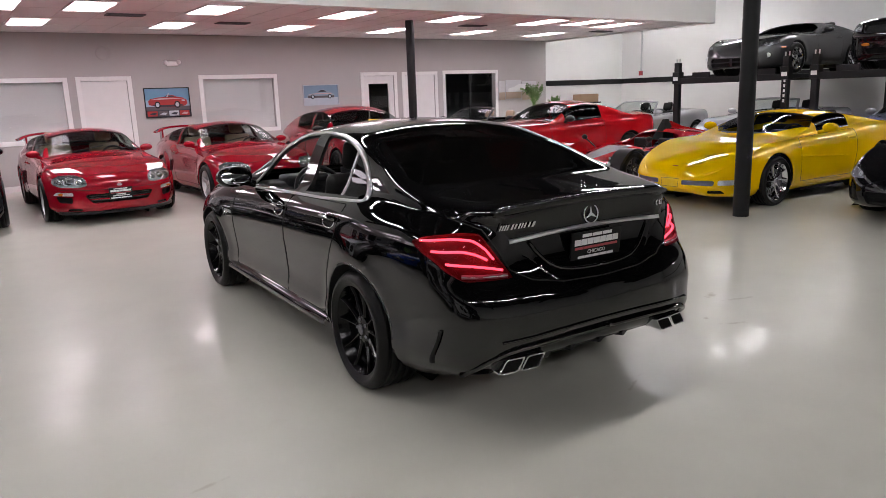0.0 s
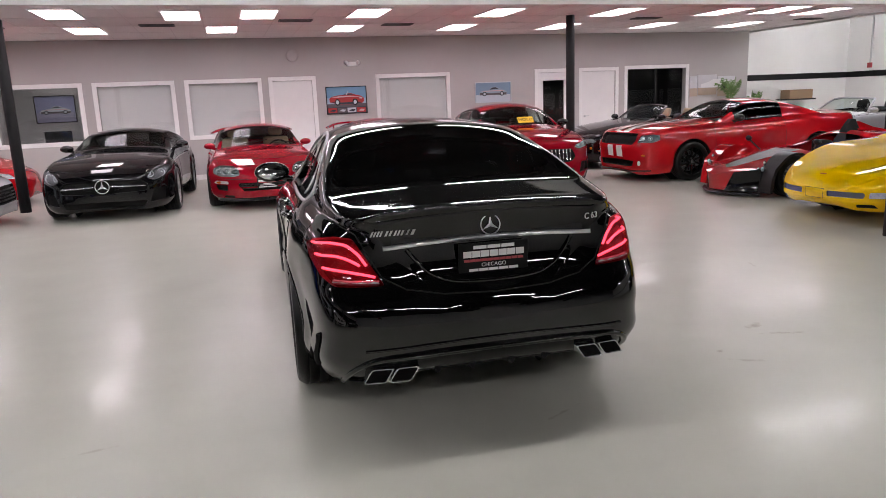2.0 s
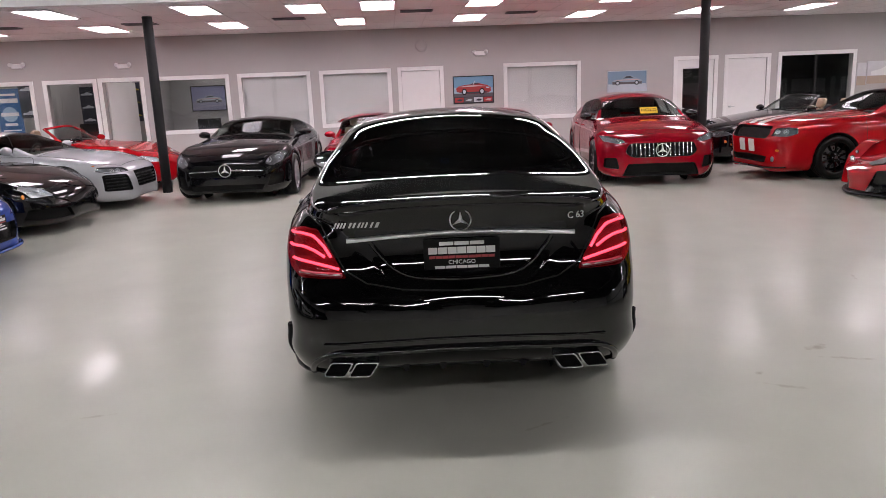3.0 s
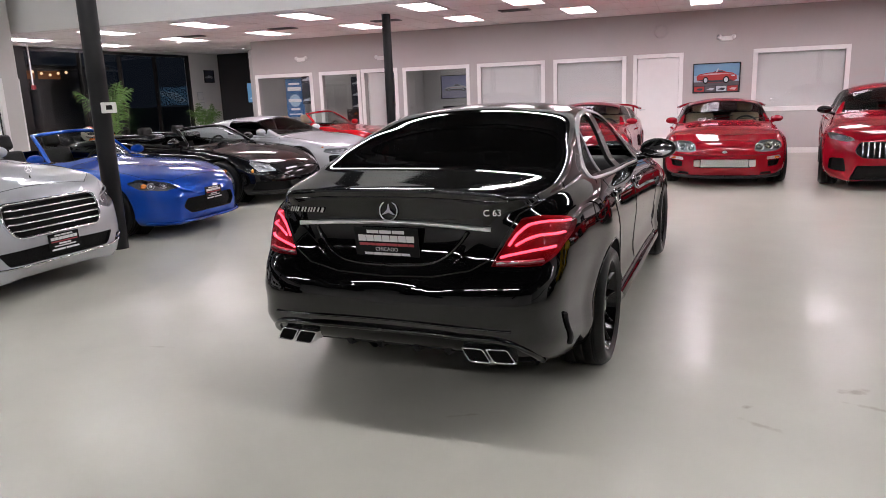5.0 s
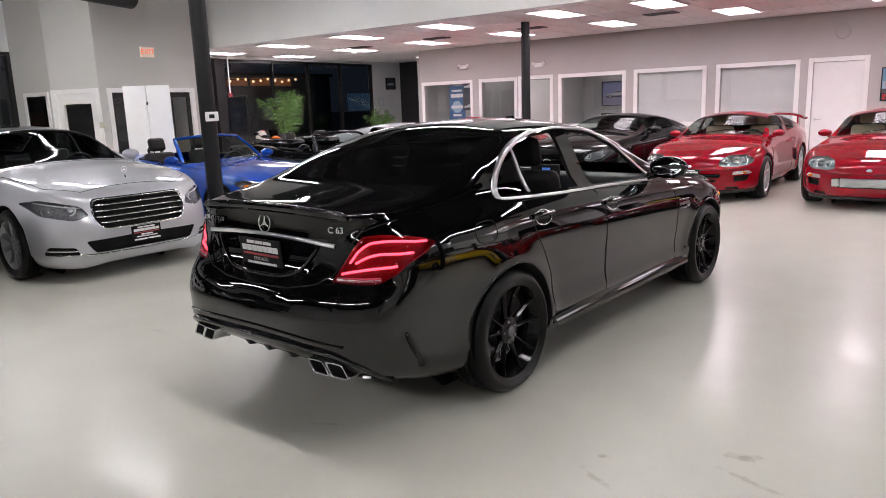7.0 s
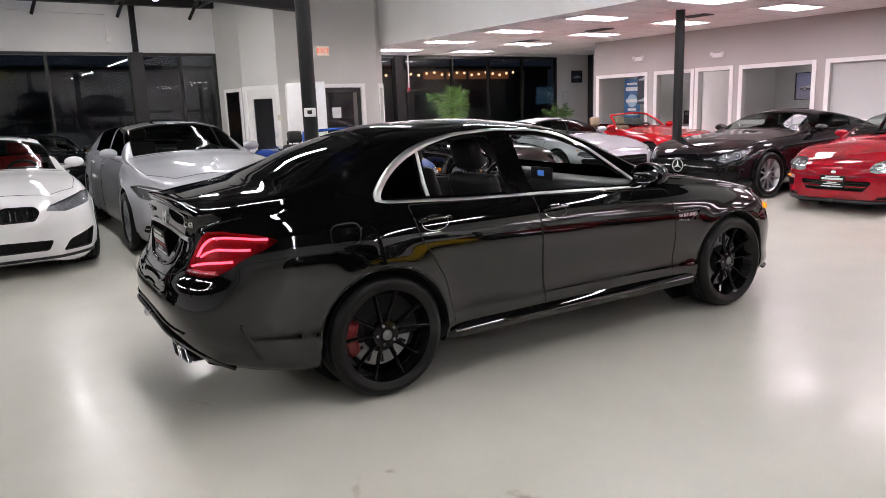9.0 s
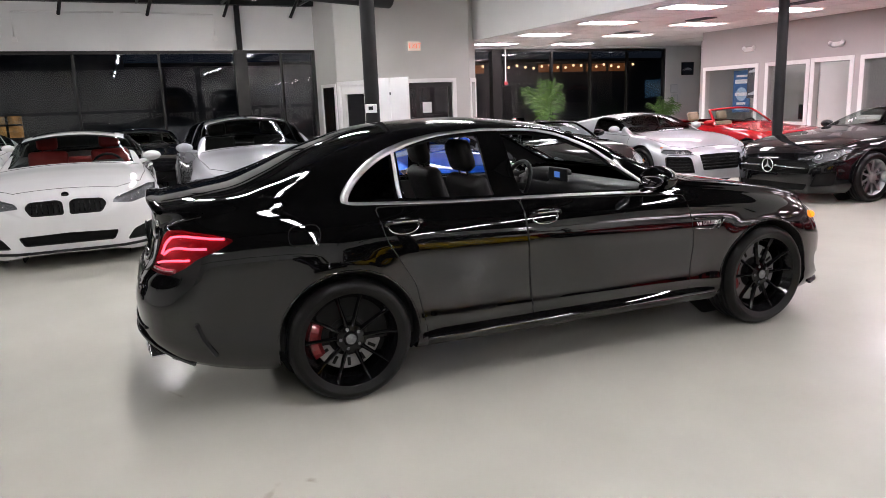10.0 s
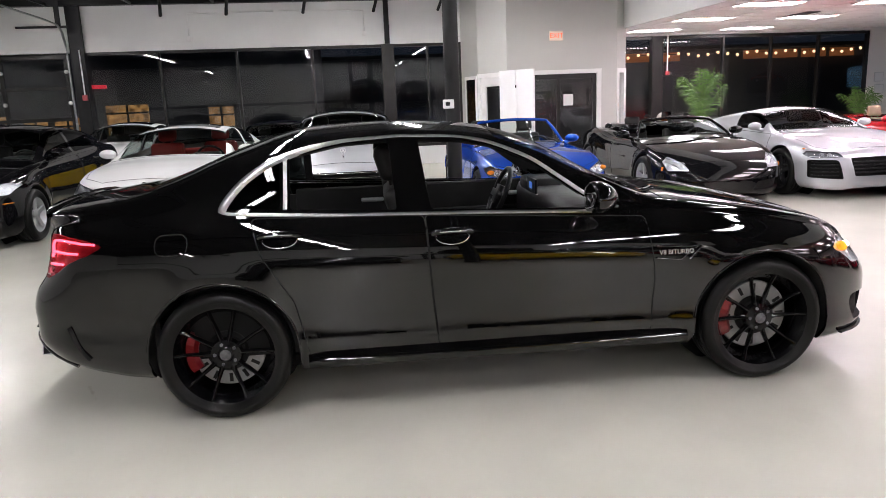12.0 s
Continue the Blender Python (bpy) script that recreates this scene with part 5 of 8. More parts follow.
            rods("blade", [g if s > 0 else mirrored(g)], .006, CHROME, hold, "chrome blade along the grip")
    # boot: lip spoiler, chrome bar, seams, badges, plate recess line
    def rear_line(pts, lift=.003):
        return along(sh, "rear", pts, lift, .03)
    def faired(pts, lift):
        """A clean symmetrical curve across the tail through drawn (y, z) points."""
        q = rear_line(pts, lift)
        y = np.array([c.y for c in q])
        A = np.stack([y ** 0, y ** 2, y ** 4], 1)
        fx, fz = (np.linalg.lstsq(A, np.array(v), rcond=None)[0] for v in ([c.x for c in q], [c.z for c in q]))
        m = max(y)
        return [Vector((fx[0] + fx[1] * t ** 2 + fx[2] * t ** 4, t, fz[0] + fz[1] * t ** 2 + fz[2] * t ** 4)) for t in [m * (1 - k / 20) for k in range(41)]]
    edge = faired([(.58, 1.055), (.4, 1.07), (.2, 1.079), (0, 1.081)], .0)
    V, Fc = [], []
    for k, c in enumerate(edge):
        e = min(k, 40 - k) / 3
        hgt = .016 * min(e, 1)
        V += [c + Vector((.1, 0, .012)), c + Vector((.03, 0, .012 + hgt * .6)), c + Vector((-.014, 0, .012 + hgt)), c + Vector((-.02, 0, .006 + hgt)), c + Vector((-.008, 0, -.008))]
    for k in range(40):
        Fc += [(k * 5 + a, k * 5 + a + 1, k * 5 + 6 + a, k * 5 + 5 + a) for a in range(4)]
    part("boot_spoiler", mesh_of("boot_spoiler", V, Fc, BLACK), None, car, "slim black lip spoiler")
    l = ribbon(sh, "rear", [(.505, .925), (.3, .94), (.1, .945), (-.1, .945), (-.3, .94), (-.505, .925)], lambda p: .011, .008, .03)
    part("boot_chrome", mesh_of("boot_chrome", l[0], l[1], BRIGHT), None, car, "chrome strip above the plate")
    for pts in ([(.70, 1.035), (.62, .99), (.52, .80), (.42, .745), (.25, .715), (0, .705)], ):
        l = rear_line(pts, .0004)
        rods("boot_seam", [l, mirrored(l)], .0035, LINER, car)
    l = rear_line([(.40, .915), (.35, .85), (.31, .80), (.27, .775), (.2, .76), (.1, .754), (0, .752)], -.001)
    for _ in range(4):
        l = [l[0]] + [a * .25 + b * .5 + c * .25 for a, b, c in zip(l, l[1:], l[2:])] + [l[-1]]
    rods("plate_recess_edge", [l, mirrored(l)], .011, BLACK, car)
    def on_skin(view, a, b, lift=.002):
        """A frame on the skin: x to a viewer's right, y up, z outwards."""
        p, n = sh.at(view, a, b)
        x = Vector((0, 0, 1)).cross(n).normalized()
        y = n.cross(x)
        return Matrix.Translation(p + n * lift) @ Matrix((x, y, n)).transposed().to_4x4()

    def lettering(name, body, size, m, label):
        tx = bpy.data.curves.new(name, "FONT")
        tx.body, tx.size, tx.align_x, tx.align_y, tx.extrude = body, size, "CENTER", "CENTER", .0015
        tx.materials.append(BRIGHT)
        t = new(name, tx)
        t.parent = car
        t.matrix_local = m
        tagged(t, label)
    star_badge(car, on_skin("rear", 0, 1.0, .009) @ Matrix(((0, 1, 0, 0), (0, 0, 1, 0), (1, 0, 0, 0), (0, 0, 0, 1))), .046)
    lettering("model_lettering", "C 63", .042, on_skin("rear", -.51, 1.0, .004), "chrome model lettering")
    m = on_skin("rear", .455, .995)
    V, Fc = [], []
    for x0, x1 in [(-.1, -.092), (-.086, -.078), (-.072, -.064), (-.058, -.05), (-.034, -.024), (-.016, -.006), (.006, .015), (.022, .03), (.038, .047), (.062, .071), (.084, .098)]:
        c, f = cube_data((x0, -.012, 0), (x1, .012, .003))
        o = len(V)
        V += [m @ Vector((a + b * .5, b, d)) for a, b, d in c]
        Fc += [tuple(i + o for i in g) for g in f]
    part("maker_badge", mesh_of("maker_badge", V, Fc, CHROME, smooth=False), None, car, "chrome badge of slanted bars")
    p, n = sh.at("rear", 0, .845)
    pl = plate(car, p.x - .015, 0, .84, .335, .178, 6, -1)
    tx = bpy.data.curves.new("plate_text", "FONT")
    tx.body, tx.size, tx.align_x, tx.align_y, tx.extrude = "CHICAGO", .026, "CENTER", "CENTER", .0005
    tx.materials.append(BAR_WHITE)
    t = new("plate_text", tx)
    t.parent = pl
    t.matrix_local = Matrix.Translation((.0105, 0, -.017)) @ Matrix(((0, 0, 1, 0), (1, 0, 0, 0), (0, 1, 0, 0), (0, 0, 0, 1)))
    # lower bumper: diffuser panel, fins, crease and paired tailpipes
    l = rear_line([(.71, .29), (.70, .35), (.67, .405), (.62, .436), (.56, .447), (.3, .456), (0, .458)], .006)
    for _ in range(5):
        l = [l[0]] + [a * .25 + b * .5 + c * .25 for a, b, c in zip(l, l[1:], l[2:])] + [l[-1]]
    rods("bumper_ridge", [l, mirrored(l)], .017, BLACK, car, "raised ridge over the tailpipes", n=10, flat=.8)
    rods("bumper_crease", [faired([(.62, .485), (.3, .502), (0, .505)], .002)], .008, BLACK, car, flat=.7)
    low = sh.at("rear", 0, .33)[0].x
    part("diffuser", boxes(((low + .02, -.37, .318), (low + .3, .37, .36)), bevel=.015), GLOSSBLACK, car, "gloss black diffuser between the tailpipes", sharp=50)
    for y in (-.27, -.1, .1, .27):
        side = [(low + .012, .335), (low + .03, .30), (low + .2, .272), (low + .26, .335)]
        V = [(a, y + k * (.02 if b > .31 else .007), b) for k in (-1, 1) for a, b in side]
        part("diffuser_fin", mesh_of("diffuser_fin", V, [(3, 2, 1, 0), (4, 5, 6, 7)] + [(k, (k + 1) % 4, 4 + (k + 1) % 4, 4 + k) for k in range(4)], PLASTIC, smooth=False), None, car)
    for s in (1, -1):
        for yc in (.454, .567):
            o = new("tailpipe")
            o.parent = car
            p, n = sh.at("rear", yc, .385)
            o.matrix_local = pose(p.x, s * yc, .362, 0, 0, -s * (3 if yc < .5 else 7))
            ring = rpoly([(-.031, -.035), (.074, -.035), (.031, .035), (-.074, .035)], .013, 4)
            if s < 0:
                ring = [(-a, b) for a, b in ring][::-1]
            V, Fc = [], []
            for x, k in ((.08, .97), (-.014, 1.0), (-.02, .96), (-.017, .87), (-.01, .86)):
                V += [(x, a * k, b * (k if k > .9 else k * .9)) for a, b in ring]
            m = len(ring)
            for i in range(4):
                Fc += [(i * m + k, i * m + (k + 1) % m, i * m + m + (k + 1) % m, i * m + m + k) for k in range(m)]
            part("pipe_rim", mesh_of("pipe_rim", V, Fc, CHROME), None, o, "chrome tailpipe finisher")
            # flat near-black cap stands in for the shaded depth of the pipe
            part("pipe_bore_cap", mesh_of("pipe_bore_cap", [(-.011, a * .87, b * .79) for a, b in ring], [tuple(range(m))], BORE), None, o)
    # bumper side slots, skirts, fender vents, front lip and lit headlamps
    for s in (1, -1):
        l = along(sh, "side", [(-3.60, .52), (-3.57, .44), (-3.52, .345)], .002, .03)
        rods("bumper_slot", [l if s > 0 else mirrored(l)], .016, LINER, car, flat=.6)
        V, Fc = [], []
        for i in range(24):
            x = -2.42 + i * (2.0 / 23)
            for y, z in ((.83, .35), (.878, .325), (.905, .29), (.91, .265), (.885, .24)):
                V.append((x, s * y, z))
        for i in range(23):
            for k in range(4):
                Fc.append((i * 5 + k, i * 5 + k + 1, i * 5 + 6 + k, i * 5 + 5 + k))
        part("side_skirt", mesh_of("side_skirt", V, [g if s < 0 else g[::-1] for g in Fc], BLACK), None, car, "black side skirt")
        l = along(sh, "side", [(-.60, .775), (-.36, .765), (-.42, .70)], .003, .03)
        rods("fender_vent", [l if s > 0 else mirrored(l)], .008, BLACK, car)
        l = along(sh, "side", [(-.60, .715), (-.47, .70), (-.40, .745)], .003, .02)
        rods("vent_blade", [l if s > 0 else mirrored(l)], .005, CHROME, car, "chrome blade under the fender vent", flat=.6)
        m = on_skin("side", -.49, .74, .003)
        if s < 0:
            m = Matrix.Diagonal((1, -1, 1, 1)) @ m @ Matrix.Diagonal((-1, 1, 1, 1))
        lettering("fender_lettering", "V8 BITURBO", .034, m, "chrome engine lettering")
        for (y, z, r, mt, nm) in ((.80, .695, .045, AMBER_ON, "indicator"), (.71, .685, .03, WHITE_ON, "daytime_lamp")):
            p, n = sh.at("front", y, z)
            bm = bmesh.new()
            bmesh.ops.create_uvsphere(bm, u_segments=12, v_segments=8, radius=r, matrix=Matrix.Translation((p.x - .008, s * (p.y - .006), p.z)) @ Matrix.Diagonal((.45, .9, .6, 1)))
            part(nm, bm, mt, car, "lit lamp", sharp=60)
        l = along(sh, "front", [(0, .2), (.5, .2), (.8, .21)], .012, .05)
        rods("front_lip", [l if s > 0 else mirrored(l)], .014, PLASTIC, car, flat=.5)
    l = along(sh, "side", rpoly([(-2.96, .97), (-3.12, .965), (-3.13, .87), (-2.97, .86)], .05), .0003, .03, True)
    rods("fuel_flap_seam", [mirrored(l)], .003, LINER, car, closed=True)
    dp = part("display", boxes(((-1.06, -.12, .975), (-1.045, .12, 1.065)), bevel=.004), PLASTIC, car, "black dashboard screen")
    part("display_picture", boxes(((-1.0625, -.035, 1.0), (-1.0605, .035, 1.04))), glow("display_lit", (.06, .16, .5), .35), dp, "small blue picture on the screen")
    for s in (1, -1):
        for x0, x1 in ((-1.74, -.75), (-2.6, -1.82)):
            card = part("door_card", boxes(((x0, s * .74 - .02, .45), (x1, s * .74 + .02, .985)), ((x0 + .1, s * .71 - .03, .72), (x1 - .12, s * .71 + .03, .8)), bevel=.015), LINER, car, "black door lining", sharp=50)
            part("inner_handle", boxes(((x1 - .32, s * .715 - .012, .87), (x1 - .16, s * .715 + .012, .9)), bevel=.008), SATIN, card, "satin metal inner handle", sharp=50)


TAIL_DATA = []
SALOON["tail"] = TAIL
make_car("saloon_car", "glossy black saloon car with lit tail lights", "car", SALOON, (3.171, 6.695), 86.95, BLACK, LEATHER, saloon_extra)


# ---- the other cars ----
def spec(wb, fo, ro, W, R, tip, lead, hood, cowl, head, peak, back, deck, tail, crest, belt, hip, split=None, doors=None, **kw):
    """Curves, panes and panels of a car from its leading heights.
    tip, lead, hood: heights at the nose; cowl, head, peak, back, deck: (x, z) down the middle; crest, belt, hip: shoulder heights."""
    x0 = -(wb + ro)
    S = dict(wb=wb, fo=fo, ro=ro, W=W, R=R, step=.06)
    S["top"] = [(fo, tip), (fo - .05, lead), (fo - .32, hood), ((fo - .32 + cowl[0]) / 2, (hood + cowl[1]) / 2 + .02), cowl, ((cowl[0] + head[0]) / 2, (cowl[1] + head[1]) / 2 + .012), head, peak, back, deck, (x0 + .1, tail), (x0, tail - .08)]
    S["belt"] = [(fo, tip - .03), (fo - .32, hood - .06), (0, crest), (cowl[0], belt - .03), ((cowl[0] - wb) / 2, belt), (-wb, hip), (x0 + .1, tail - .05), (x0, tail - .14)]
    w = W / 2 - .012
    S["wid"] = [(fo, w * .93), (0, w * .985), (cowl[0] - .3, w * .965), (-wb, w), (x0, w * .93)]
    S["prof"] = [(0, .90), (.05, .945), (.18, .985), (.42, 1.0), (.66, .995), (.82, .978), (.93, .94), (1.0, .88)]
    S["tum"], S["sh"] = .42, .03
    S["wheel_y"] = W / 2 - .135
    S["bot"] = [(x0, .24), (-wb, .17), (0, .16), (fo, .14)]
    S.update(kw)
    top, bl, wd = pchip(S["top"]), pchip(S["belt"]), pchip(S["wid"])

    def rail(x):
        h = max(top(x) - bl(x), 0)
        r = min(h, .05 + .09 * h)
        return wd(x) * .88 - S["sh"] * min(h / .3, 1) - S["tum"] * (h - r)

    def screen(xa, xb, k=.95):
        xs = [xa + (xb - xa) * i / 4 for i in range(5)]
        sg = 1 if xa > xb else -1
        return [(xa + sg * .03, -.2), (xa + sg * .03, .2)] + [(x, rail(x) * k) for x in xs] + [(xb, -.2)]

    def light(xa, xb, k=.8):
        hi = [(x, bl(x) + k * (top(x) - bl(x))) for x in [xb + (xa - xb) * i / 6 for i in range(7)]]
        hi = [p for p in hi if p[1] > bl(p[0]) + .07]
        return rpoly([(xa, bl(xa) + .025), (xb, bl(xb) + .025)] + hi, .015, 2)
    if not S.get("open"):
        S["glass_front"] = screen(cowl[0] - .03, head[0] + .02)
        S["glass_rear"] = screen(deck[0] + .06, back[0] - .02)
        if split:
            S["side_glass"] = [light(a, b) for a, b in split]
    if doors:
        S["doors"] = [rpoly([(a, .27), (a + .02, bl(a) - .05), (a - .02, bl(a) - .012), (b, bl(b) - .012), (b - .01, .6), (b + .06, .27)], .03, 2) for a, b in doors]
    hw = W / 2 * .84
    S["hood"] = [(fo - .2, -.2), (fo - .2, hw * .62), (fo - .42, hw * .93), (0, hw), (cowl[0] + .05, hw), (cowl[0] + .07, -.2)]
    S.setdefault("belt_mid", belt)
    S.setdefault("dash_x", cowl[0] - .42)
    S.setdefault("seat_x", cowl[0] - 1.18)
    S.setdefault("cab_rear", deck[0] + .15 if not S.get("open") else cowl[0] - 1.55)
    S.setdefault("floor_z", .2)
    S.setdefault("seat_up", .0)
    S.setdefault("mirror", (cowl[0] - .34, W / 2 - .165, belt + .0))
    S.setdefault("rear_seats", False)
    if S.get("open"):
        xa, xb = cowl[0] - .12, cowl[0] - 1.6
        S["cockpit"] = rpoly([(xa, -.3), (xa, W / 2 - .26), (xb, W / 2 - .3), (xb, -.3)], .12, 3)
    return S


def screen_frame(car, sh, S, xb, xt, zt, wt, mat_):
    """An open car's windscreen in its frame."""
    c, _ = sh.at("top", xb, 0)
    wb_ = S["W"] / 2 - .19
    n = 12
    lo, hi = [], []
    for k in range(n + 1):
        t = -1 + 2 * k / n
        zz = sh.at("top", xb - .26 * t * t, abs(wb_ * t))[0].z
        lo.append(Vector((xb - .26 * t * t, wb_ * t, zz + .0)))
        hi.append(Vector((xt - .12 * t * t, wt * t, zt - .035 * t * t)))
    V, Fc = [], []
    m = 6
    for j in range(m + 1):
        for a, b in zip(lo, hi):
            q = a.lerp(b, j / m)
            q.z += .02 * math.sin(math.pi * j / m)
            V.append(q)
    for j in range(m):
        for k in range(n):
            Fc.append((j * (n + 1) + k, j * (n + 1) + k + 1, (j + 1) * (n + 1) + k + 1, (j + 1) * (n + 1) + k))
    g = part("windscreen", mesh_of("windscreen", V, Fc, GLASS_CLEAR), None, car)
    g.visible_shadow = False
    sides = [V[j * (n + 1)] for j in range(m + 1)]
    other = [V[j * (n + 1) + n] for j in range(m + 1)]
    rods("screen_frame", [sides + hi[1:-1] + other[::-1]], .028, mat_, car, n=8, flat=.8)
    for s in (1, -1):
        part("door_sill_trim", mesh_of("door_sill_trim", *tube([(xb - .2, s * (S["W"] / 2 - .2), sh.at("top", xb - .3, S["W"] / 2 - .2)[0].z), (xb - 1.4, s * (S["W"] / 2 - .22), sh.at("top", xb - 1.4, S["W"] / 2 - .2)[0].z)], .018, 6), LINER), None, car)


def hoops(car, x, z, mat_, w=.22):
    for y in (-.38, .38):
        pts = [(x, y - w * .5, z), (x, y - w * .48, z + .18), (x, y - w * .25, z + .26), (x, y + w * .25, z + .26), (x, y + w * .48, z + .18), (x, y + w * .5, z)]
        rods("roll_hoop", [pts], .022, mat_, car, n=8)


def slats(car, sh, view, zs, y0, y1, mat_, r=.008, depth=.012, name="grille_slat", vertical=False, zr=None):
    for t in zs:
        if vertical:
            pts = [(t, zr[0] + (zr[1] - zr[0]) * k / 4) for k in range(5)]
        else:
            pts = [(y0 + (y1 - y0) * k / 10, t) for k in range(11)]
        l = [p - n * depth for p, n in (sh.at(view, a, b) for a, b in pts)]
        rods(name, [l], r, mat_, car)


def ball(car, name, p, r, mat_, label="", sc=(1, 1, 1)):
    bm = bmesh.new()
    bmesh.ops.create_uvsphere(bm, u_segments=14, v_segments=9, radius=r, matrix=Matrix.Translation(p) @ Matrix.Diagonal((*sc, 1)))
    return part(name, bm, mat_, car, label, sharp=70)


def blob(car, sh, y, z, sx, sz, mat_, name, label=""):
    for s in (1, -1):
        p, n = sh.at("front", y, z)
        ball(car, name, (p.x - .004, s * p.y, p.z), 1, mat_, label, (.018, sx, sz))


RED = paint("red_paint", (0.26, 0.003, 0.012), 0.0)
REDB = paint("bright_red_paint", (0.4, 0.005, 0.01), 0.0)
YELLOW = paint("yellow_paint", (0.9, 0.56, 0.0), 0.0)
SILVER = paint("silver_paint", (0.5, 0.51, 0.54), 0.4, 0.38)
BLUE = paint("blue_paint", (0.006, 0.055, 0.36), 0.3)
WHITE = paint("white_paint", (0.75, 0.75, 0.75))
BLACKC = shade("black_car_paint", (0.005, 0.005, 0.006), 0.04, var=0.1, rvar=.3, spec=.5)
GREY = paint("graphite_paint", (0.045, 0.046, 0.048), 0.4, .35)
STRIPE = paint("white_stripe_paint", (0.75, 0.74, 0.73))
CLOTH = shade("black_soft_top", (0.018, 0.018, 0.02), 0.85, var=.15, scale=30, bump=.3, bump_scale=300)
DARKRIM = shade("dark_rim", (0.05, 0.05, 0.055), 0.3, metal=.7)

# two red coupes with tall wings
WINGED = spec(2.55, .9, 1.06, 1.81, .32, .52, .62, .72, (-.62, .93), (-1.32, 1.235), (-1.65, 1.272), (-2.3, 1.21), (-3.25, .98), .93, .80, .86, .93,
             mirror=(-.92, .70, .86), mirror_size=.9, split=[(-.95, -1.85), (-1.95, -2.5)], doors=[(-.5, -1.86)], rim=(5, True, SATIN, .05, ""), rr=.225, gs_mat=GLASS_CLEAR, seat_up=.05, lf=.8, nf=2.5)
WINGED["lamps"] = [("front", rpoly([(.40, .545), (.41, .635), (.50, .685), (.70, .69), (.79, .64), (.80, .575), (.72, .53), (.48, .525)], .03, 3), .045, LAMP_MID)]
WINGED["patches"] = [("front", rpoly([(-.5, .30), (.36, .30), (.44, .40), (.42, .425), (-.5, .43)], .02), PLASTIC, "grille", "black lower grille", .06),
                     ("front", rpoly([(.58, .41), (.585, .455), (.76, .465), (.80, .42)], .012), LAMP_BOWL, "side_lamp", "clear bumper lamp", .008),
                     ("front", rpoly([(.60, .31), (.595, .395), (.77, .405), (.74, .32)], .02), PLASTIC, "air_intake", "dark bumper duct", .05),
                     ("front", rpoly([(.50, .2), (.50, .235), (.64, .24), (.66, .205)], .01), PLASTIC, "air_intake", "small lower slot", .03)]


def winged_extra(ic):
    def f(car, sh, S):
        for s in (1, -1):
            p, n = sh.at("front", .71, .437)
            ball(car, "indicator", (p.x - .004, s * p.y, p.z), 1, AMBER, "amber bumper lamp", (.012, .05, .017))
            part("wing_stay", boxes(((-3.48, s * .66 - .015, .9), (-3.28, s * .66 + .015, 1.13)), bevel=.01), RED, car)
            for a, b, r in ((.475, .605, .05), (.60, .61, .058), (.715, .605, .045)):
                p, n = sh.at("front", a, b)
                v, g = lathe([(r, .0), (r * .94, .016), (r * .8, .004), (r * .55, -.01), (r * .3, .002), (.001, .01)], 20)
                part("lamp_lens", mesh_of("lamp_lens", v, [x[::-1] for x in g], CHROME), None, car, "round headlight reflector", m=Matrix.Translation(Vector((p.x - .022, s * p.y, p.z))) @ Vector((1, s * .25, .1)).to_track_quat("Y", "Z").to_matrix().to_4x4())
            l = along(sh, "side", [(-1.95, .62), (-2.05, .42)], .001, .03)
            rods("side_duct", [l if s > 0 else mirrored(l)], .03, LINER, car, flat=.6)
        pts = [(-3.36 + .10 * abs(t) ** 3, .8 * t, 1.17 - .09 * abs(t) ** 5) for t in [-1 + k / 10 for k in range(21)]]
        rods("rear_wing", [pts], .08, RED, car, n=10, flat=.28)
        l = along(sh, "front", [(0, .17), (.5, .17), (.80, .18)], .01, .05)
        rods("front_lip", [l + mirrored(l[:-1])[::-1]], .03, PLASTIC, car, flat=.9)
        l = along(sh, "front", [(0, .475), (.5, .485), (.82, .50)], .0005, .05)
        rods("bumper_seam", [l + mirrored(l[:-1])[::-1]], .0035, LINER, car)
        c, n = sh.at("front", 0, .53)
        ball(car, "badge", c + n * .002, 1, SATIN, "small oval nose badge", (.006, .035, .022))
        for y in (-.3, .25):
            l = [a + b * .012 for a, b in (sh.at("top", -.66 - .02 * k, y + .075 * k) for k in range(7))]
            rods("wiper", [l], .008, PLASTIC, car)
        if ic:
            p, n = sh.at("front", 0, .37)
            part("intercooler", boxes(((p.x - .07, -.33, .31), (p.x - .02, .33, .42)), bevel=.006), SATIN, car, "bare aluminium intercooler")
            for e in (1, -1):
                part("intercooler_tank", boxes(((p.x - .08, e * .385 - .045, .315), (p.x - .025, e * .385 + .045, .415)), bevel=.012), BRIGHT, car, "bright end tank")
            for k in range(7):
                part("intercooler_fin", boxes(((p.x - .022, -.325, .318 + k * .0145), (p.x - .012, .325, .324 + k * .0145))), CHROME, car)
        else:
            slats(car, sh, "front", (.335, .37, .40), -.4, .4, PLASTIC, .008)
            slats(car, sh, "front", (.352,), -.4, .4, RED, .01)
            p, n = sh.at("front", 0, .44)
            plate(car, p.x + .008, 0, .415, .31, .155, -4)
    return f


make_car("sports_coupe", "red sports coupe with dealer plate and rear wing", "car", WINGED, (2.43, 12.2), -90, RED, TAN, winged_extra(False))
make_car("sports_coupe", "red sports coupe with a bare aluminium intercooler", "car", WINGED, (4.76, 12.1), -90.5, RED, TAN, winged_extra(True))

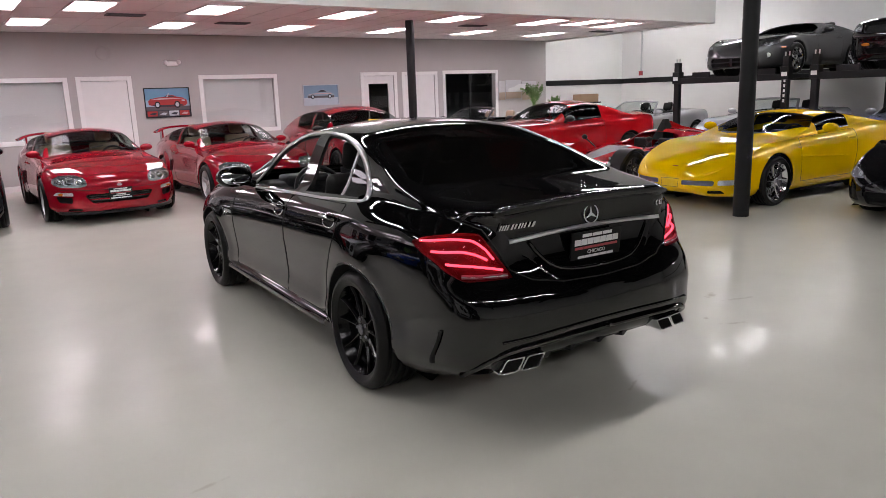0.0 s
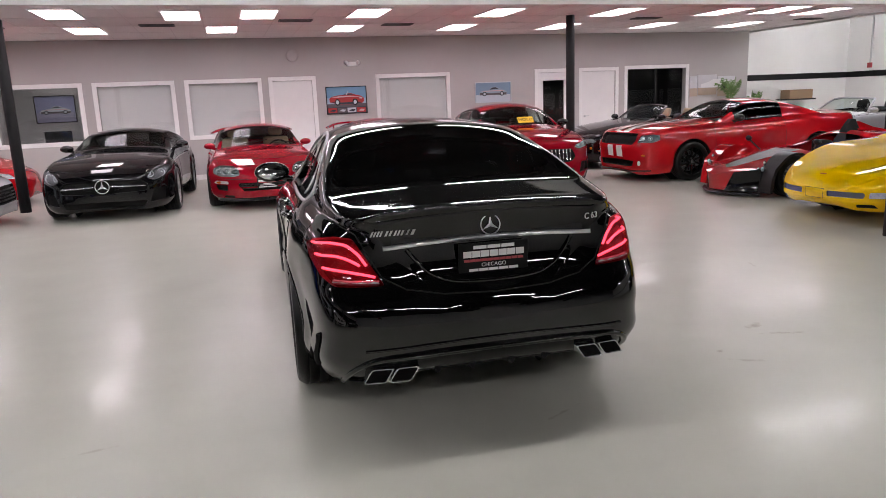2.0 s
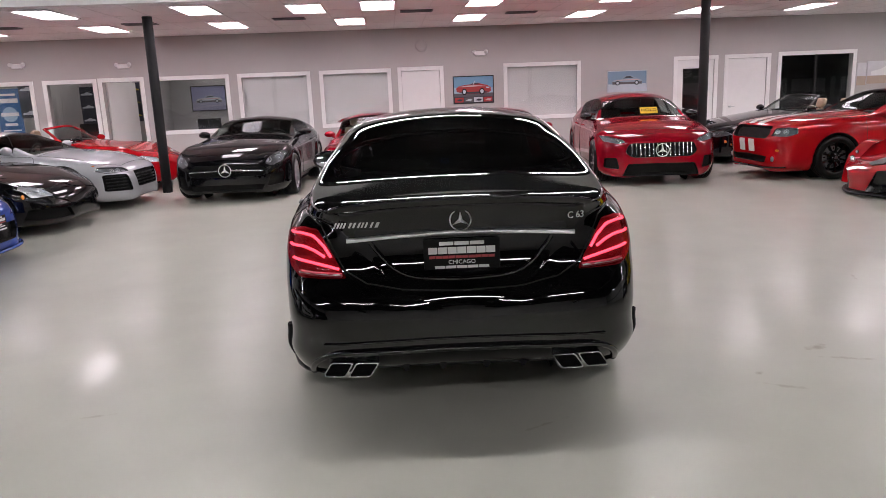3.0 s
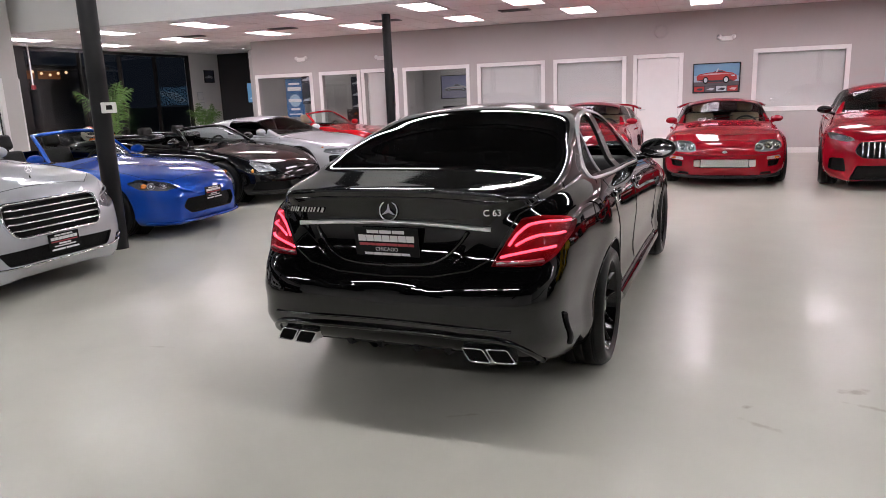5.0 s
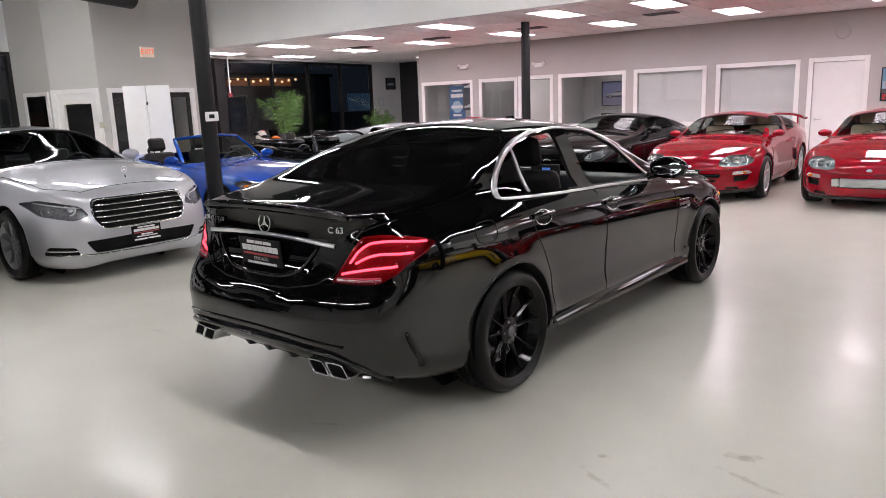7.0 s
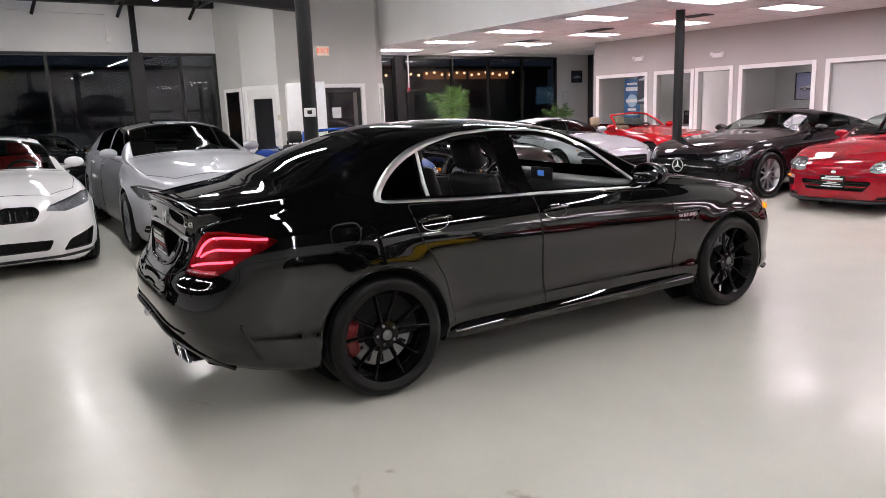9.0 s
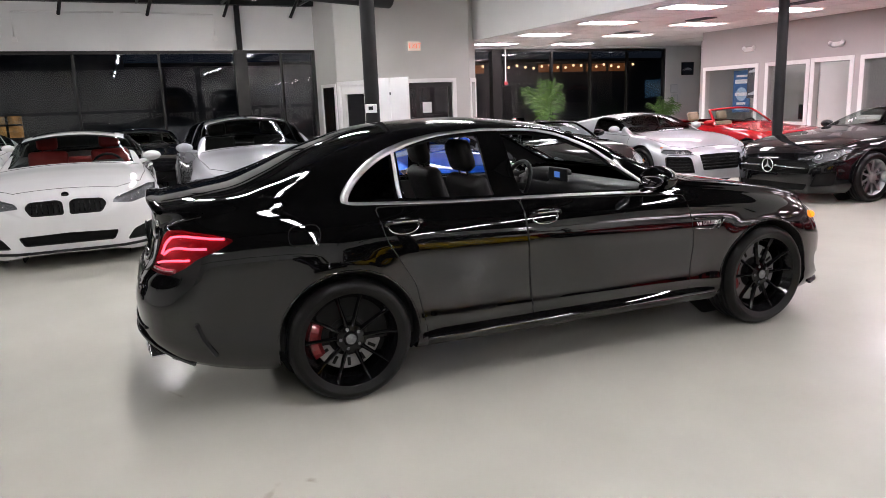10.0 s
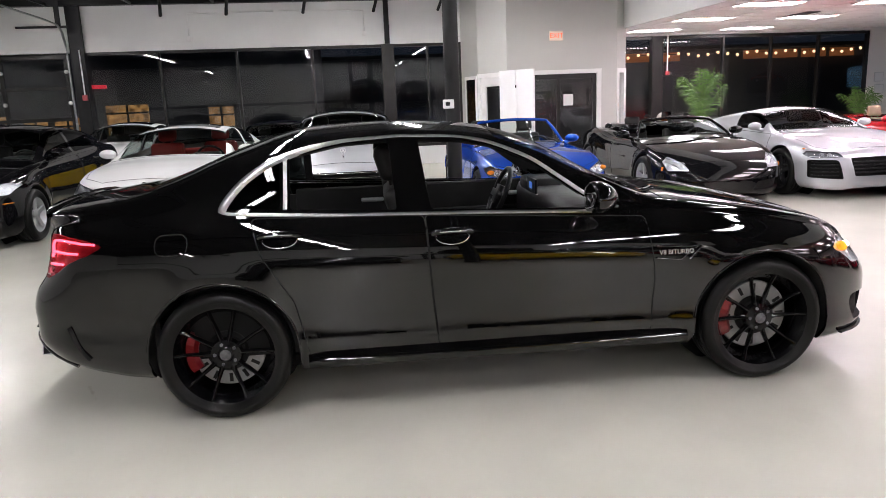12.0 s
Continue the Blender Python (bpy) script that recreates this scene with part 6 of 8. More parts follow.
# black grand tourer
GT = spec(2.63, .93, .98, 1.94, .345, .50, .64, .80, (-.95, 1.0), (-1.62, 1.255), (-1.9, 1.288), (-2.45, 1.21), (-3.2, .99), .92, .86, .92, .98,
          split=[(-1.3, -2.35)], doors=[(-.85, -2.2)], rim=(10, False, SATIN, .03, ""), rr=.25, lf=.7, nf=2.8, tum=.45)
GT["lamps"] = [("front", rpoly([(.60, .60), (.66, .70), (.84, .78), (.90, .74), (.84, .62), (.70, .56)], .03, 3), .03, LAMP_DARK)]
GT["patches"] = [("front", rpoly([(-.5, .40), (.60, .42), (.62, .52), (.50, .60), (-.5, .61)], .04), PLASTIC, "grille", "wide dark grille", .04),
                 ("front", rpoly([(-.5, .19), (.55, .19), (.6, .28), (-.5, .3)], .03), PLASTIC, "air_intake", "lower intake", .03),
                 ("front", rpoly([(.62, .24), (.84, .26), (.86, .46), (.68, .42)], .03), PLASTIC, "air_intake", "side intake", .03)]


def gt_extra(car, sh, S):
    for s in (1, -1):
        l = [p + n * .008 for p, n in (sh.at("front", .11 + .46 * k / 8, .515 - .02 * k / 8) for k in range(9))]
        rods("grille_bar", [l if s > 0 else mirrored(l)], .02, CHROME, car, "satin chrome grille bar", flat=.6)
    p, n = sh.at("front", 0, .515)
    star_badge(car, pose(p.x + .02, 0, .515), .095)


make_car("grand_tourer", "black two-seat grand tourer with chrome grille bar", "car", GT, (.13, 12.2), -93, BLACKC, LEATHER, gt_extra)

# red four-door fastback with upright grille bars
GT4 = spec(2.95, .93, 1.17, 1.95, .36, .56, .72, .86, (-.62, 1.05), (-1.3, 1.38), (-1.8, 1.45), (-2.9, 1.36), (-3.7, 1.1), 1.03, .90, .99, 1.03,
           split=[(-1.0, -1.85), (-1.92, -2.75)], doors=[(-.55, -1.85), (-1.88, -2.6)], rim=(10, False, DARKRIM, .03, ""), rr=.27, lf=.75, nf=2.9, rear_seats=True, seat_up=.12, floor_z=.26, mirror_mat=GLOSSBLACK, group="cars on show")
GT4["lamps"] = [("front", rpoly([(.55, .70), (.60, .74), (.80, .79), (.90, .79), (.86, .71), (.66, .675)], .015, 3), .03, LAMP_DARK)]
GT4["patches"] = [("front", rpoly([(-.5, .46), (.46, .46), (.56, .54), (.50, .68), (-.5, .69)], .05), PLASTIC, "grille", "dark grille opening", .04),
                  ("front", rpoly([(-.5, .16), (.60, .16), (.52, .36), (-.5, .38)], .03), PLASTIC, "air_intake", "wide lower intake", .04),
                  ("front", rpoly([(.64, .27), (.86, .29), (.85, .45), (.68, .46)], .03), PLASTIC, "air_intake", "side intake", .04)]


def gt4_extra(car, sh, S):
    slats(car, sh, "front", [-.46 + .92 * k / 14 for k in range(15)], 0, 0, CHROME, .012, .004, "grille_bar", True, (.475, .675))
    p, n = sh.at("front", 0, .57)
    star_badge(car, pose(p.x + .02, 0, .57), .1)
    c, n = sh.at("top", -.68, .1)
    card = part("hold_card", boxes(((-.004, -.15, -.06), (.004, .15, .1)), bevel=.003), shade("yellow_card", (.75, .5, .02), .5), car, "yellow card on the windscreen", m=Matrix.Translation(c + Vector((.02, .02, .06))) @ pose(0, 0, 0, 0, -50, 0))
    tx = bpy.data.curves.new("card_text", "FONT")
    tx.body, tx.size, tx.align_x, tx.align_y, tx.extrude = "HOLD", .1, "CENTER", "CENTER", .001
    tx.materials.append(PLASTIC)
    t = new("card_text", tx)
    t.parent = card
    t.matrix_local = Matrix.Translation((.006, 0, .02)) @ Matrix(((0, 0, 1, 0), (1, 0, 0, 0), (0, 1, 0, 0), (0, 0, 0, 1)))


make_car("fastback_saloon", "red four-door fastback with chrome grille bars", "car", GT4, (7.06, 11.72), -98, RED, LEATHER, gt4_extra)

# red muscle coupe with white stripes
MUSC = spec(2.72, .97, 1.12, 1.88, .345, .70, .86, .95, (-.62, 1.04), (-1.3, 1.36), (-1.7, 1.39), (-2.2, 1.33), (-3.05, 1.09), 1.08, .93, .98, 1.04,
            split=[(-.98, -2.0)], doors=[(-.5, -1.98)], rim=(10, False, GLOSSBLACK, .035, ""), rr=.24, gs_mat=GLASS_DARK, lf=.35, nf=3.0, rear_seats=True, seat_up=.1,
            nosewarp=[(.2, .0), (.5, .02), (.62, .04), (.8, 0), (.95, -.06)], zmf=.55, mirror_mat=PLASTIC)
MUSC["lamps"] = [("front", rpoly([(.62, .70), (.64, .82), (.80, .84), (.88, .80), (.86, .70)], .02, 3), .04, LAMP_DARK)]
MUSC["patches"] = [("front", rpoly([(-.5, .66), (.54, .66), (.58, .74), (.55, .85), (-.5, .86)], .04), PLASTIC, "grille", "black upper grille", .06),
                   ("front", rpoly([(-.5, .28), (.50, .28), (.55, .38), (-.5, .42)], .03), PLASTIC, "air_intake", "black lower intake", .05)]


def muscle_extra(car, sh, S):
    for y0, y1 in ((.06, .24), (-.24, -.06)):
        for view, seq in (("top", [(.86, -.64)]), ("front", [(.64, .44)])):
            a, b = seq[0]
            V, Fc = [], []
            n = 40
            for k in range(n + 1):
                t = a + (b - a) * k / n
                for j in range(5):
                    y = y0 + (y1 - y0) * j / 4
                    p, nn = sh.at(view, *((t, y) if view == "top" else (y, t)))
                    V.append(p + nn * .0025)
            for k in range(n):
                for j in range(4):
                    Fc.append((k * 5 + j, k * 5 + j + 1, k * 5 + 6 + j, k * 5 + 5 + j))
            part("stripe", mesh_of("stripe", V, Fc, STRIPE), None, car, "white racing stripe")
    blob(car, sh, .74, .48, .07, .02, AMBER, "indicator", "amber marker")
    blob(car, sh, .66, .34, .045, .045, LAMP_BOWL, "fog_lamp")
    l = along(sh, "front", [(0, .2), (.5, .2), (.82, .22)], .012, .05)
    rods("front_lip", [l + mirrored(l[:-1])[::-1]], .02, PLASTIC, car, flat=.6)


make_car("muscle_coupe", "red muscle coupe with white bonnet stripes and black wheels", "car", MUSC, (9.65, 11.5), 180, REDB, LEATHER, muscle_extra)

# black open car behind it
POP = spec(2.57, 1.05, 1.1, 1.88, .33, .55, .66, .78, (-.55, .99), (-1.0, 1.02), (-1.4, 1.0), (-2.1, 1.0), (-2.6, 1.0), .98, .86, .95, .98, doors=[(-.5, -1.75)], rim=(5, False, DARKRIM, .06, ""), open=True, lf=.6, nf=2.6)
POP["lamps"] = [("front", rpoly([(.45, .55), (.5, .62), (.8, .64), (.86, .58), (.7, .53)], .02, 2), .03, LAMP_DARK)]


def open_extra(x, zt, mat_, hoop=None, wt=.56, more=None):
    def f(car, sh, S):
        screen_frame(car, sh, S, x, x - .52, zt, wt, mat_)
        if hoop:
            hoops(car, x - 1.42, S["belt_mid"], hoop)
        if more:
            more(car, sh, S)
    return f


def pop_more(car, sh, S):
    blob(car, sh, .8, .45, .06, .03, AMBER, "indicator", "amber side marker")


make_car("open_car", "black open two-door car with tan seats", "car", POP, (9.9, 14.15), 182, BLACKC, TAN, open_extra(-.62, 1.27, BLACKC, None, .56, pop_more))

# yellow low coupe
WEDGE_NOSE = spec(2.65, 1.02, .97, 1.87, .33, .42, .52, .66, (-.5, .905), (-1.4, 1.17), (-1.7, 1.205), (-2.2, 1.15), (-3.15, .98), .96, .83, .89, .98,
           split=[(-1.15, -1.95)], doors=[(-.6, -1.98)], mirror=(-1.12, .83, .9), dash_x=-1.1, seat_x=-1.85, rim=(10, False, CHROME, .019, "deep"), rr=.25, gs_mat=GLASS_DARK, lf=.75, nf=2.9, tum=.45,
           nosewarp=[(.15, -.1), (.3, -.005), (.42, 0), (.5, -.02), (.7, -.06)], zmf=.36)
WEDGE_NOSE["hood"] = None
WEDGE_NOSE["bot"] = [(-3.62, .24), (-2.65, .17), (0, .165), (1.02, .185)]
WEDGE_NOSE["glass_front"] = [(-.5, -.3), (-.5, .2), (-.62, .45), (-1.0, .73), (-1.36, .58), (-1.38, -.3)]
WEDGE_NOSE["patches"] = [("front", rpoly([(.19, .325), (.19, .385), (.60, .395), (.615, .37), (.6, .33)], .015), CALIPER_GREY, "air_intake", "grey mesh nose intake", .02),
                  ("front", rpoly([(.645, .335), (.65, .40), (.79, .405), (.79, .34)], .012), LAMP_BOWL, "nose_lamp", "clear nose lamp", .008),
                  ("front", rpoly([(.797, .342), (.797, .405), (.86, .41), (.87, .36)], .01), AMBER, "indicator", "amber nose lamp", .008),
                  ("front", rpoly([(.52, .225), (.53, .262), (.68, .268), (.7, .228)], .012), PLASTIC, "air_intake", "small lower slot", .02)]


def wedge_nose_extra(col):
    def f(car, sh, S):
        l = along(sh, "front", [(-.13, .29), (-.14, .40), (.14, .40), (.13, .29)], .0006, .03, True)
        rods("nose_panel_seam", [l], .0025, LINER, car, closed=True)
        p, n = sh.at("top", .9, 0)
        ball(car, "badge", p + n * .002, 1, BAR_RED, "small red nose badge", (.02, .05, .006))
        l = along(sh, "side", [(-.55, .62), (-1.1, .58), (-1.75, .55)], .001, .05)
        rods("side_crease", [l], .008, col, car, flat=.6)
        rods("side_crease", [mirrored(l)], .008, col, car, flat=.6)
        for s in (1, -1):
            l = along(sh, "side", [(-.50, .74), (-.56, .735)], .001, .03)
            rods("fender_badge", [l if s > 0 else mirrored(l)], .008, BAR_RED, car, flat=.5)
    return f


make_car("sports_car", "yellow low sports coupe with polished wheels", "car", WEDGE_NOSE, (9.37, 6.5), 178, YELLOW, LEATHER, wedge_nose_extra(YELLOW))

# black low car at the end of the row
LOW = dict(WEDGE_NOSE, rim=(10, False, GLOSSBLACK, .03, ""), rr=.245)
LOW["lamps"] = [("front", rpoly([(.58, .50), (.64, .57), (.86, .63), (.90, .58), (.78, .50)], .02, 2), .03, LAMP_DARK)]
LOW["patches"] = [("front", rpoly([(-.5, .22), (.5, .22), (.55, .36), (-.5, .4)], .03), PLASTIC, "grille", "black grille", .04), ("front", rpoly([(.6, .24), (.84, .26), (.84, .4), (.66, .38)], .03), PLASTIC, "air_intake", "side intake", .03)]


def low_extra(car, sh, S):
    l = along(sh, "front", [(0, .17), (.5, .17), (.86, .18)], .03, .05)
    rods("front_splitter", [l + mirrored(l[:-1])[::-1]], .03, PLASTIC, car, flat=.3)


make_car("sports_car", "black low sports coupe with a front splitter", "car", LOW, (9.79, 3.75), 180, BLACKC, LEATHER, low_extra)

# silver mid-engined coupe
MID = spec(2.65, .93, .86, 1.9, .345, .50, .62, .74, (-.42, .93), (-1.1, 1.22), (-1.45, 1.248), (-2.0, 1.2), (-3.0, 1.0), .96, .84, .91, 1.0,
           split=[(-.75, -1.6)], doors=[(-.42, -1.6)], rim=(5, True, DARKRIM, .05, ""), rr=.25, gs_mat=GLASS_DARK, lf=.6, nf=2.7)
MID["lamps"] = [("front", rpoly([(.50, .59), (.54, .655), (.84, .675), (.88, .62), (.82, .575)], .015, 2), .03, LAMP_DARK)]
MID["patches"] = [("front", rpoly([(-.5, .33), (.36, .33), (.42, .58), (-.5, .6)], .03), PLASTIC, "grille", "black grille", .04),
                  ("front", rpoly([(.50, .29), (.86, .31), (.86, .56), (.56, .55)], .03), PLASTIC, "air_intake", "tall black side intake", .05)]


def mid_extra(car, sh, S):
    for s in (1, -1):
        for z in (.34, .39, .44, .49, .53):
            l = [p - n * .02 for p, n in (sh.at("front", .56 + .28 * k / 6, z) for k in range(7))]
            rods("intake_slat", [l if s > 0 else mirrored(l)], .009, PLASTIC, car)
        l = [p - n * .012 for p, n in (sh.at("front", .56 + .28 * k / 6, .6) for k in range(7))]
        rods("lamp_strip", [l if s > 0 else mirrored(l)], .006, SATIN, car)
        part("side_blade", boxes(((-1.98, s * .9 - .02, .3), (-1.68, s * .9 + .02, .92)), bevel=.015), SILVER, car, "side blade behind the door")
    slats(car, sh, "front", (.38, .43, .48, .53), -.38, .38, PLASTIC, .01, .012)
    blob(car, sh, .84, .7, .03, .012, AMBER, "indicator", "amber side repeater")


make_car("mid_engined_coupe", "silver mid-engined coupe with black nose intakes", "car", MID, (-2.2, 11.85), -3, SILVER, LEATHER, mid_extra)

# red open sports car behind it
ROD = spec(2.69, .9, .9, 1.84, .33, .45, .55, .68, (-.72, .95), (-1.1, .98), (-1.5, .97), (-2.2, 1.0), (-2.8, 1.0), .96, .84, .90, .98, doors=[(-.6, -1.95)], rim=(5, True, SATIN, .04, ""), open=True, lf=.8, nf=2.4)
ROD["lamps"] = [("front", rpoly([(.55, .52), (.6, .6), (.78, .66), (.84, .62), (.78, .53)], .02, 2), .03, LAMP_BOWL)]
make_car("open_sports_car", "bright red open sports car with tan seats", "car", ROD, (-2.35, 14.5), -4, REDB, TAN, open_extra(-.8, 1.24, REDB, None, .55))

# black wedge roadster
WED = spec(2.56, .87, .87, 1.9, .335, .40, .50, .66, (-.5, .88), (-.95, .93), (-1.4, .92), (-2.1, 1.0), (-2.7, 1.0), .96, .78, .87, .98, doors=[(-.42, -1.45)], rim=(5, True, SATIN, .045, ""), open=True, lf=.65, nf=2.8, zmf=.36)
WED["lamps"] = [("front", rpoly([(.55, .50), (.60, .60), (.72, .68), (.82, .62), (.80, .50)], .02, 2), .03, LAMP_BOWL)]
WED["patches"] = [("front", rpoly([(.30, .20), (.86, .21), (.84, .36), (.38, .33)], .02), PLASTIC, "air_intake", "large black corner intake", .05)]


def wed_more(car, sh, S):
    blob(car, sh, .84, .52, .02, .03, AMBER, "indicator", "amber corner lamp")
    for s in (1, -1):
        part("engine_cover_hump", boxes(((-2.7, s * .42 - .2, .9), (-1.6, s * .42 + .2, 1.06)), bevel=.07), BLACKC, car, sharp=60)


make_car("wedge_roadster", "black wedge-shaped open roadster", "car", WED, (-2.3, 9.75), -3, BLACKC, LEATHER, open_extra(-.42, 1.16, BLACKC, None, .55, wed_more))

# blue roadster
ROA = spec(2.4, .82, .9, 1.75, .315, .50, .60, .72, (-.68, .90), (-1.1, .93), (-1.5, .92), (-2.1, .97), (-2.5, .97), .93, .79, .865, .93, doors=[(-.58, -1.62)], rim=(5, False, SATIN, .075, ""), open=True, lf=.6, nf=2.7, seat_up=.05)
ROA["lamps"] = [("front", rpoly([(.48, .58), (.52, .63), (.74, .70), (.82, .66), (.80, .58), (.62, .55)], .02, 3), .04, LAMP_DARK)]
ROA["patches"] = [("front", rpoly([(-.5, .26), (.38, .26), (.48, .34), (.42, .44), (-.5, .46)], .03), PLASTIC, "grille", "black bumper opening", .05)]


def roa_more(car, sh, S):
    p, n = sh.at("front", 0, .44)
    plate(car, p.x + .01, 0, .46, .31, .15, -4)
    blob(car, sh, .76, .62, .05, .03, AMBER, "indicator", "amber corner of the headlight")
    l = along(sh, "front", [(0, .18), (.5, .18), (.82, .2)], .02, .05)
    rods("front_lip", [l + mirrored(l[:-1])[::-1]], .03, BLUE, car, flat=.5)


make_car("roadster", "metallic blue roadster with its top down", "car", ROA, (-2.08, 7.18), 0, BLUE, LEATHER, open_extra(-.72, 1.24, BLUE, LEATHER, .54, roa_more))

# silver limousine
LIM = spec(3.16, .88, 1.1, 1.9, .35, .62, .84, .93, (-.62, 1.10), (-1.42, 1.45), (-2.0, 1.49), (-3.0, 1.43), (-3.75, 1.16), 1.1, .96, 1.03, 1.06,
           split=[(-1.05, -1.9), (-1.98, -2.95)], doors=[(-.55, -1.9), (-1.94, -2.75)], rim=(10, False, SATIN, .04, ""), rr=.25, gs_mat=GLASS_DARK, lf=.6, nf=3.3, rear_seats=True, seat_up=.15, floor_z=.28,
           roof_glass=[(-1.46, -.3), (-1.46, .6), (-3.0, .6), (-3.0, -.3)], zmf=.5, nosewarp=[(.2, 0), (.4, .02), (.6, 0), (.85, -.06)])
LIM["lamps"] = [("front", rpoly([(.50, .64), (.56, .73), (.84, .81), (.91, .78), (.86, .66), (.64, .60)], .03, 3), .04, LAMP_DARK)]
LIM["patches"] = [("front", rpoly([(-.5, .50), (.40, .50), (.47, .62), (.45, .77), (-.5, .78)], .05), PLASTIC, "grille", "dark upright grille", .03),
                  ("front", rpoly([(-.5, .28), (.50, .28), (.58, .40), (-.5, .43)], .03), PLASTIC, "air_intake", "wide lower intake", .03),
                  ("front", rpoly([(.62, .26), (.86, .29), (.84, .37), (.66, .35)], .02), PLASTIC, "air_intake", "corner intake", .03)]


def lim_extra(car, sh, S):
    for z, y in ((.56, .43), (.615, .45), (.67, .45), (.725, .44)):
        slats(car, sh, "front", (z,), -y, y, CHROME, .011, -.004)
    ring = along(sh, "front", rpoly([(-.41, .50), (.41, .50), (.48, .62), (.46, .78), (-.46, .78), (-.48, .62)], .05), .004, .04, True)
    rods("grille_surround", [ring], .013, CHROME, car, "chrome grille surround", closed=True)
    p, n = sh.at("front", 0, .4)
    plate(car, p.x + .01, 0, .41, .31, .15, -4)
    for s in (1, -1):
        l = [p - n * .004 for p, n in (sh.at("front", .56 + .3 * k / 8, .715 + .07 * (k / 8) ** 1.3) for k in range(9))]
        rods("daytime_strip", [l if s > 0 else mirrored(l)], .007, BRIGHT, car, "bright strip along the headlight")
        l = along(sh, "front", [(.64, .318), (.84, .335)], .006, .03)
        rods("intake_blade", [l if s > 0 else mirrored(l)], .01, CHROME, car, "chrome blade in the corner intake")
    rods("bonnet_emblem", [[(.62, 0, .95), (.61, 0, 1.0)]], .006, CHROME, car)
    star_badge(car, pose(.61, 0, 1.03), .03, "bonnet_star")
    l = along(sh, "front", [(0, .26), (.5, .265), (.84, .29)], .004, .05)
    rods("bumper_chrome", [l + mirrored(l[:-1])[::-1]], .009, CHROME, car)


make_car("limousine", "silver luxury saloon with chrome grille and black roof", "car", LIM, (-1.72, 4.55), -2, SILVER, LEATHER, lim_extra)

# white coupe with red seats
COU = spec(2.81, .8, 1.06, 1.87, .34, .60, .74, .86, (-.60, 1.02), (-1.3, 1.34), (-1.75, 1.385), (-2.5, 1.31), (-3.25, 1.1), 1.06, .90, .97, 1.02,
           split=[(-.95, -1.85), (-1.95, -2.6)], doors=[(-.5, -1.95)], rim=(5, True, DARKRIM, .04, ""), rr=.25, lf=.55, nf=3.6, rear_seats=True, seat_up=.1, floor_z=.26, zmf=.5,
           roof_glass=[(-1.42, -.3), (-1.42, .48), (-2.4, .48), (-2.4, -.3)])
COU["lamps"] = [("front", rpoly([(.43, .66), (.47, .71), (.80, .81), (.89, .79), (.86, .70), (.62, .64)], .02, 3), .03, LAMP_DARK)]
COU["patches"] = [("front", rpoly([(.025, .57), (.03, .70), (.08, .725), (.34, .715), (.385, .66), (.33, .57)], .03), PLASTIC, "grille", "black kidney grille", .03),
                  ("front", rpoly([(-.5, .27), (.42, .27), (.47, .37), (-.5, .4)], .03), PLASTIC, "air_intake", "wide black lower intake", .05),
                  ("front", rpoly([(.54, .25), (.82, .26), (.87, .45), (.62, .36)], .03), PLASTIC, "air_intake", "angled black corner intake", .05)]


def cou_extra(car, sh, S):
    for s in (1, -1):
        for k in range(6):
            y = .07 + k * .05
            l = [p - n * .01 for p, n in (sh.at("front", y, .595 + .105 * i / 4) for i in range(5))]
            rods("grille_bar", [l if s > 0 else mirrored(l)], .007, GLOSSBLACK, car)
    p, n = sh.at("front", 0, .765)
    ball(car, "badge", p + n * .003, 1, GLOSSBLACK, "round dark badge", (.012, .038, .034))
    l = along(sh, "front", [(0, .2), (.5, .2), (.84, .22)], .01, .05)
    rods("front_lip", [l + mirrored(l[:-1])[::-1]], .03, PLASTIC, car, flat=.5)


make_car("coupe", "white coupe with black roof and red seats", "car", COU, (-1.65, 2.32), -2, WHITE, REDLEATHER, cou_extra)

# black saloon at the end of the left row
SAL = spec(2.89, .83, 1.15, 1.85, .335, .60, .76, .88, (-.6, 1.04), (-1.35, 1.42), (-1.9, 1.46), (-2.7, 1.39), (-3.4, 1.12), 1.08, .93, 1.0, 1.04,
           split=[(-.98, -1.8), (-1.88, -2.7)], doors=[(-.52, -1.8), (-1.84, -2.55)], rim=(5, False, SATIN, .08, ""), rr=.225, gs_mat=GLASS_DARK, lf=.6, nf=2.9, rear_seats=True, seat_up=.12, floor_z=.27)
SAL["lamps"] = [("front", rpoly([(.46, .66), (.5, .74), (.8, .80), (.88, .76), (.82, .66)], .02, 3), .03, LAMP_BOWL)]
SAL["patches"] = [("front", rpoly([(-.5, .52), (.34, .52), (.38, .70), (-.5, .72)], .03), PLASTIC, "grille", "dark grille", .03), ("front", rpoly([(-.5, .26), (.5, .26), (.55, .38), (-.5, .4)], .03), PLASTIC, "air_intake", "lower intake", .04)]


def sal_extra(car, sh, S):
    l = along(sh, "side", [(.5, .56), (.62, .56)], .002, .03)
    rods("side_marker", [l, mirrored(l)], .014, AMBER, car, "amber side marker", flat=.6)


make_car("executive_saloon", "black executive saloon with silver five-spoke wheels", "car", SAL, (-2.3, -.28), -1, BLACKC, LEATHER, sal_extra)


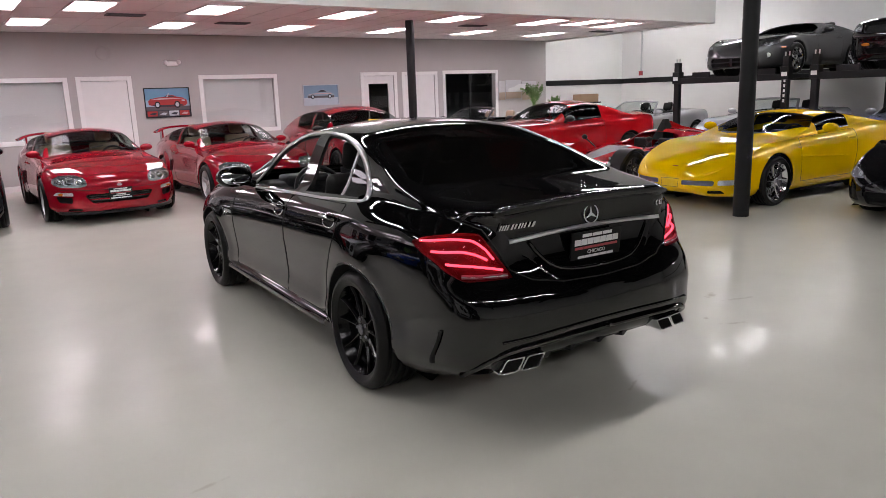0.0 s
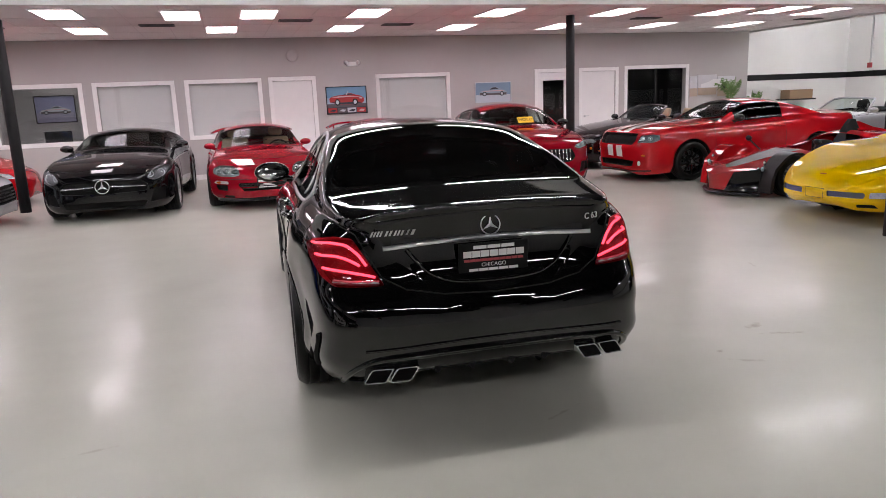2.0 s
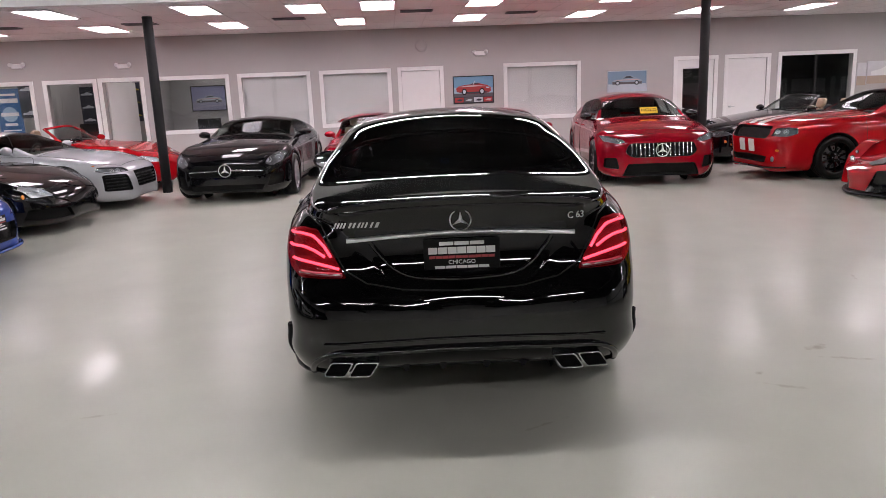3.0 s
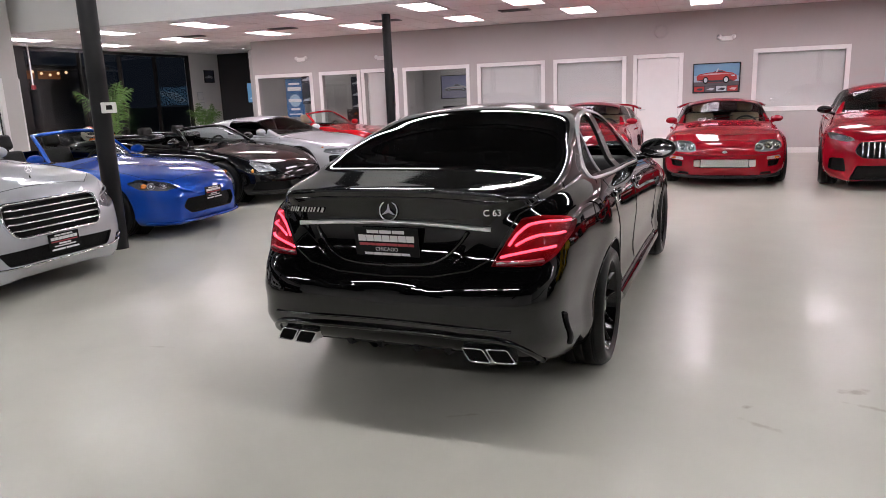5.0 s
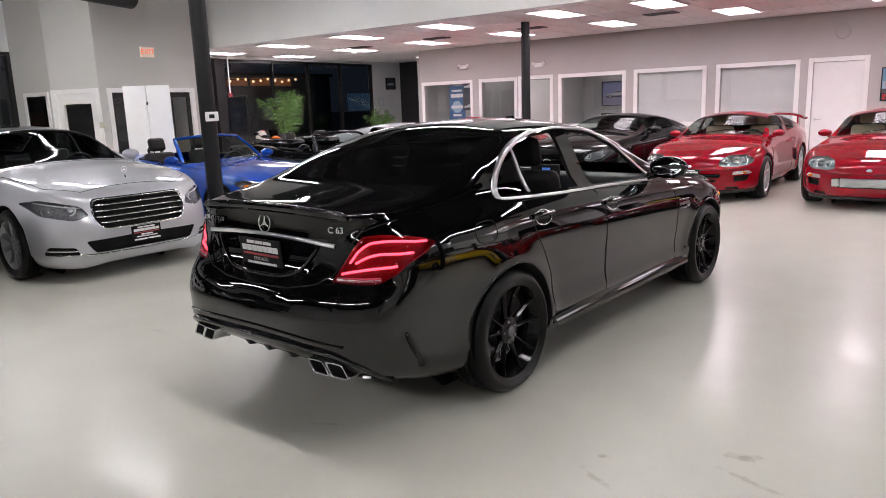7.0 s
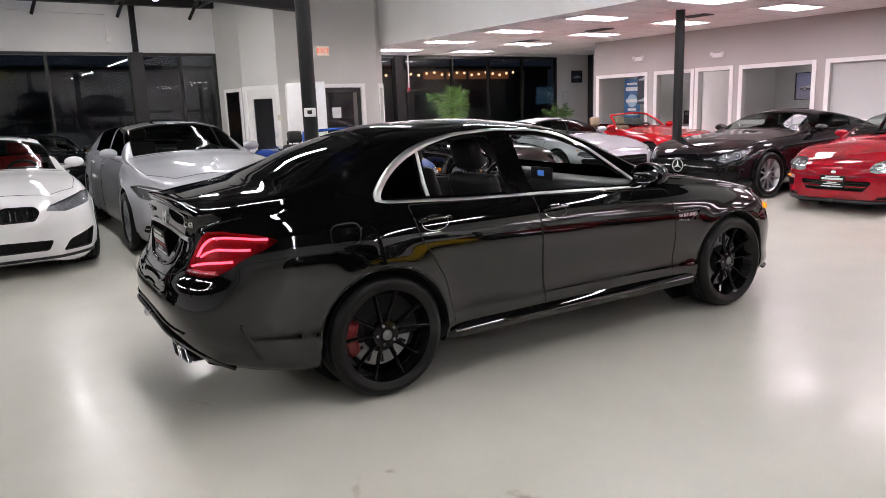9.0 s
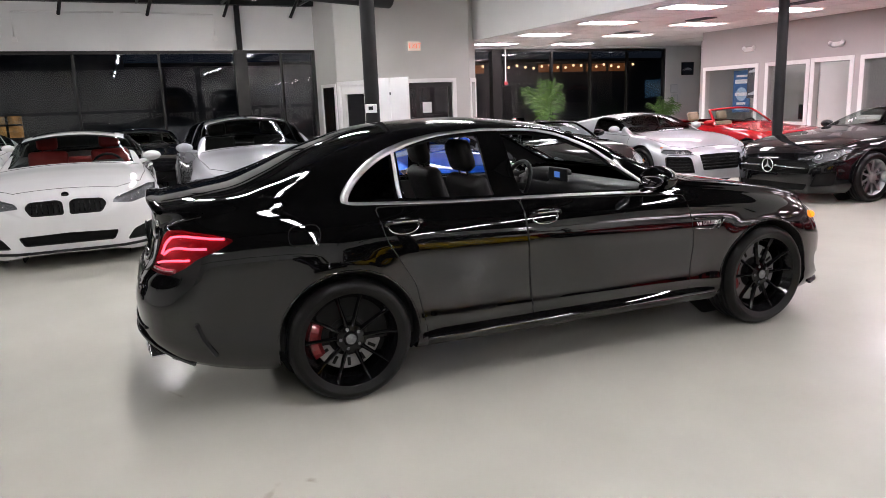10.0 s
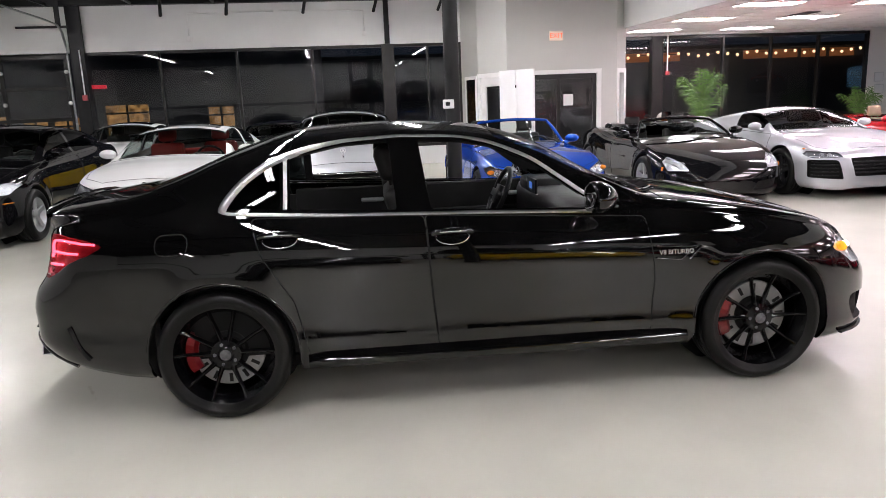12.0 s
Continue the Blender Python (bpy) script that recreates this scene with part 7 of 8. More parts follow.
# ---- lifts and the cars round them ----
def lift(x, y0, y1, L=4.6, z=1.77, marked=False):
    """A four-post parking lift; runways along x."""
    l = thing("car_lift", "black four-post parking lift holding a car", "car lift", pose(x, (y0 + y1) / 2, 0), group="parking lifts")
    h = (y1 - y0) / 2
    for px in (0, L):
        for s in (1, -1):
            post = part("post", boxes(((px - .06, s * h - .06, 0), (px + .06, s * h + .06, 2.12)), ((px - .14, s * h - .12, 0), (px + .14, s * h + .12, .015))), STEELBLACK, l)
            part("sleeve", boxes(((px - .09, s * h - .09, z - .12), (px + .09, s * h + .09, z + .14)), bevel=.008), STEELBLACK, post)
            part("rod_top", boxes(((px - .01, s * h - .05, 2.12), (px + .01, s * h - .03, 2.2)), ((px - .01, s * h + .03, 2.12), (px + .01, s * h + .05, 2.2))), SATIN, post)
            if px == 0 and s < 0 and marked:
                for k in range(5):
                    part("print_bar", boxes(((px - .064, s * h - .02, 1.2 + k * .1), (px - .061, s * h + .02, 1.26 + k * .1))), BAR_WHITE, post)
        part("cross_beam", boxes(((px - .06, -h + .06, z - .13), (px + .06, h - .06, z - .0)), bevel=.006), STEELBLACK, l)
    for s in (1, -1):
        part("runway", boxes(((.06, s * .78 - .24, z - .09), (L - .06, s * .78 + .24, z)), bevel=.006), STEELBLACK, l)
        part("wheel_stop", boxes(((.1, s * .78 - .22, z), (.16, s * .78 + .22, z + .12)), bevel=.01), STEELBLACK, l)
        part("label", boxes(((-.0935, s * h - .06, z - .05), (-.0905, s * h + .06, z + .03))), BAR_WHITE, l, "small white caution label")
    return l


lift(14.7, 8.55, 11.16, marked=True)
lift(14.7, 5.3, 7.95)

LONG_NOSE = spec(2.44, .98, 1.03, 1.92, .33, .42, .56, .72, (-.95, .93), (-1.5, 1.15), (-1.75, 1.165), (-2.2, 1.1), (-2.75, .97), .93, .84, .88, .95,
           split=[(-1.25, -2.05)], doors=[(-.9, -1.95)], rim=(5, False, CHROME, .06, ""), rr=.23, gs_mat=GLASS_DARK, lf=.7, nf=2.4, zmf=.4, group="cars on lifts",
           roof_glass=[(-1.55, -.3), (-1.55, .55), (-2.2, .55), (-2.2, -.3)])
LONG_NOSE["lamps"] = [("front", rpoly([(.58, .60), (.64, .68), (.8, .70), (.84, .64), (.72, .58)], .02, 2), .03, LAMP_DARK)]
LONG_NOSE["patches"] = [("side", [(-1.08, .9), (-1.5, 1.14), (-1.8, 1.16), (-2.25, 1.1), (-2.7, .98), (-2.7, .93)], CLOTH, "soft_top_side", "black fabric side of the soft top", 0),
                  ("top", rpoly([(-1.5, -.3), (-1.5, .62), (-2.3, .66), (-2.72, .66), (-2.72, -.3)], .03), CLOTH, "soft_top", "black fabric soft top", 0),
                  ("front", rpoly([(.03, .3), (.03, .375), (.52, .385), (.56, .32), (.5, .3)], .02), PLASTIC, "grille", "black upper grille half", .05),
                  ("front", rpoly([(.03, .2), (.03, .275), (.55, .28), (.5, .2)], .02), PLASTIC, "grille", "black lower grille half", .05)]


def long_nose_extra(car, sh, S):
    blob(car, sh, .72, .4, .06, .05, LAMP_BOWL, "fog_lamp", "round fog lamp")
    l = along(sh, "side", [(.42, .55), (.52, .55)], .002, .03)
    rods("side_marker", [l, mirrored(l)], .016, AMBER, car, "amber side marker", flat=.6)


make_car("sports_car", "graphite grey low sports car standing on a lift", "car", LONG_NOSE, (15.72, 9.85, 1.77), 180, GREY, LEATHER, long_nose_extra)
OLD = dict(MUSC, group="cars on lifts", rim=(5, False, CHROME, .06, ""))
make_car("classic_coupe", "black classic coupe standing on a lift", "car", OLD, (15.75, 6.6, 1.77), 180, BLACKC, LEATHER, lambda car, sh, S: blob(car, sh, .5, .46, .09, .03, AMBER, "indicator", "orange bumper lamp"))
make_car("open_sports_car", "silver grey open sports car parked under a lift", "car", ROD, (15.2, 9.9), 178, SILVER, LEATHER, open_extra(-.8, 1.24, SILVER, LEATHER))
SOFT = dict(LONG_NOSE, group="cars on show")
make_car("soft_top_car", "silver car with black soft top under a lift", "car", SOFT, (15.0, 6.65), 180, SILVER, LEATHER, long_nose_extra)
make_car("open_sports_car", "silver open sports car beside the white wall", "car", ROD, (14.6, 13.3), 181, SILVER, LEATHER, open_extra(-.8, 1.24, SILVER, LEATHER))

# red and black three-wheeler
TRI = spec(2.3, .1, .5, 1.9, .3, .32, .4, .48, (-.45, .58), (-.9, .64), (-1.3, .68), (-1.7, .86), (-2.1, .84), .72, .5, .6, .72, rim=(5, False, DARKRIM, .05, ""), rr=.2, open=True, lf=.2, nf=2.6, zmf=.28, handles=False, mirror=None)
TRI["wid"] = [(.1, .48), (-.6, .6), (-1.3, .7), (-2.2, .5), (-2.8, .36)]
TRI["W"] = 1.5
TRI["wheel_y"], TRI["wheel_yr"], TRI["arch"], TRI["flare"] = .71, .12, .33, 0
TRI["cockpit"] = rpoly([(-.62, -.3), (-.62, .48), (-1.55, .48), (-1.55, -.3)], .1, 3)
TRI["belt_mid"], TRI["arches"] = None, ()


def tri_nose(y, u, lift=0.0):
    """The nose's upper skin: u runs from the front edge (0) back to the scuttle (1)."""
    k = min(abs(y) / .62, 1)
    xf, zf, zb = .77 - .36 * k ** 1.7, .32 + .1 * k ** 1.5, .635 - .07 * k ** 2
    return (xf + (-.58 - xf) * u, y, zf + (zb - zf) * u ** .8 + lift)


def sheet(rows):
    """Vertices and faces of a grid of equal rows."""
    n = len(rows[0])
    return [p for r in rows for p in r], [(a * n + b, a * n + b + 1, a * n + n + b + 1, a * n + n + b) for a in range(len(rows) - 1) for b in range(n - 1)]


def between(p, q, n=5, bow=0.0):
    p, q = Vector(p), Vector(q)
    return [p.lerp(q, k / n) - Vector((bow * math.sin(math.pi * k / n), 0, 0)) for k in range(n + 1)]


def tri_extra(car, sh, S):
    v, f = sheet([[tri_nose(.62 - 1.24 * k / 24, u / 14) for k in range(25)] for u in range(15)])
    part("nose_skin", mesh_of("nose_skin", v, f, REDB), None, car, "glossy red wedge nose")
    v, f = sheet([[tri_nose((.13 + .15 * w) * (1 - k / 4), .18 + .04 * abs(1 - k / 4) + .76 * w, .006) for k in range(9)] for w in [a / 12 for a in range(13)]])
    part("bonnet_inlay", mesh_of("bonnet_inlay", v, f, PLASTIC), None, car, "matt black bonnet inlay")
    v, f = sheet(list(zip(*[between(tri_nose(.33 - .66 * k / 10, 0), (.715 - .03 * abs(1 - k / 5) ** 2, .18 - .36 * k / 10, .085), 5) for k in range(11)])))
    part("nose_panel", mesh_of("nose_panel", v, f, REDB), None, car, "upright red centre panel of the nose")
    for s in (1, -1):
        low = lambda k: (.685 - .255 * k ** 1.3, s * (.18 + .44 * k), .08)
        v, f = sheet(list(zip(*[between(tri_nose(s * (.33 + .29 * k / 8), 0), low(k / 8), 5, .03) for k in range(9)])))
        part("nose_side_panel", mesh_of("nose_side_panel", v, f, GLOSSBLACK), None, car, "black recessed panel beside the nose")
        v, f = sheet([between(tri_nose(s * .62, u / 8), (.43 - .12 * u, s * .62, .08)) for u in range(9)])
        part("nose_flank", mesh_of("nose_flank", v, f, PLASTIC), None, car)
        # deep mudguard: an upright front blade running into a hoop over the wheel
        arc = [(.335 * math.cos(math.radians(a)), .305 + .335 * math.sin(math.radians(a))) for a in range(155, 30, -9)] + [(.36, .42), (.41, .26), (.435, .08)]
        if s < 0:
            arc = [(a - .05, b + .04 * (b > .3)) for a, b in arc]
        inner = [(a * .9 - .005, b - .03 * (b > .3)) for a, b in arc]
        loop = arc + inner[::-1]
        m = len(loop)
        V = [(a, s * y, b) for y in (.56, .85) for a, b in loop]
        h = len(arc)
        Fc = [(a, (a + 1) % m, m + (a + 1) % m, m + a) for a in range(m)] + [(o + a, o + a + 1, o + m - 2 - a, o + m - 1 - a) for o in (0, m) for a in range(h - 1)] + [tuple(range(h))[::s]]
        o = part("wheel_fender", mesh_of("wheel_fender", V, Fc, PLASTIC if s > 0 else REDB), None, car, "deep black mudguard over the front wheel" if s > 0 else "deep red mudguard over the front wheel")
        o.data.set_sharp_from_angle(angle=math.radians(50))
        for dx, dz in ((.1, .3), (-.12, .32), (0, .22)):
            rods("suspension_arm", [[(dx, s * .4, dz), (0, s * .66, .3)]], .014, STEELBLACK, car)
        for x, y, z, r in ((.41, .565, .395, .03), (.385, .625, .41, .03), (.34, .6, .5, .02)):
            if s < 0:
                z += .03
            lamp = ball(car, "spot_lamp", (x, s * y, z), r, LAMP_BOWL, "round clear lamp")
            ring = [(x - .004, s * y + r * 1.08 * math.cos(a), z + r * 1.08 * math.sin(a)) for a in [2 * math.pi * k / 16 for k in range(16)]]
            rods("bezel", [ring], .008, PLASTIC, lamp, closed=True)
        rods("mirror_stalk", [[(-.5, s * .55, .58), (-.42, s * .72, .74)]], .012, PLASTIC, car)
        ball(car, "mirror_head", (-.42, s * .74, .76), 1, PLASTIC, "", (.03, .07, .045))
        part("seat_back", boxes(((-1.5, s * .28 - .19, .3), (-1.4, s * .28 + .19, .7)), bevel=.04), LEATHER, car, sharp=60)
        rods("side_pod", [[(-.62, s * .58, .4), (-1.3, s * .64, .44), (-1.9, s * .55, .56)]], .16, REDB, car, n=12, flat=1.2)
    lip = [(.755 - .32 * (abs(y) / .64) ** 1.6, y, .045) for y in [.64 - 1.28 * k / 20 for k in range(21)]]
    rods("splitter", [lip], .034, PLASTIC, car, "black splitter under the nose", flat=.6)
    for name, fin, wide, slim, mat_, lab in (("head_fairing", [(-1.5, .66), (-1.62, .95), (-1.68, 1.02), (-1.76, 1.02), (-1.86, .7)], .13, .035, LINER, "black head fairing"),
                                             ("tail_cowl", [(-1.8, .68), (-1.77, .9), (-1.82, .98), (-2.1, .88), (-2.65, .76), (-2.65, .6)], .2, .06, REDB, "red tail cowl sweeping up to the fairing")):
        m = len(fin)
        V = [(a, k * (wide if b < .85 else slim), b) for k in (-1, 1) for a, b in fin]
        part(name, mesh_of(name, V, [tuple(range(m))[::-1], tuple(range(m, 2 * m))] + [(k, (k + 1) % m, m + (k + 1) % m, m + k) for k in range(m)], mat_, smooth=False), None, car, lab)


make_car("three_wheeler", "red and black open three-wheeled sports car", "car", TRI, (9.6, 8.95), 178, REDB, LEATHER, tri_extra)

# second row on the west side, mostly hidden
make_car("coupe", "white coupe parked by the storefront glass", "car", COU, (-7.0, .15), -2, WHITE, LEATHER, None)
make_car("sports_car", "black and yellow coupe parked behind the silver saloon", "car", dict(GT, door_mat=YELLOW), (-6.6, 3.3), 0, BLACKC, LEATHER, None)
make_car("executive_saloon", "dark grey saloon parked by the storefront glass", "car", SAL, (-6.9, -2.6), 0, GREY, LEATHER, None)


# ---- things on the walls and floor ----
def flat_poly(pts, y):
    return [(a, y, b) for a, b in pts]


def ellipse(cx, cz, rx, rz, n=16):
    return [(cx + rx * math.cos(2 * math.pi * k / n), cz + rz * math.sin(2 * math.pi * k / n)) for k in range(n)]


def plain(name, c, rough=.35):
    return shade(name, c, rough, var=.06, scale=9)


CARSHAPE = [(-.48, .05), (-.49, .14), (-.44, .2), (-.3, .235), (-.18, .25), (-.05, .36), (.1, .375), (.24, .3), (.36, .25), (.46, .2), (.485, .12), (.47, .05)]


def picture(label, m, w, h, sky, ground, body, glass, k=.8, rim=None):
    """A framed flat print of a car; faces -y of its own frame."""
    p = thing("framed_picture", label, "picture", m, group="pictures")
    part("frame", boxes(((-w / 2, -.03, -h / 2), (-w / 2 + .018, 0, h / 2)), ((w / 2 - .018, -.03, -h / 2), (w / 2, 0, h / 2)), ((-w / 2 + .018, -.03, h / 2 - .018), (w / 2 - .018, 0, h / 2)), ((-w / 2 + .018, -.03, -h / 2), (w / 2 - .018, 0, -h / 2 + .018)), bevel=.003), rim or STEELBLACK, p)
    g = -h * .12
    part("print_sky", mesh_of("print_sky", flat_poly([(-w / 2 + .018, g), (w / 2 - .018, g), (w / 2 - .018, h / 2 - .018), (-w / 2 + .018, h / 2 - .018)], -.006), [(0, 1, 2, 3)], sky), None, p)
    part("print_ground", mesh_of("print_ground", flat_poly([(-w / 2 + .018, -h / 2 + .018), (w / 2 - .018, -h / 2 + .018), (w / 2 - .018, g), (-w / 2 + .018, g)], -.006), [(0, 1, 2, 3)], ground), None, p)
    if not k:
        return p
    s = w * k
    o = -h * .2
    part("print_car", mesh_of("print_car", flat_poly([(a * s, b * s * .8 + o) for a, b in CARSHAPE], -.009), [tuple(range(len(CARSHAPE)))], body), None, p)
    part("print_glass", mesh_of("print_glass", flat_poly([(a * s, b * s * .8 + o) for a, b in ((-.13, .265), (-.03, .345), (.09, .355), (.2, .285))], -.011), [(0, 1, 2, 3)], glass), None, p)
    part("print_shade", mesh_of("print_shade", flat_poly([(a * s, b * s * .8 + o) for a, b in ((-.46, .05), (-.465, .15), (-.1, .13), (.465, .14), (.46, .05))], -.010), [tuple(range(5))], TARMAC), None, p)
    part("print_shine", mesh_of("print_shine", flat_poly([(a * s, b * s * .8 + o) for a, b in ((-.44, .19), (-.2, .225), (.3, .235), (.42, .19), (.1, .2))], -.010), [tuple(range(5))], SHINE), None, p)
    for cx in (-.3, .3):
        part("print_rim", mesh_of("print_rim", flat_poly([(a * s, b * s * .8 + o) for a, b in ellipse(cx, .1, .042, .055)], -.013), [tuple(range(16))], PALE), None, p)
        part("print_wheel", mesh_of("print_wheel", flat_poly([(a * s, b * s * .8 + o) for a, b in ellipse(cx, .1, .07, .09)], -.012), [tuple(range(16))], PLASTIC), None, p)
    return p


SKY, SEA, TARMAC, RUST = plain("print_sky_blue", (.16, .33, .5)), plain("print_dusk_blue", (.2, .3, .42)), plain("print_tarmac", (.1, .09, .1)), plain("print_red", (.4, .03, .03))
PALE, NIGHT, VIOLET, SANDY = plain("print_silver", (.5, .55, .6)), plain("print_night", (.03, .035, .05)), plain("print_violet", (.25, .27, .45)), plain("print_sand", (.45, .36, .28))
SHINE = plain("print_shine", (.6, .4, .4))
picA = picture("framed print of a red open car under blue sky", pose(4.725, YB - .003, 1.645), .97, .64, SKY, TARMAC, RUST, NIGHT, .0)
ROADSTER = [(-.40, -.04), (-.41, .04), (-.36, .085), (-.2, .115), (-.07, .125), (-.01, .155), (.12, .16), (.2, .125), (.33, .1), (.41, .05), (.42, -.03), (.37, -.075), (.1, -.1), (-.2, -.095)]


def print_shape(p, name, pts, y, mat_):
    part(name, mesh_of(name, flat_poly(pts, y), [tuple(range(len(pts)))], mat_), None, p)


print_shape(picA, "print_haze", [(-.467, -.08), (.467, -.08), (.467, .04), (-.467, .06)], -.0075, plain("print_haze", (.34, .46, .56)))
print_shape(picA, "print_car", ROADSTER, -.009, RUST)
print_shape(picA, "print_cabin", [(-.09, .118), (-.01, .148), (.1, .15), (.17, .12)], -.011, NIGHT)
print_shape(picA, "print_screen", [(-.02, .12), (.03, .2), (.045, .2), (.01, .12)], -.012, PALE)
print_shape(picA, "print_shine", [(-.36, .07), (-.15, .1), (.1, .1), (.36, .07), (.1, .075), (-.2, .065)], -.0115, SHINE)
print_shape(picA, "print_sill", [(-.39, -.03), (-.2, -.09), (.1, -.095), (.36, -.07), (.3, -.045), (-.1, -.05)], -.0105, NIGHT)
print_shape(picA, "print_lamp", [(.31, .06), (.38, .05), (.37, .025), (.3, .035)], -.0116, PALE)
for cx, rx in ((-.22, .06), (.2, .066)):
    print_shape(picA, "print_wheel", ellipse(cx, -.045, rx, .075), -.012, PLASTIC)
    print_shape(picA, "print_rim", ellipse(cx, -.045, rx * .62, .048), -.013, PALE)
print_shape(picA, "print_strip", [(-.467, -.3), (.467, -.3), (.467, -.16), (-.467, -.16)], -.0125, NIGHT)
for i in range(4):
    x = -.45 + i * .228
    print_shape(picA, "print_inset", [(x, -.285), (x + .21, -.285), (x + .21, -.175), (x, -.175)], -.014, (RUST, TARMAC, PALE, RUST)[i])
    print_shape(picA, "print_inset_mark", [(x + .03, -.25), (x + .1, -.21), (x + .19, -.22), (x + .15, -.265)], -.0155, (NIGHT, PALE, NIGHT, SHINE)[i])
picture("unframed print of a silver coupe in a blue hall", pose(8.44, YB - .003, 1.7), .97, .5, SEA, PALE, plain("print_steel", (.28, .36, .44)), NIGHT, .8, PALE)
picture("framed print of a pale muscle car at dusk", pose(-1.8, 18.597, 1.7), .86, .62, VIOLET, plain("print_field", (.3, .3, .42)), PALE, NIGHT, .78)
picture("small dark print of a white off-road car", pose(XL + .003, 20.1, 2.37, 0, 0, 90), .5, .4, NIGHT, NIGHT, PALE, NIGHT, .8)
wa = thing("wall_art", "frameless panels printed with a white sports car", "picture", pose(15.05, YB - .003, 1.66), group="pictures")
for x0, x1, dz in ((-.86, -.62, 0), (-.6, .02, .03), (.04, .62, -.02)):
    part("panel", boxes(((x0, -.03, -.28 + dz), (x1, 0, .26 + dz)), bevel=.004), plain("print_mist", (.6, .6, .62)), wa)
    part("print_ground", mesh_of("print_ground", flat_poly([(x0, -.28 + dz), (x1, -.28 + dz), (x1, -.06), (x0, -.06)], -.032), [(0, 1, 2, 3)], SANDY), None, wa)
part("print_car", mesh_of("print_car", flat_poly([(-.5, -.05), (-.5, .04), (-.25, .1), (-.1, .17), (.2, .17), (.5, .05), (.5, -.05)], -.034), [tuple(range(7))], BAR_WHITE), None, wa)
part("print_wheel", mesh_of("print_wheel", flat_poly(ellipse(.26, -.02, .1, .11), -.036), [tuple(range(16))], PLASTIC), None, wa)


def tall_poster(label, x, y, z, w, h, cars, ground):
    p = thing("poster", label, "poster", pose(x, y, z), group="pictures")
    part("sheet", boxes(((-w / 2, -.012, -h / 2), (w / 2, 0, h / 2)), bevel=.002), ground, p)
    for i, c in enumerate(cars):
        zc = h / 2 - h * (i + .5) / len(cars)
        part("print_car", mesh_of("print_car", flat_poly([(a * w * .85, b * w * .7 - w * .18 + zc) for a, b in CARSHAPE], -.014), [tuple(range(len(CARSHAPE)))], c), None, p)
    return p


tall_poster("tall dark poster of three white cars", -4.76, 18.597, 1.62, .34, .95, (PALE, PALE, PALE), NIGHT)
tall_poster("tall dark poster with yellow cars", -3.56, 18.597, 1.68, .2, .95, (plain("print_yellow", (.4, .32, .05)), plain("print_olive", (.2, .18, .05)), plain("print_yellow", (.4, .32, .05))), NIGHT)
tall_poster("tall dark poster with a pale car", -5.47, 17.125, 1.8, .4, .8, (PALE, NIGHT, PALE), NIGHT)

ban = thing("banner", "blue upright banner with white printing", "banner", pose(-6.02, 17.32, 0))
part("sheet", boxes(((-.27, -.006, 1.05), (.27, .006, 2.08)), bevel=.002), plain("banner_blue", (.03, .12, .3)), ban)
for z0, z1, w in ((1.92, 1.97, .17), (1.76, 1.86, .21), (1.24, 1.3, .14), (1.12, 1.15, .2)):
    part("print_bar", boxes(((-w, -.01, z0), (w, -.0065, z1))), BAR_WHITE, ban)
part("print_disc", mesh_of("print_disc", flat_poly(ellipse(0, 1.5, .17, .17, 28), -.009), [tuple(range(28))], plain("banner_pale", (.35, .5, .65))), None, ban)
part("print_bar", boxes(((-.2, -.013, 1.46), (.2, -.0105, 1.54))), BAR_WHITE, ban)
bm = bmesh.new()
cyl(bm, (0, .03, 0), (0, .03, 2.1), .012, n=8)
part("pole", bm, SATIN, ban)
part("foot", boxes(((-.28, -.1, 0), (.28, .14, .03)), bevel=.006), PLASTIC, ban)


def desk(x, y, w):
    d = thing("desk", "dark office desk behind the window", "desk", pose(x, y, 0), group="office desks")
    part("desktop", boxes(((-w / 2, -.35, .72), (w / 2, .35, .75)), bevel=.004), plain("desk_wood", (.09, .06, .045)), d)
    for s in (1, -1):
        part("side_panel", boxes(((s * w / 2 - .03 * s, -.33, 0), (s * w / 2 - .05 * s, .33, .72))), plain("desk_wood", (.09, .06, .045)), d)
    mo = thing("monitor", "black computer monitor on the desk", "monitor", pose(x + .1, y, .75), group="monitors")
    part("screen", boxes(((-.28, -.012, .12), (.28, .012, .46)), bevel=.005), PLASTIC, mo)
    part("stand", boxes(((-.03, -.02, 0), (.03, .03, .14)), ((-.11, -.09, 0), (.11, .09, .012))), PLASTIC, mo)


desk(-4.5, 17.75, 1.0)
desk(-1.8, 18.0, 1.4)
# panels added to lift the office interiors to a mid grey
dim = troffer(-5.6, 17.85, 2.698, DIFFUSER_DIM, "added office ceiling panel, dimly lit")
for x in (-3.35, -1.6):
    copy_thing(dim, pose(x, 17.85, 2.698))


def emergency_light(x, z):
    e = thing("emergency_light", "white twin-head emergency light on the wall", "emergency light", pose(x, YB - .001, z), group="emergency lights")
    part("case", boxes(((-.13, -.07, -.05), (.13, 0, .05)), bevel=.015), TRIM, e)
    for s in (1, -1):
        ball(e, "lamp_head", (s * .14, -.06, .03), .05, TRIM, "", (1, .8, 1))


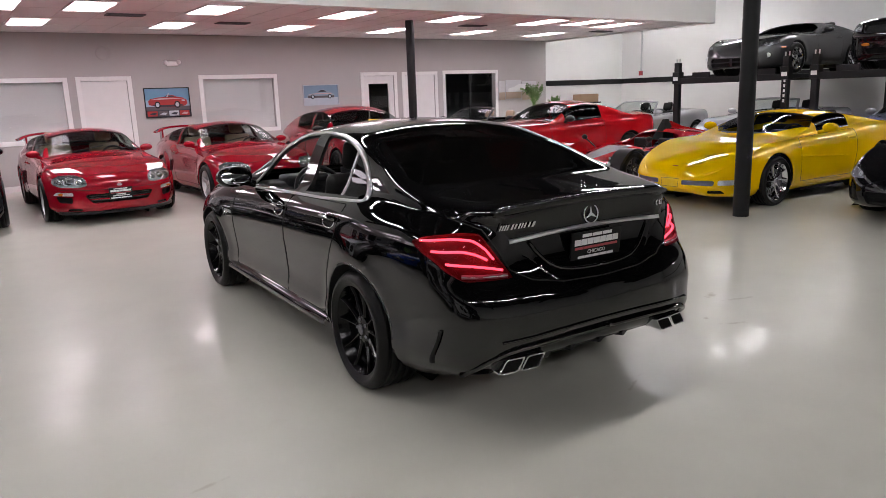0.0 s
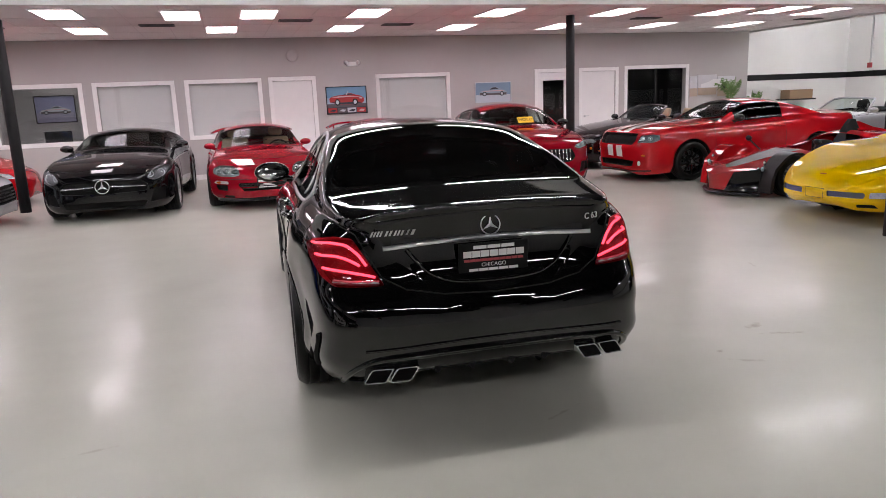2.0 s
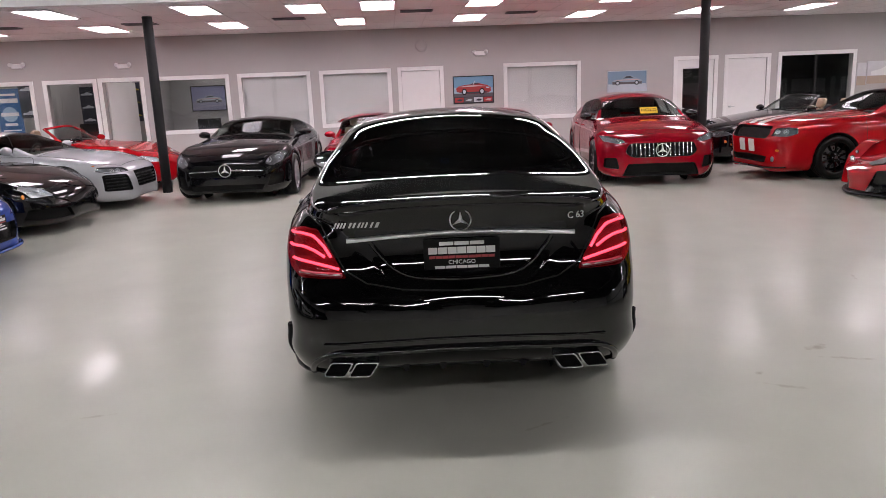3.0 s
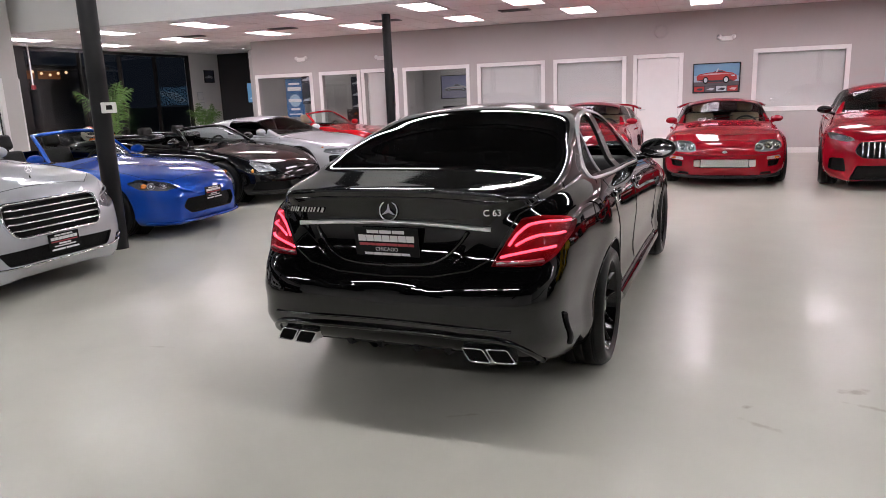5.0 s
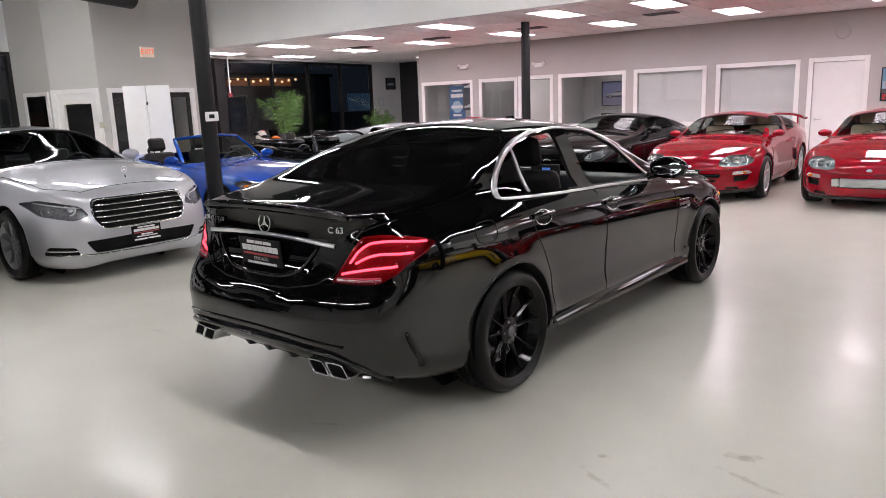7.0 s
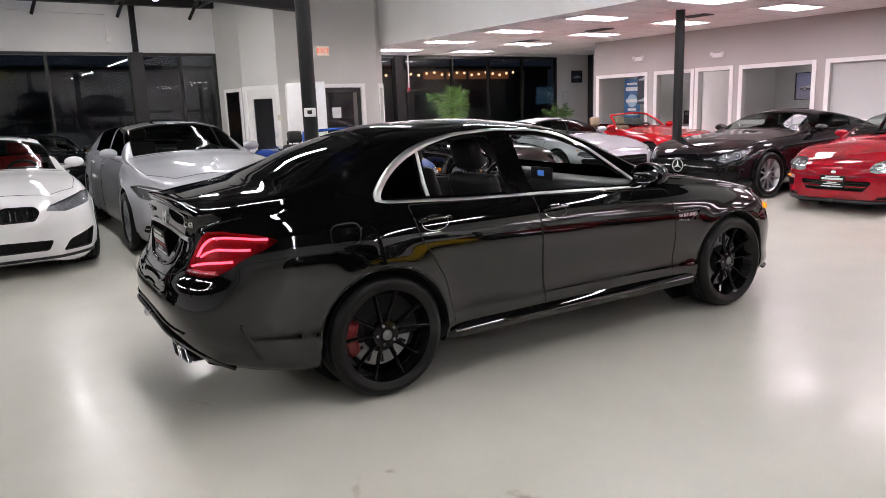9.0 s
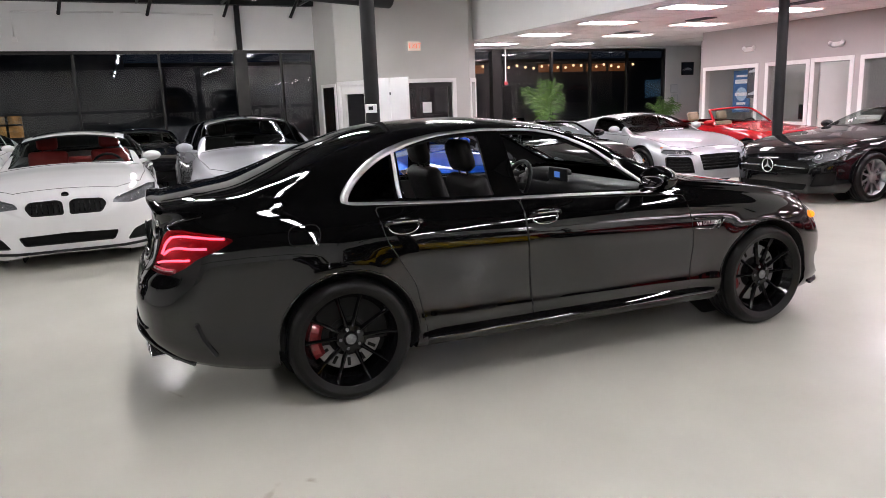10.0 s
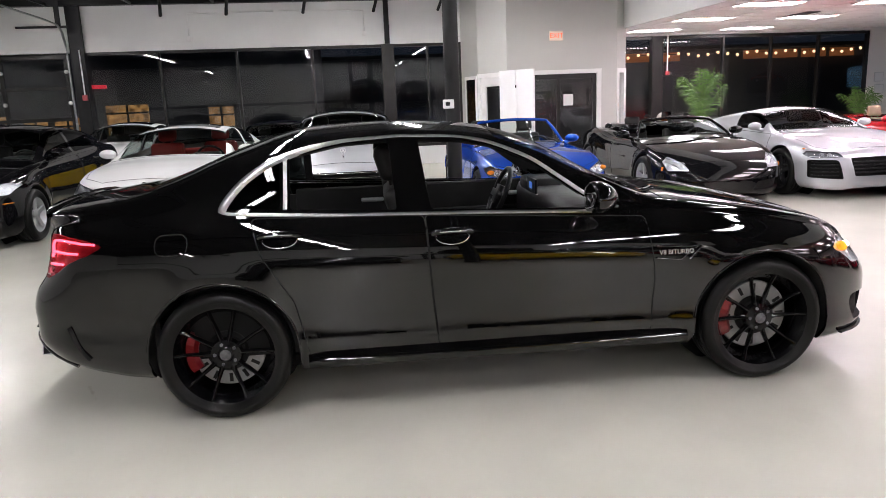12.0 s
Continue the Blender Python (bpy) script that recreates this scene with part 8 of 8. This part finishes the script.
emergency_light(4.9, 2.47)
emergency_light(-5.55, 2.55)
emergency_light(-3.24, 2.47)
em = thing("wall_emblem", "pale relief emblem high on the wall", "emblem", pose(3.53, YB - .001, 2.69))
v, f = lathe([(.001, -.02), (.1, -.02), (.13, -.012), (.14, 0)], 28)
part("disc", mesh_of("disc", v, f, WALL), None, em)
for k in range(4):
    a = math.radians(45 + 90 * k)
    part("spoke", boxes(((-.012, -.03, .02), (.012, -.018, .11)), bevel=.003), WALL, em, m=Matrix.Rotation(a, 4, "Y"))


def palm(x, y, z0, h, n, seed, label, pot=True, spread=(.15, .6)):
    rnd = random.Random(seed)
    p = thing("potted_palm", label, "plant", pose(x, y, z0), group="palms")
    if pot:
        v, f = lathe([(.001, .02), (.13, .02), (.15, .0), (.2, .36), (.21, .38), (.19, .38), (.18, .33), (.001, .33)], 24, "z")
        part("pot", mesh_of("pot", v, f, PLASTIC), None, p, "dark plant pot")
    base = .33 if pot else 0
    for k in range(n):
        a = 2 * math.pi * k / n * 2.4 + rnd.uniform(-.3, .3)
        lean = rnd.uniform(*spread)
        low = base + h * .42 * rnd.random() * (k > 3)
        if k < 4:
            lean *= .45
        L = (h - low) * rnd.uniform(.8, 1.0)
        pts = []
        for i in range(11):
            t = i / 10
            r = lean * L * (t ** 1.7) * 1.1
            zz = low + L * (t - .42 * lean * t ** 3)
            pts.append(Vector((math.cos(a) * (r + .03), math.sin(a) * (r + .03), zz)))
        pts = [Vector((pts[0].x * .5, pts[0].y * .5, base))] + pts if low > base + .05 else pts
        off = len(pts) - 11
        V, Fc = tube(pts, .007, 5)
        pts = pts[off:]
        V = [Vector(q) for q in V]
        for i in range(22):
            t = .34 + .65 * i / 21
            q = t * 10
            j = min(int(q), 9)
            c = pts[j].lerp(pts[j + 1], q - j)
            d = (pts[j + 1] - pts[j]).normalized()
            side = d.cross(Vector((0, 0, 1)))
            side = side.normalized() if side.length > .01 else Vector((1, 0, 0))
            ll = min(h, 1.6) * .2 * math.sin(math.pi * min(max((t - .22) / .85, .05), .97)) * rnd.uniform(.8, 1.15)
            for s in (1, -1):
                tip = c + side * s * ll * .8 + d * ll * .6 + Vector((0, 0, -ll * .7 * rnd.uniform(.3, 1.5)))
                mid = (c + tip) / 2 + Vector((0, 0, ll * .07))
                w = d * .009
                o = len(V)
                V += [c - w * .4, c + w * .4, mid + w, tip, mid - w]
                Fc.append((o, o + 1, o + 2, o + 3, o + 4))
        part("frond", mesh_of("frond", V, Fc, LEAF), None, p)
    return p


LEAF = shade("palm_leaf", (.11, .22, .05), .4, var=.4, scale=3)
palm(-8.0, 12.75, 0, 2.25, 11, 3, "tall green potted palm by the lounge glass", spread=(.22, .55))
palm(-9.6, 18.0, 0, 1.62, 10, 5, "green potted palm beside the lounge wall", spread=(.2, .55))
palm(15.15, 16.55, 1.0, .95, 11, 8, "green palm on a stand in the corner", False)
palm(15.95, 16.5, 1.0, .5, 8, 9, "small green plant on a stand in the corner", False)
st = thing("plant_stand", "low white stand in the corner", "stand", pose(15.5, 16.6, 0))
part("top", boxes(((-.75, -.28, .94), (.75, .28, 1.0)), bevel=.006), TRIM, st)
for sx in (-.68, .68):
    part("leg", boxes(((sx - .03, -.25, 0), (sx + .03, .25, .94))), TRIM, st)
bx = thing("cardboard_box", "brown cardboard box on the wall rail", "box", pose(17.6, YB - .26, 0))
part("carton", boxes(((-.4, -.18, 1.2), (.4, .18, 1.45)), bevel=.004), plain("cardboard", (.3, .2, .12), .8), bx)
part("shelf", boxes(((-.5, -.2, 1.16), (.5, .24, 1.2))), STEELBLACK, bx)

# EXIT sign
ex = thing("exit_sign", "white exit sign with orange letters", "exit sign", pose(VX, 9.51, 2.89, 0, 0, 90))
part("case", boxes(((-.155, -.05, -.105), (.155, -.003, .105)), bevel=.008), glow("sign_face", (.62, .5, .42), .3), ex)
tx = bpy.data.curves.new("sign_text", "FONT")
tx.body, tx.size, tx.align_x, tx.align_y, tx.extrude = "EXIT", .155, "CENTER", "CENTER", .001
tx.materials.append(glow("sign_orange", (.75, .1, .03), .7))
t = new("sign_text", tx)
t.parent = ex
t.matrix_local = pose(0, -.053, 0, 90, 0, 0)

# thermostat on the column, door controls by the vestibule
th = thing("thermostat", "white thermostat fixed to the black column", "thermostat", pose(-1.52, 5.93, 1.52, 0, 0, 55))
part("case", boxes(((-.075, -.13, -.055), (.075, -.1, .055)), bevel=.01), TRIM, th)
part("display", boxes(((-.03, -.133, -.02), (.03, -.1301, .025))), PLASTIC, th)
part("bracket", boxes(((-.03, -.1, -.03), (.03, -.04, .03))), STEELBLACK, th)
kp = thing("keypad", "small beige alarm keypad beside the doors", "keypad", mA)
part("case", boxes(((lA - .06, -.05, 1.35), (lA + .08, -.022, 1.47)), bevel=.006), plain("beige_plastic", (.6, .58, .48)), kp)

# black duct hanging in the hall
dc = thing("air_duct", "black round ventilation duct under the roof", "duct", pose(-6.9, 8.9, 3.7))
bm = bmesh.new()
cyl(bm, (0, -.6, 0), (1.6, -7.5, .2), .2, n=24)
part("pipe", bm, STEELBLACK, dc, sharp=40)
bm = bmesh.new()
cyl(bm, (.05, -.75, .2), (.05, -.75, HZ - 3.7), .01, n=6)
cyl(bm, (1.3, -6.2, .3), (1.3, -6.2, HZ - 3.7), .01, n=6)
part("hanger", bm, STEELBLACK, dc)

# conduits and wall brackets above the storefront
for y, z in ((1.2, 3.25), (5.35, 3.27)):
    c = thing("conduit", "thin grey conduit on the upper wall", "conduit", pose(XL, y, 0), group="conduits")
    v, f = tube([(.02, 0, z), (.02, 0, 3.82), (.02, (2.0 if y < 3 else -2.0), 3.84)], .014, 8)
    part("pipe", mesh_of("pipe", v, f, WALL_PALE), None, c)
    part("box", boxes(((.0, -.05, z - .06), (.05, .05, z + .05)), bevel=.005), TRIM, c)
for y in (.6, 2.1, 3.9, 5.6, 7.2):
    b = thing("roof_bracket", "black angled roof brace over the storefront", "brace", pose(XL, y, 0), kind="structure")
    v, f = tube([(.02, 0, 3.78), (.5, .12, 4.2)], .04, 6)
    part("brace", mesh_of("brace", v, f, STEELBLACK), None, b)
tagged(part("edge_beam", boxes(((XL + .02, YN, 4.03), (XL + .2, YV0, 4.2))), STEELBLACK), "black edge beam above the storefront", "beam", kind="structure")
sq = thing("alarm_pull", "thin white pipe with a red box on the black post", "alarm", pose(XL + .13, -1.27, 0))
part("pipe", boxes(((0, -.012, 2.02), (.024, .012, 3.05))), TRIM, sq)
part("box", boxes(((-.01, -.055, 1.9), (.06, .055, 2.03)), bevel=.01), BAR_RED, sq)
sp = thing("alarm_pull", "thin white pipe ending in a small red box", "alarm", pose(XL + .06, 13.26, 0))
part("pipe", boxes(((0, -.012, 2.1), (.024, .012, CZ))), TRIM, sp)
part("box", boxes(((-.01, -.05, 2.0), (.05, .05, 2.1)), bevel=.006), BAR_RED, sp)
cp = thing("wall_conduit", "white conduit with a red end box on the white wall", "conduit", pose(XR - .02, 16.2, 0))
part("pipe", boxes(((-.03, -.02, 2.1), (0, .02, HZ))), SATIN, cp)
part("box", boxes(((-.06, -.06, 1.98), (0, .06, 2.12)), bevel=.005), BAR_RED, cp)

# lounge: large print, television and downlights
picture("large framed print of a red car on pale grey", pose(-7.304, 18.57, 1.92, 0, 0, -90), 1.42, .98, plain("print_pale_grey", (.42, .42, .43)), TARMAC, RUST, NIGHT, .85)
tv = thing("television", "wall television showing a blue picture", "television", pose(-9.08, 20.648, 1.8))
part("bezel", boxes(((-.69, -.06, -.34), (.69, 0, .34)), bevel=.01), PLASTIC, tv)
part("screen", boxes(((-.66, -.064, -.31), (.66, -.0605, .31))), glow("screen_blue", (.1, .24, .42), .5), tv, "bright blue television picture")
part("screen_shape", mesh_of("screen_shape", flat_poly([(-.6, -.2), (-.2, .1), (.5, .2), (.62, .1), (.1, -.05), (-.3, -.25)], -.067), [tuple(range(6))], glow("screen_pale", (.3, .45, .6), .5)), None, tv, "pale shape in the picture")
for x, y in ((-8.3, 15.65), (-8.6, 18.9)):
    dl = thing("downlight", "small round recessed ceiling lamp, lit", "downlight", pose(x, y, CZ), group="downlights")
    v, f = lathe([(.055, -.004), (.085, -.008), (.09, .01)], 20, "z")
    part("trim_ring", mesh_of("trim_ring", v, f, TRIM), None, dl)
    part("lamp", mesh_of("lamp", *lathe([(.001, -.003), (.055, -.003)], 20, "z"), glow("downlight_lamp", (1.0, .95, .9), 22.0)), None, dl, "glowing lamp face")

# papers on the lounge wall
for z, y in ((1.62, 19.75), (1.4, 19.72)):
    pp = thing("notice", "white sheet of paper pinned to the wall", "notice", pose(XL + .002, y, z), group="notices")
    part("sheet", boxes(((0, -.11, -.09), (.004, .11, .09))), BAR_WHITE, pp)

# sport motorcycle near the vestibule, a helmet on its seat
def motorcycle(x, y, turn):
    """A faired motorcycle; heads along its own x, front axle at x = .7."""
    b = thing("motorcycle", "orange and black sport motorcycle near the entrance", "motorcycle", pose(x, y, 0, 0, 0, turn))
    tyre, rim = lathe([(.2, -.05), (.27, -.065), (.305, -.03), (.31, 0), (.305, .03), (.27, .065), (.2, .05)], 32), lathe([(.04, -.05), (.04, .05), (.06, .03), (.19, .03), (.205, .05), (.205, -.05), (.19, -.03), (.06, -.03), (.04, -.05)], 32)
    for wx in (.7, -.7):
        w = part("wheel", mesh_of("wheel", *rim, DARKRIM), None, b, m=pose(wx, 0, .31))
        part("tyre", mesh_of("tyre", tyre[0], [g[::-1] for g in tyre[1]], RUBBER), None, w)
    for s in (1, -1):
        rods("fork_leg", [[(.7, s * .09, .31), (.48, s * .09, .88)]], .024, SATIN, b, n=8)
        rods("swing_arm", [[(-.7, s * .09, .31), (-.15, s * .1, .42)]], .03, STEELBLACK, b, n=8)
        rods("handlebar", [[(.44, 0, .9), (.43, s * .18, .92), (.36, s * .36, .96)]], .013, STEELBLACK, b, n=8)
        ball(b, "rear_mirror", (.47, s * .4, 1.08), 1, PLASTIC, "", (.02, .06, .035))
        rods("mirror_arm", [[(.5, s * .2, .98), (.47, s * .38, 1.07)]], .007, STEELBLACK, b)
        rods("exhaust", [[(.2, s * .1, .28), (-.3, s * .14, .26), (-.75, s * .16, .5)]], .045, SATIN, b, n=10)
    orange = paint("motorcycle_orange", (.55, .12, .01))
    part("engine", boxes(((-.2, -.17, .22), (.3, .17, .6)), bevel=.05), CALIPER_GREY, b, sharp=50)
    ball(b, "fuel_tank", (.08, 0, .83), 1, orange, "orange fuel tank", (.3, .16, .13))
    ball(b, "nose_fairing", (.55, 0, .84), 1, orange, "orange nose fairing", (.2, .17, .19))
    ball(b, "headlight", (.7, 0, .86), 1, LAMP_BOWL, "clear headlight", (.06, .1, .05))
    part("windscreen", mesh_of("windscreen", [(.62, -.12, .98), (.62, .12, .98), (.42, .09, 1.16), (.42, -.09, 1.16)], [(0, 1, 2, 3)], GLASS_DARK), None, b)
    part("belly_fairing", boxes(((-.15, -.2, .18), (.5, .2, .5)), bevel=.09), orange, b, sharp=60)
    part("seat", boxes(((-.55, -.12, .76), (-.12, .12, .84)), bevel=.035), LEATHER, b, sharp=60)
    part("tail_fairing", boxes(((-.9, -.09, .82), (-.5, .09, .95)), bevel=.04), PLASTIC, b, sharp=60)
    return b


motorcycle(-7.35, 11.55, -20)
hm = thing("helmet", "colourful racing helmet on a motorcycle seat", "helmet", pose(-7.68, 11.68, .84))
ball(hm, "shell", (0, 0, .14), .15, plain("helmet_white", (.45, .42, .38), .2), "pale helmet shell", (1.05, .88, 1))
ball(hm, "visor", (.045, 0, .15), .128, PLASTIC, "dark visor", (1, .9, .5))
ball(hm, "patch", (0, .03, .2), .12, plain("helmet_red", (.4, .06, .05), .2), "red crown patch", (.9, .8, .85))

for i, (y, z) in enumerate(((19.55, 1.75), (19.58, 1.42), (19.56, 1.1))):
    fr = thing("framed_notice", "small framed paper notice on the lounge wall", "notice", pose(XL + .003, y, z, 0, 0, 90), group="framed notices")
    part("frame", boxes(((-.14, -.02, -.13), (.14, 0, .13)), bevel=.004), SATIN, fr)
    part("paper", boxes(((-.12, -.024, -.11), (.12, -.0205, .11))), BAR_WHITE, fr)

# outside: far buildings with a few warm lights, street lamps
DUSK = shade("far_facade", (.08, .08, .085), .8, var=.2)
PANE_LIT = glow("lit_window", (.3, .16, .055), .3)
nz = PANE_LIT.node_tree.nodes.new("ShaderNodeTexNoise")
nz.inputs["Scale"].default_value, nz.inputs["Detail"].default_value = 2.6, 5
ram = PANE_LIT.node_tree.nodes.new("ShaderNodeMapRange")
ram.inputs["From Min"].default_value, ram.inputs["From Max"].default_value = .38, .66
ram.inputs["To Min"].default_value, ram.inputs["To Max"].default_value = .03, .7
PANE_LIT.node_tree.links.new(PANE_LIT.node_tree.nodes.new("ShaderNodeTexCoord").outputs["Object"], nz.inputs["Vector"])
PANE_LIT.node_tree.links.new(nz.outputs[0], ram.inputs[0])
PANE_LIT.node_tree.links.new(ram.outputs[0], PANE_LIT.node_tree.nodes["Principled BSDF"].inputs["Emission Strength"])
SPOT = glow("far_lamp", (1.0, .8, .55), 9.0)
for x, y, w, h, n in ((-36, -7, 22, 5.5, 4), (-40, 24, 44, 4.6, 0)):
    b = thing("far_building", "dark low building across the street at night", "building", pose(x, y, -.25), group="far buildings")
    part("wall", boxes(((-4, -w / 2, 0), (0, w / 2, h))), DUSK, b)
    part("roof", boxes(((-4.2, -w / 2 - .2, h), (.2, w / 2 + .2, h + .25))), ALU, b)
    if n:
        for y0, y1, z0, z1 in ((-16.4, -14.9, .8, 1.9), (-14.6, -13.4, .8, 1.9), (-12.6, -11.4, .8, 1.7), (-11.0, -9.6, .8, 1.7), (-8.2, -5.9, .5, 2.3), (-2.6, -1.2, .9, 2.0)):
            win = part("window", boxes(((0, y0 - y, z0), (.06, y1 - y, z1))), PANE_LIT, b, "warm lit shop window")
            part("mullion", boxes(((.06, (y0 + y1) / 2 - y - .06, z0), (.1, (y0 + y1) / 2 - y + .06, z1)), ((.06, y0 - y, z1 - .5), (.09, (y0 + y1) / 2 - y - .06, z1 - .4)), ((.06, (y0 + y1) / 2 - y + .06, z1 - .5), (.09, y1 - y, z1 - .4))), ALU, win)
        part("sign", boxes(((0, -8.9 - y, 3.25), (.12, -8.0 - y, 3.45)), bevel=.03), glow("red_sign", (.6, .03, .05), .45), b, "small red lit shop sign")
EAVES = glow("eaves_window", (.4, .15, .05), .1)
BULB = glow("warm_bulb", (1.0, .6, .35), 1.1)
sl = thing("string_lights", "row of warm bulbs along the far eaves", "string lights", pose(-39.7, 32, 0))
rods("cable", [[(0, -10.5, 4.2), (.2, -9.8, 4.05), (.2, 9.8, 4.05), (0, 10.5, 4.2)]], .02, STEELBLACK, sl)
for k in range(28):
    ball(sl, "bulb", (.2, -9.8 + k * .72, 4.0 + .1 * math.sin(k * 1.7)), .1, BULB)
for k in range(9):
    if k not in (3, 4):
        part("eaves_pane", boxes(((-.28, -10 + k * 2.2, 3.62), (-.24, -8.1 + k * 2.2, 4.2))), EAVES, sl, "warm lit pane under the eaves")
for y, z in ((-14, 4.6), (-5, 5.0), (2, 5.1), (5.5, 4.5), (9, 4.8), (14, 5.0), (21, 4.7), (30, 4.9), (-22, 4.9)):
    la = thing("street_lamp", "distant lit street lamp", "street lamp", pose(-45, y, -.25), group="street lamps")
    bm = bmesh.new()
    cyl(bm, (0, 0, 0), (0, 0, z), .08, .05, 8)
    part("pole", bm, STEELBLACK, la)
    part("lamp_head", boxes(((-.2, -.3, z), (.5, .3, z + .15)), bevel=.04), SPOT, la)
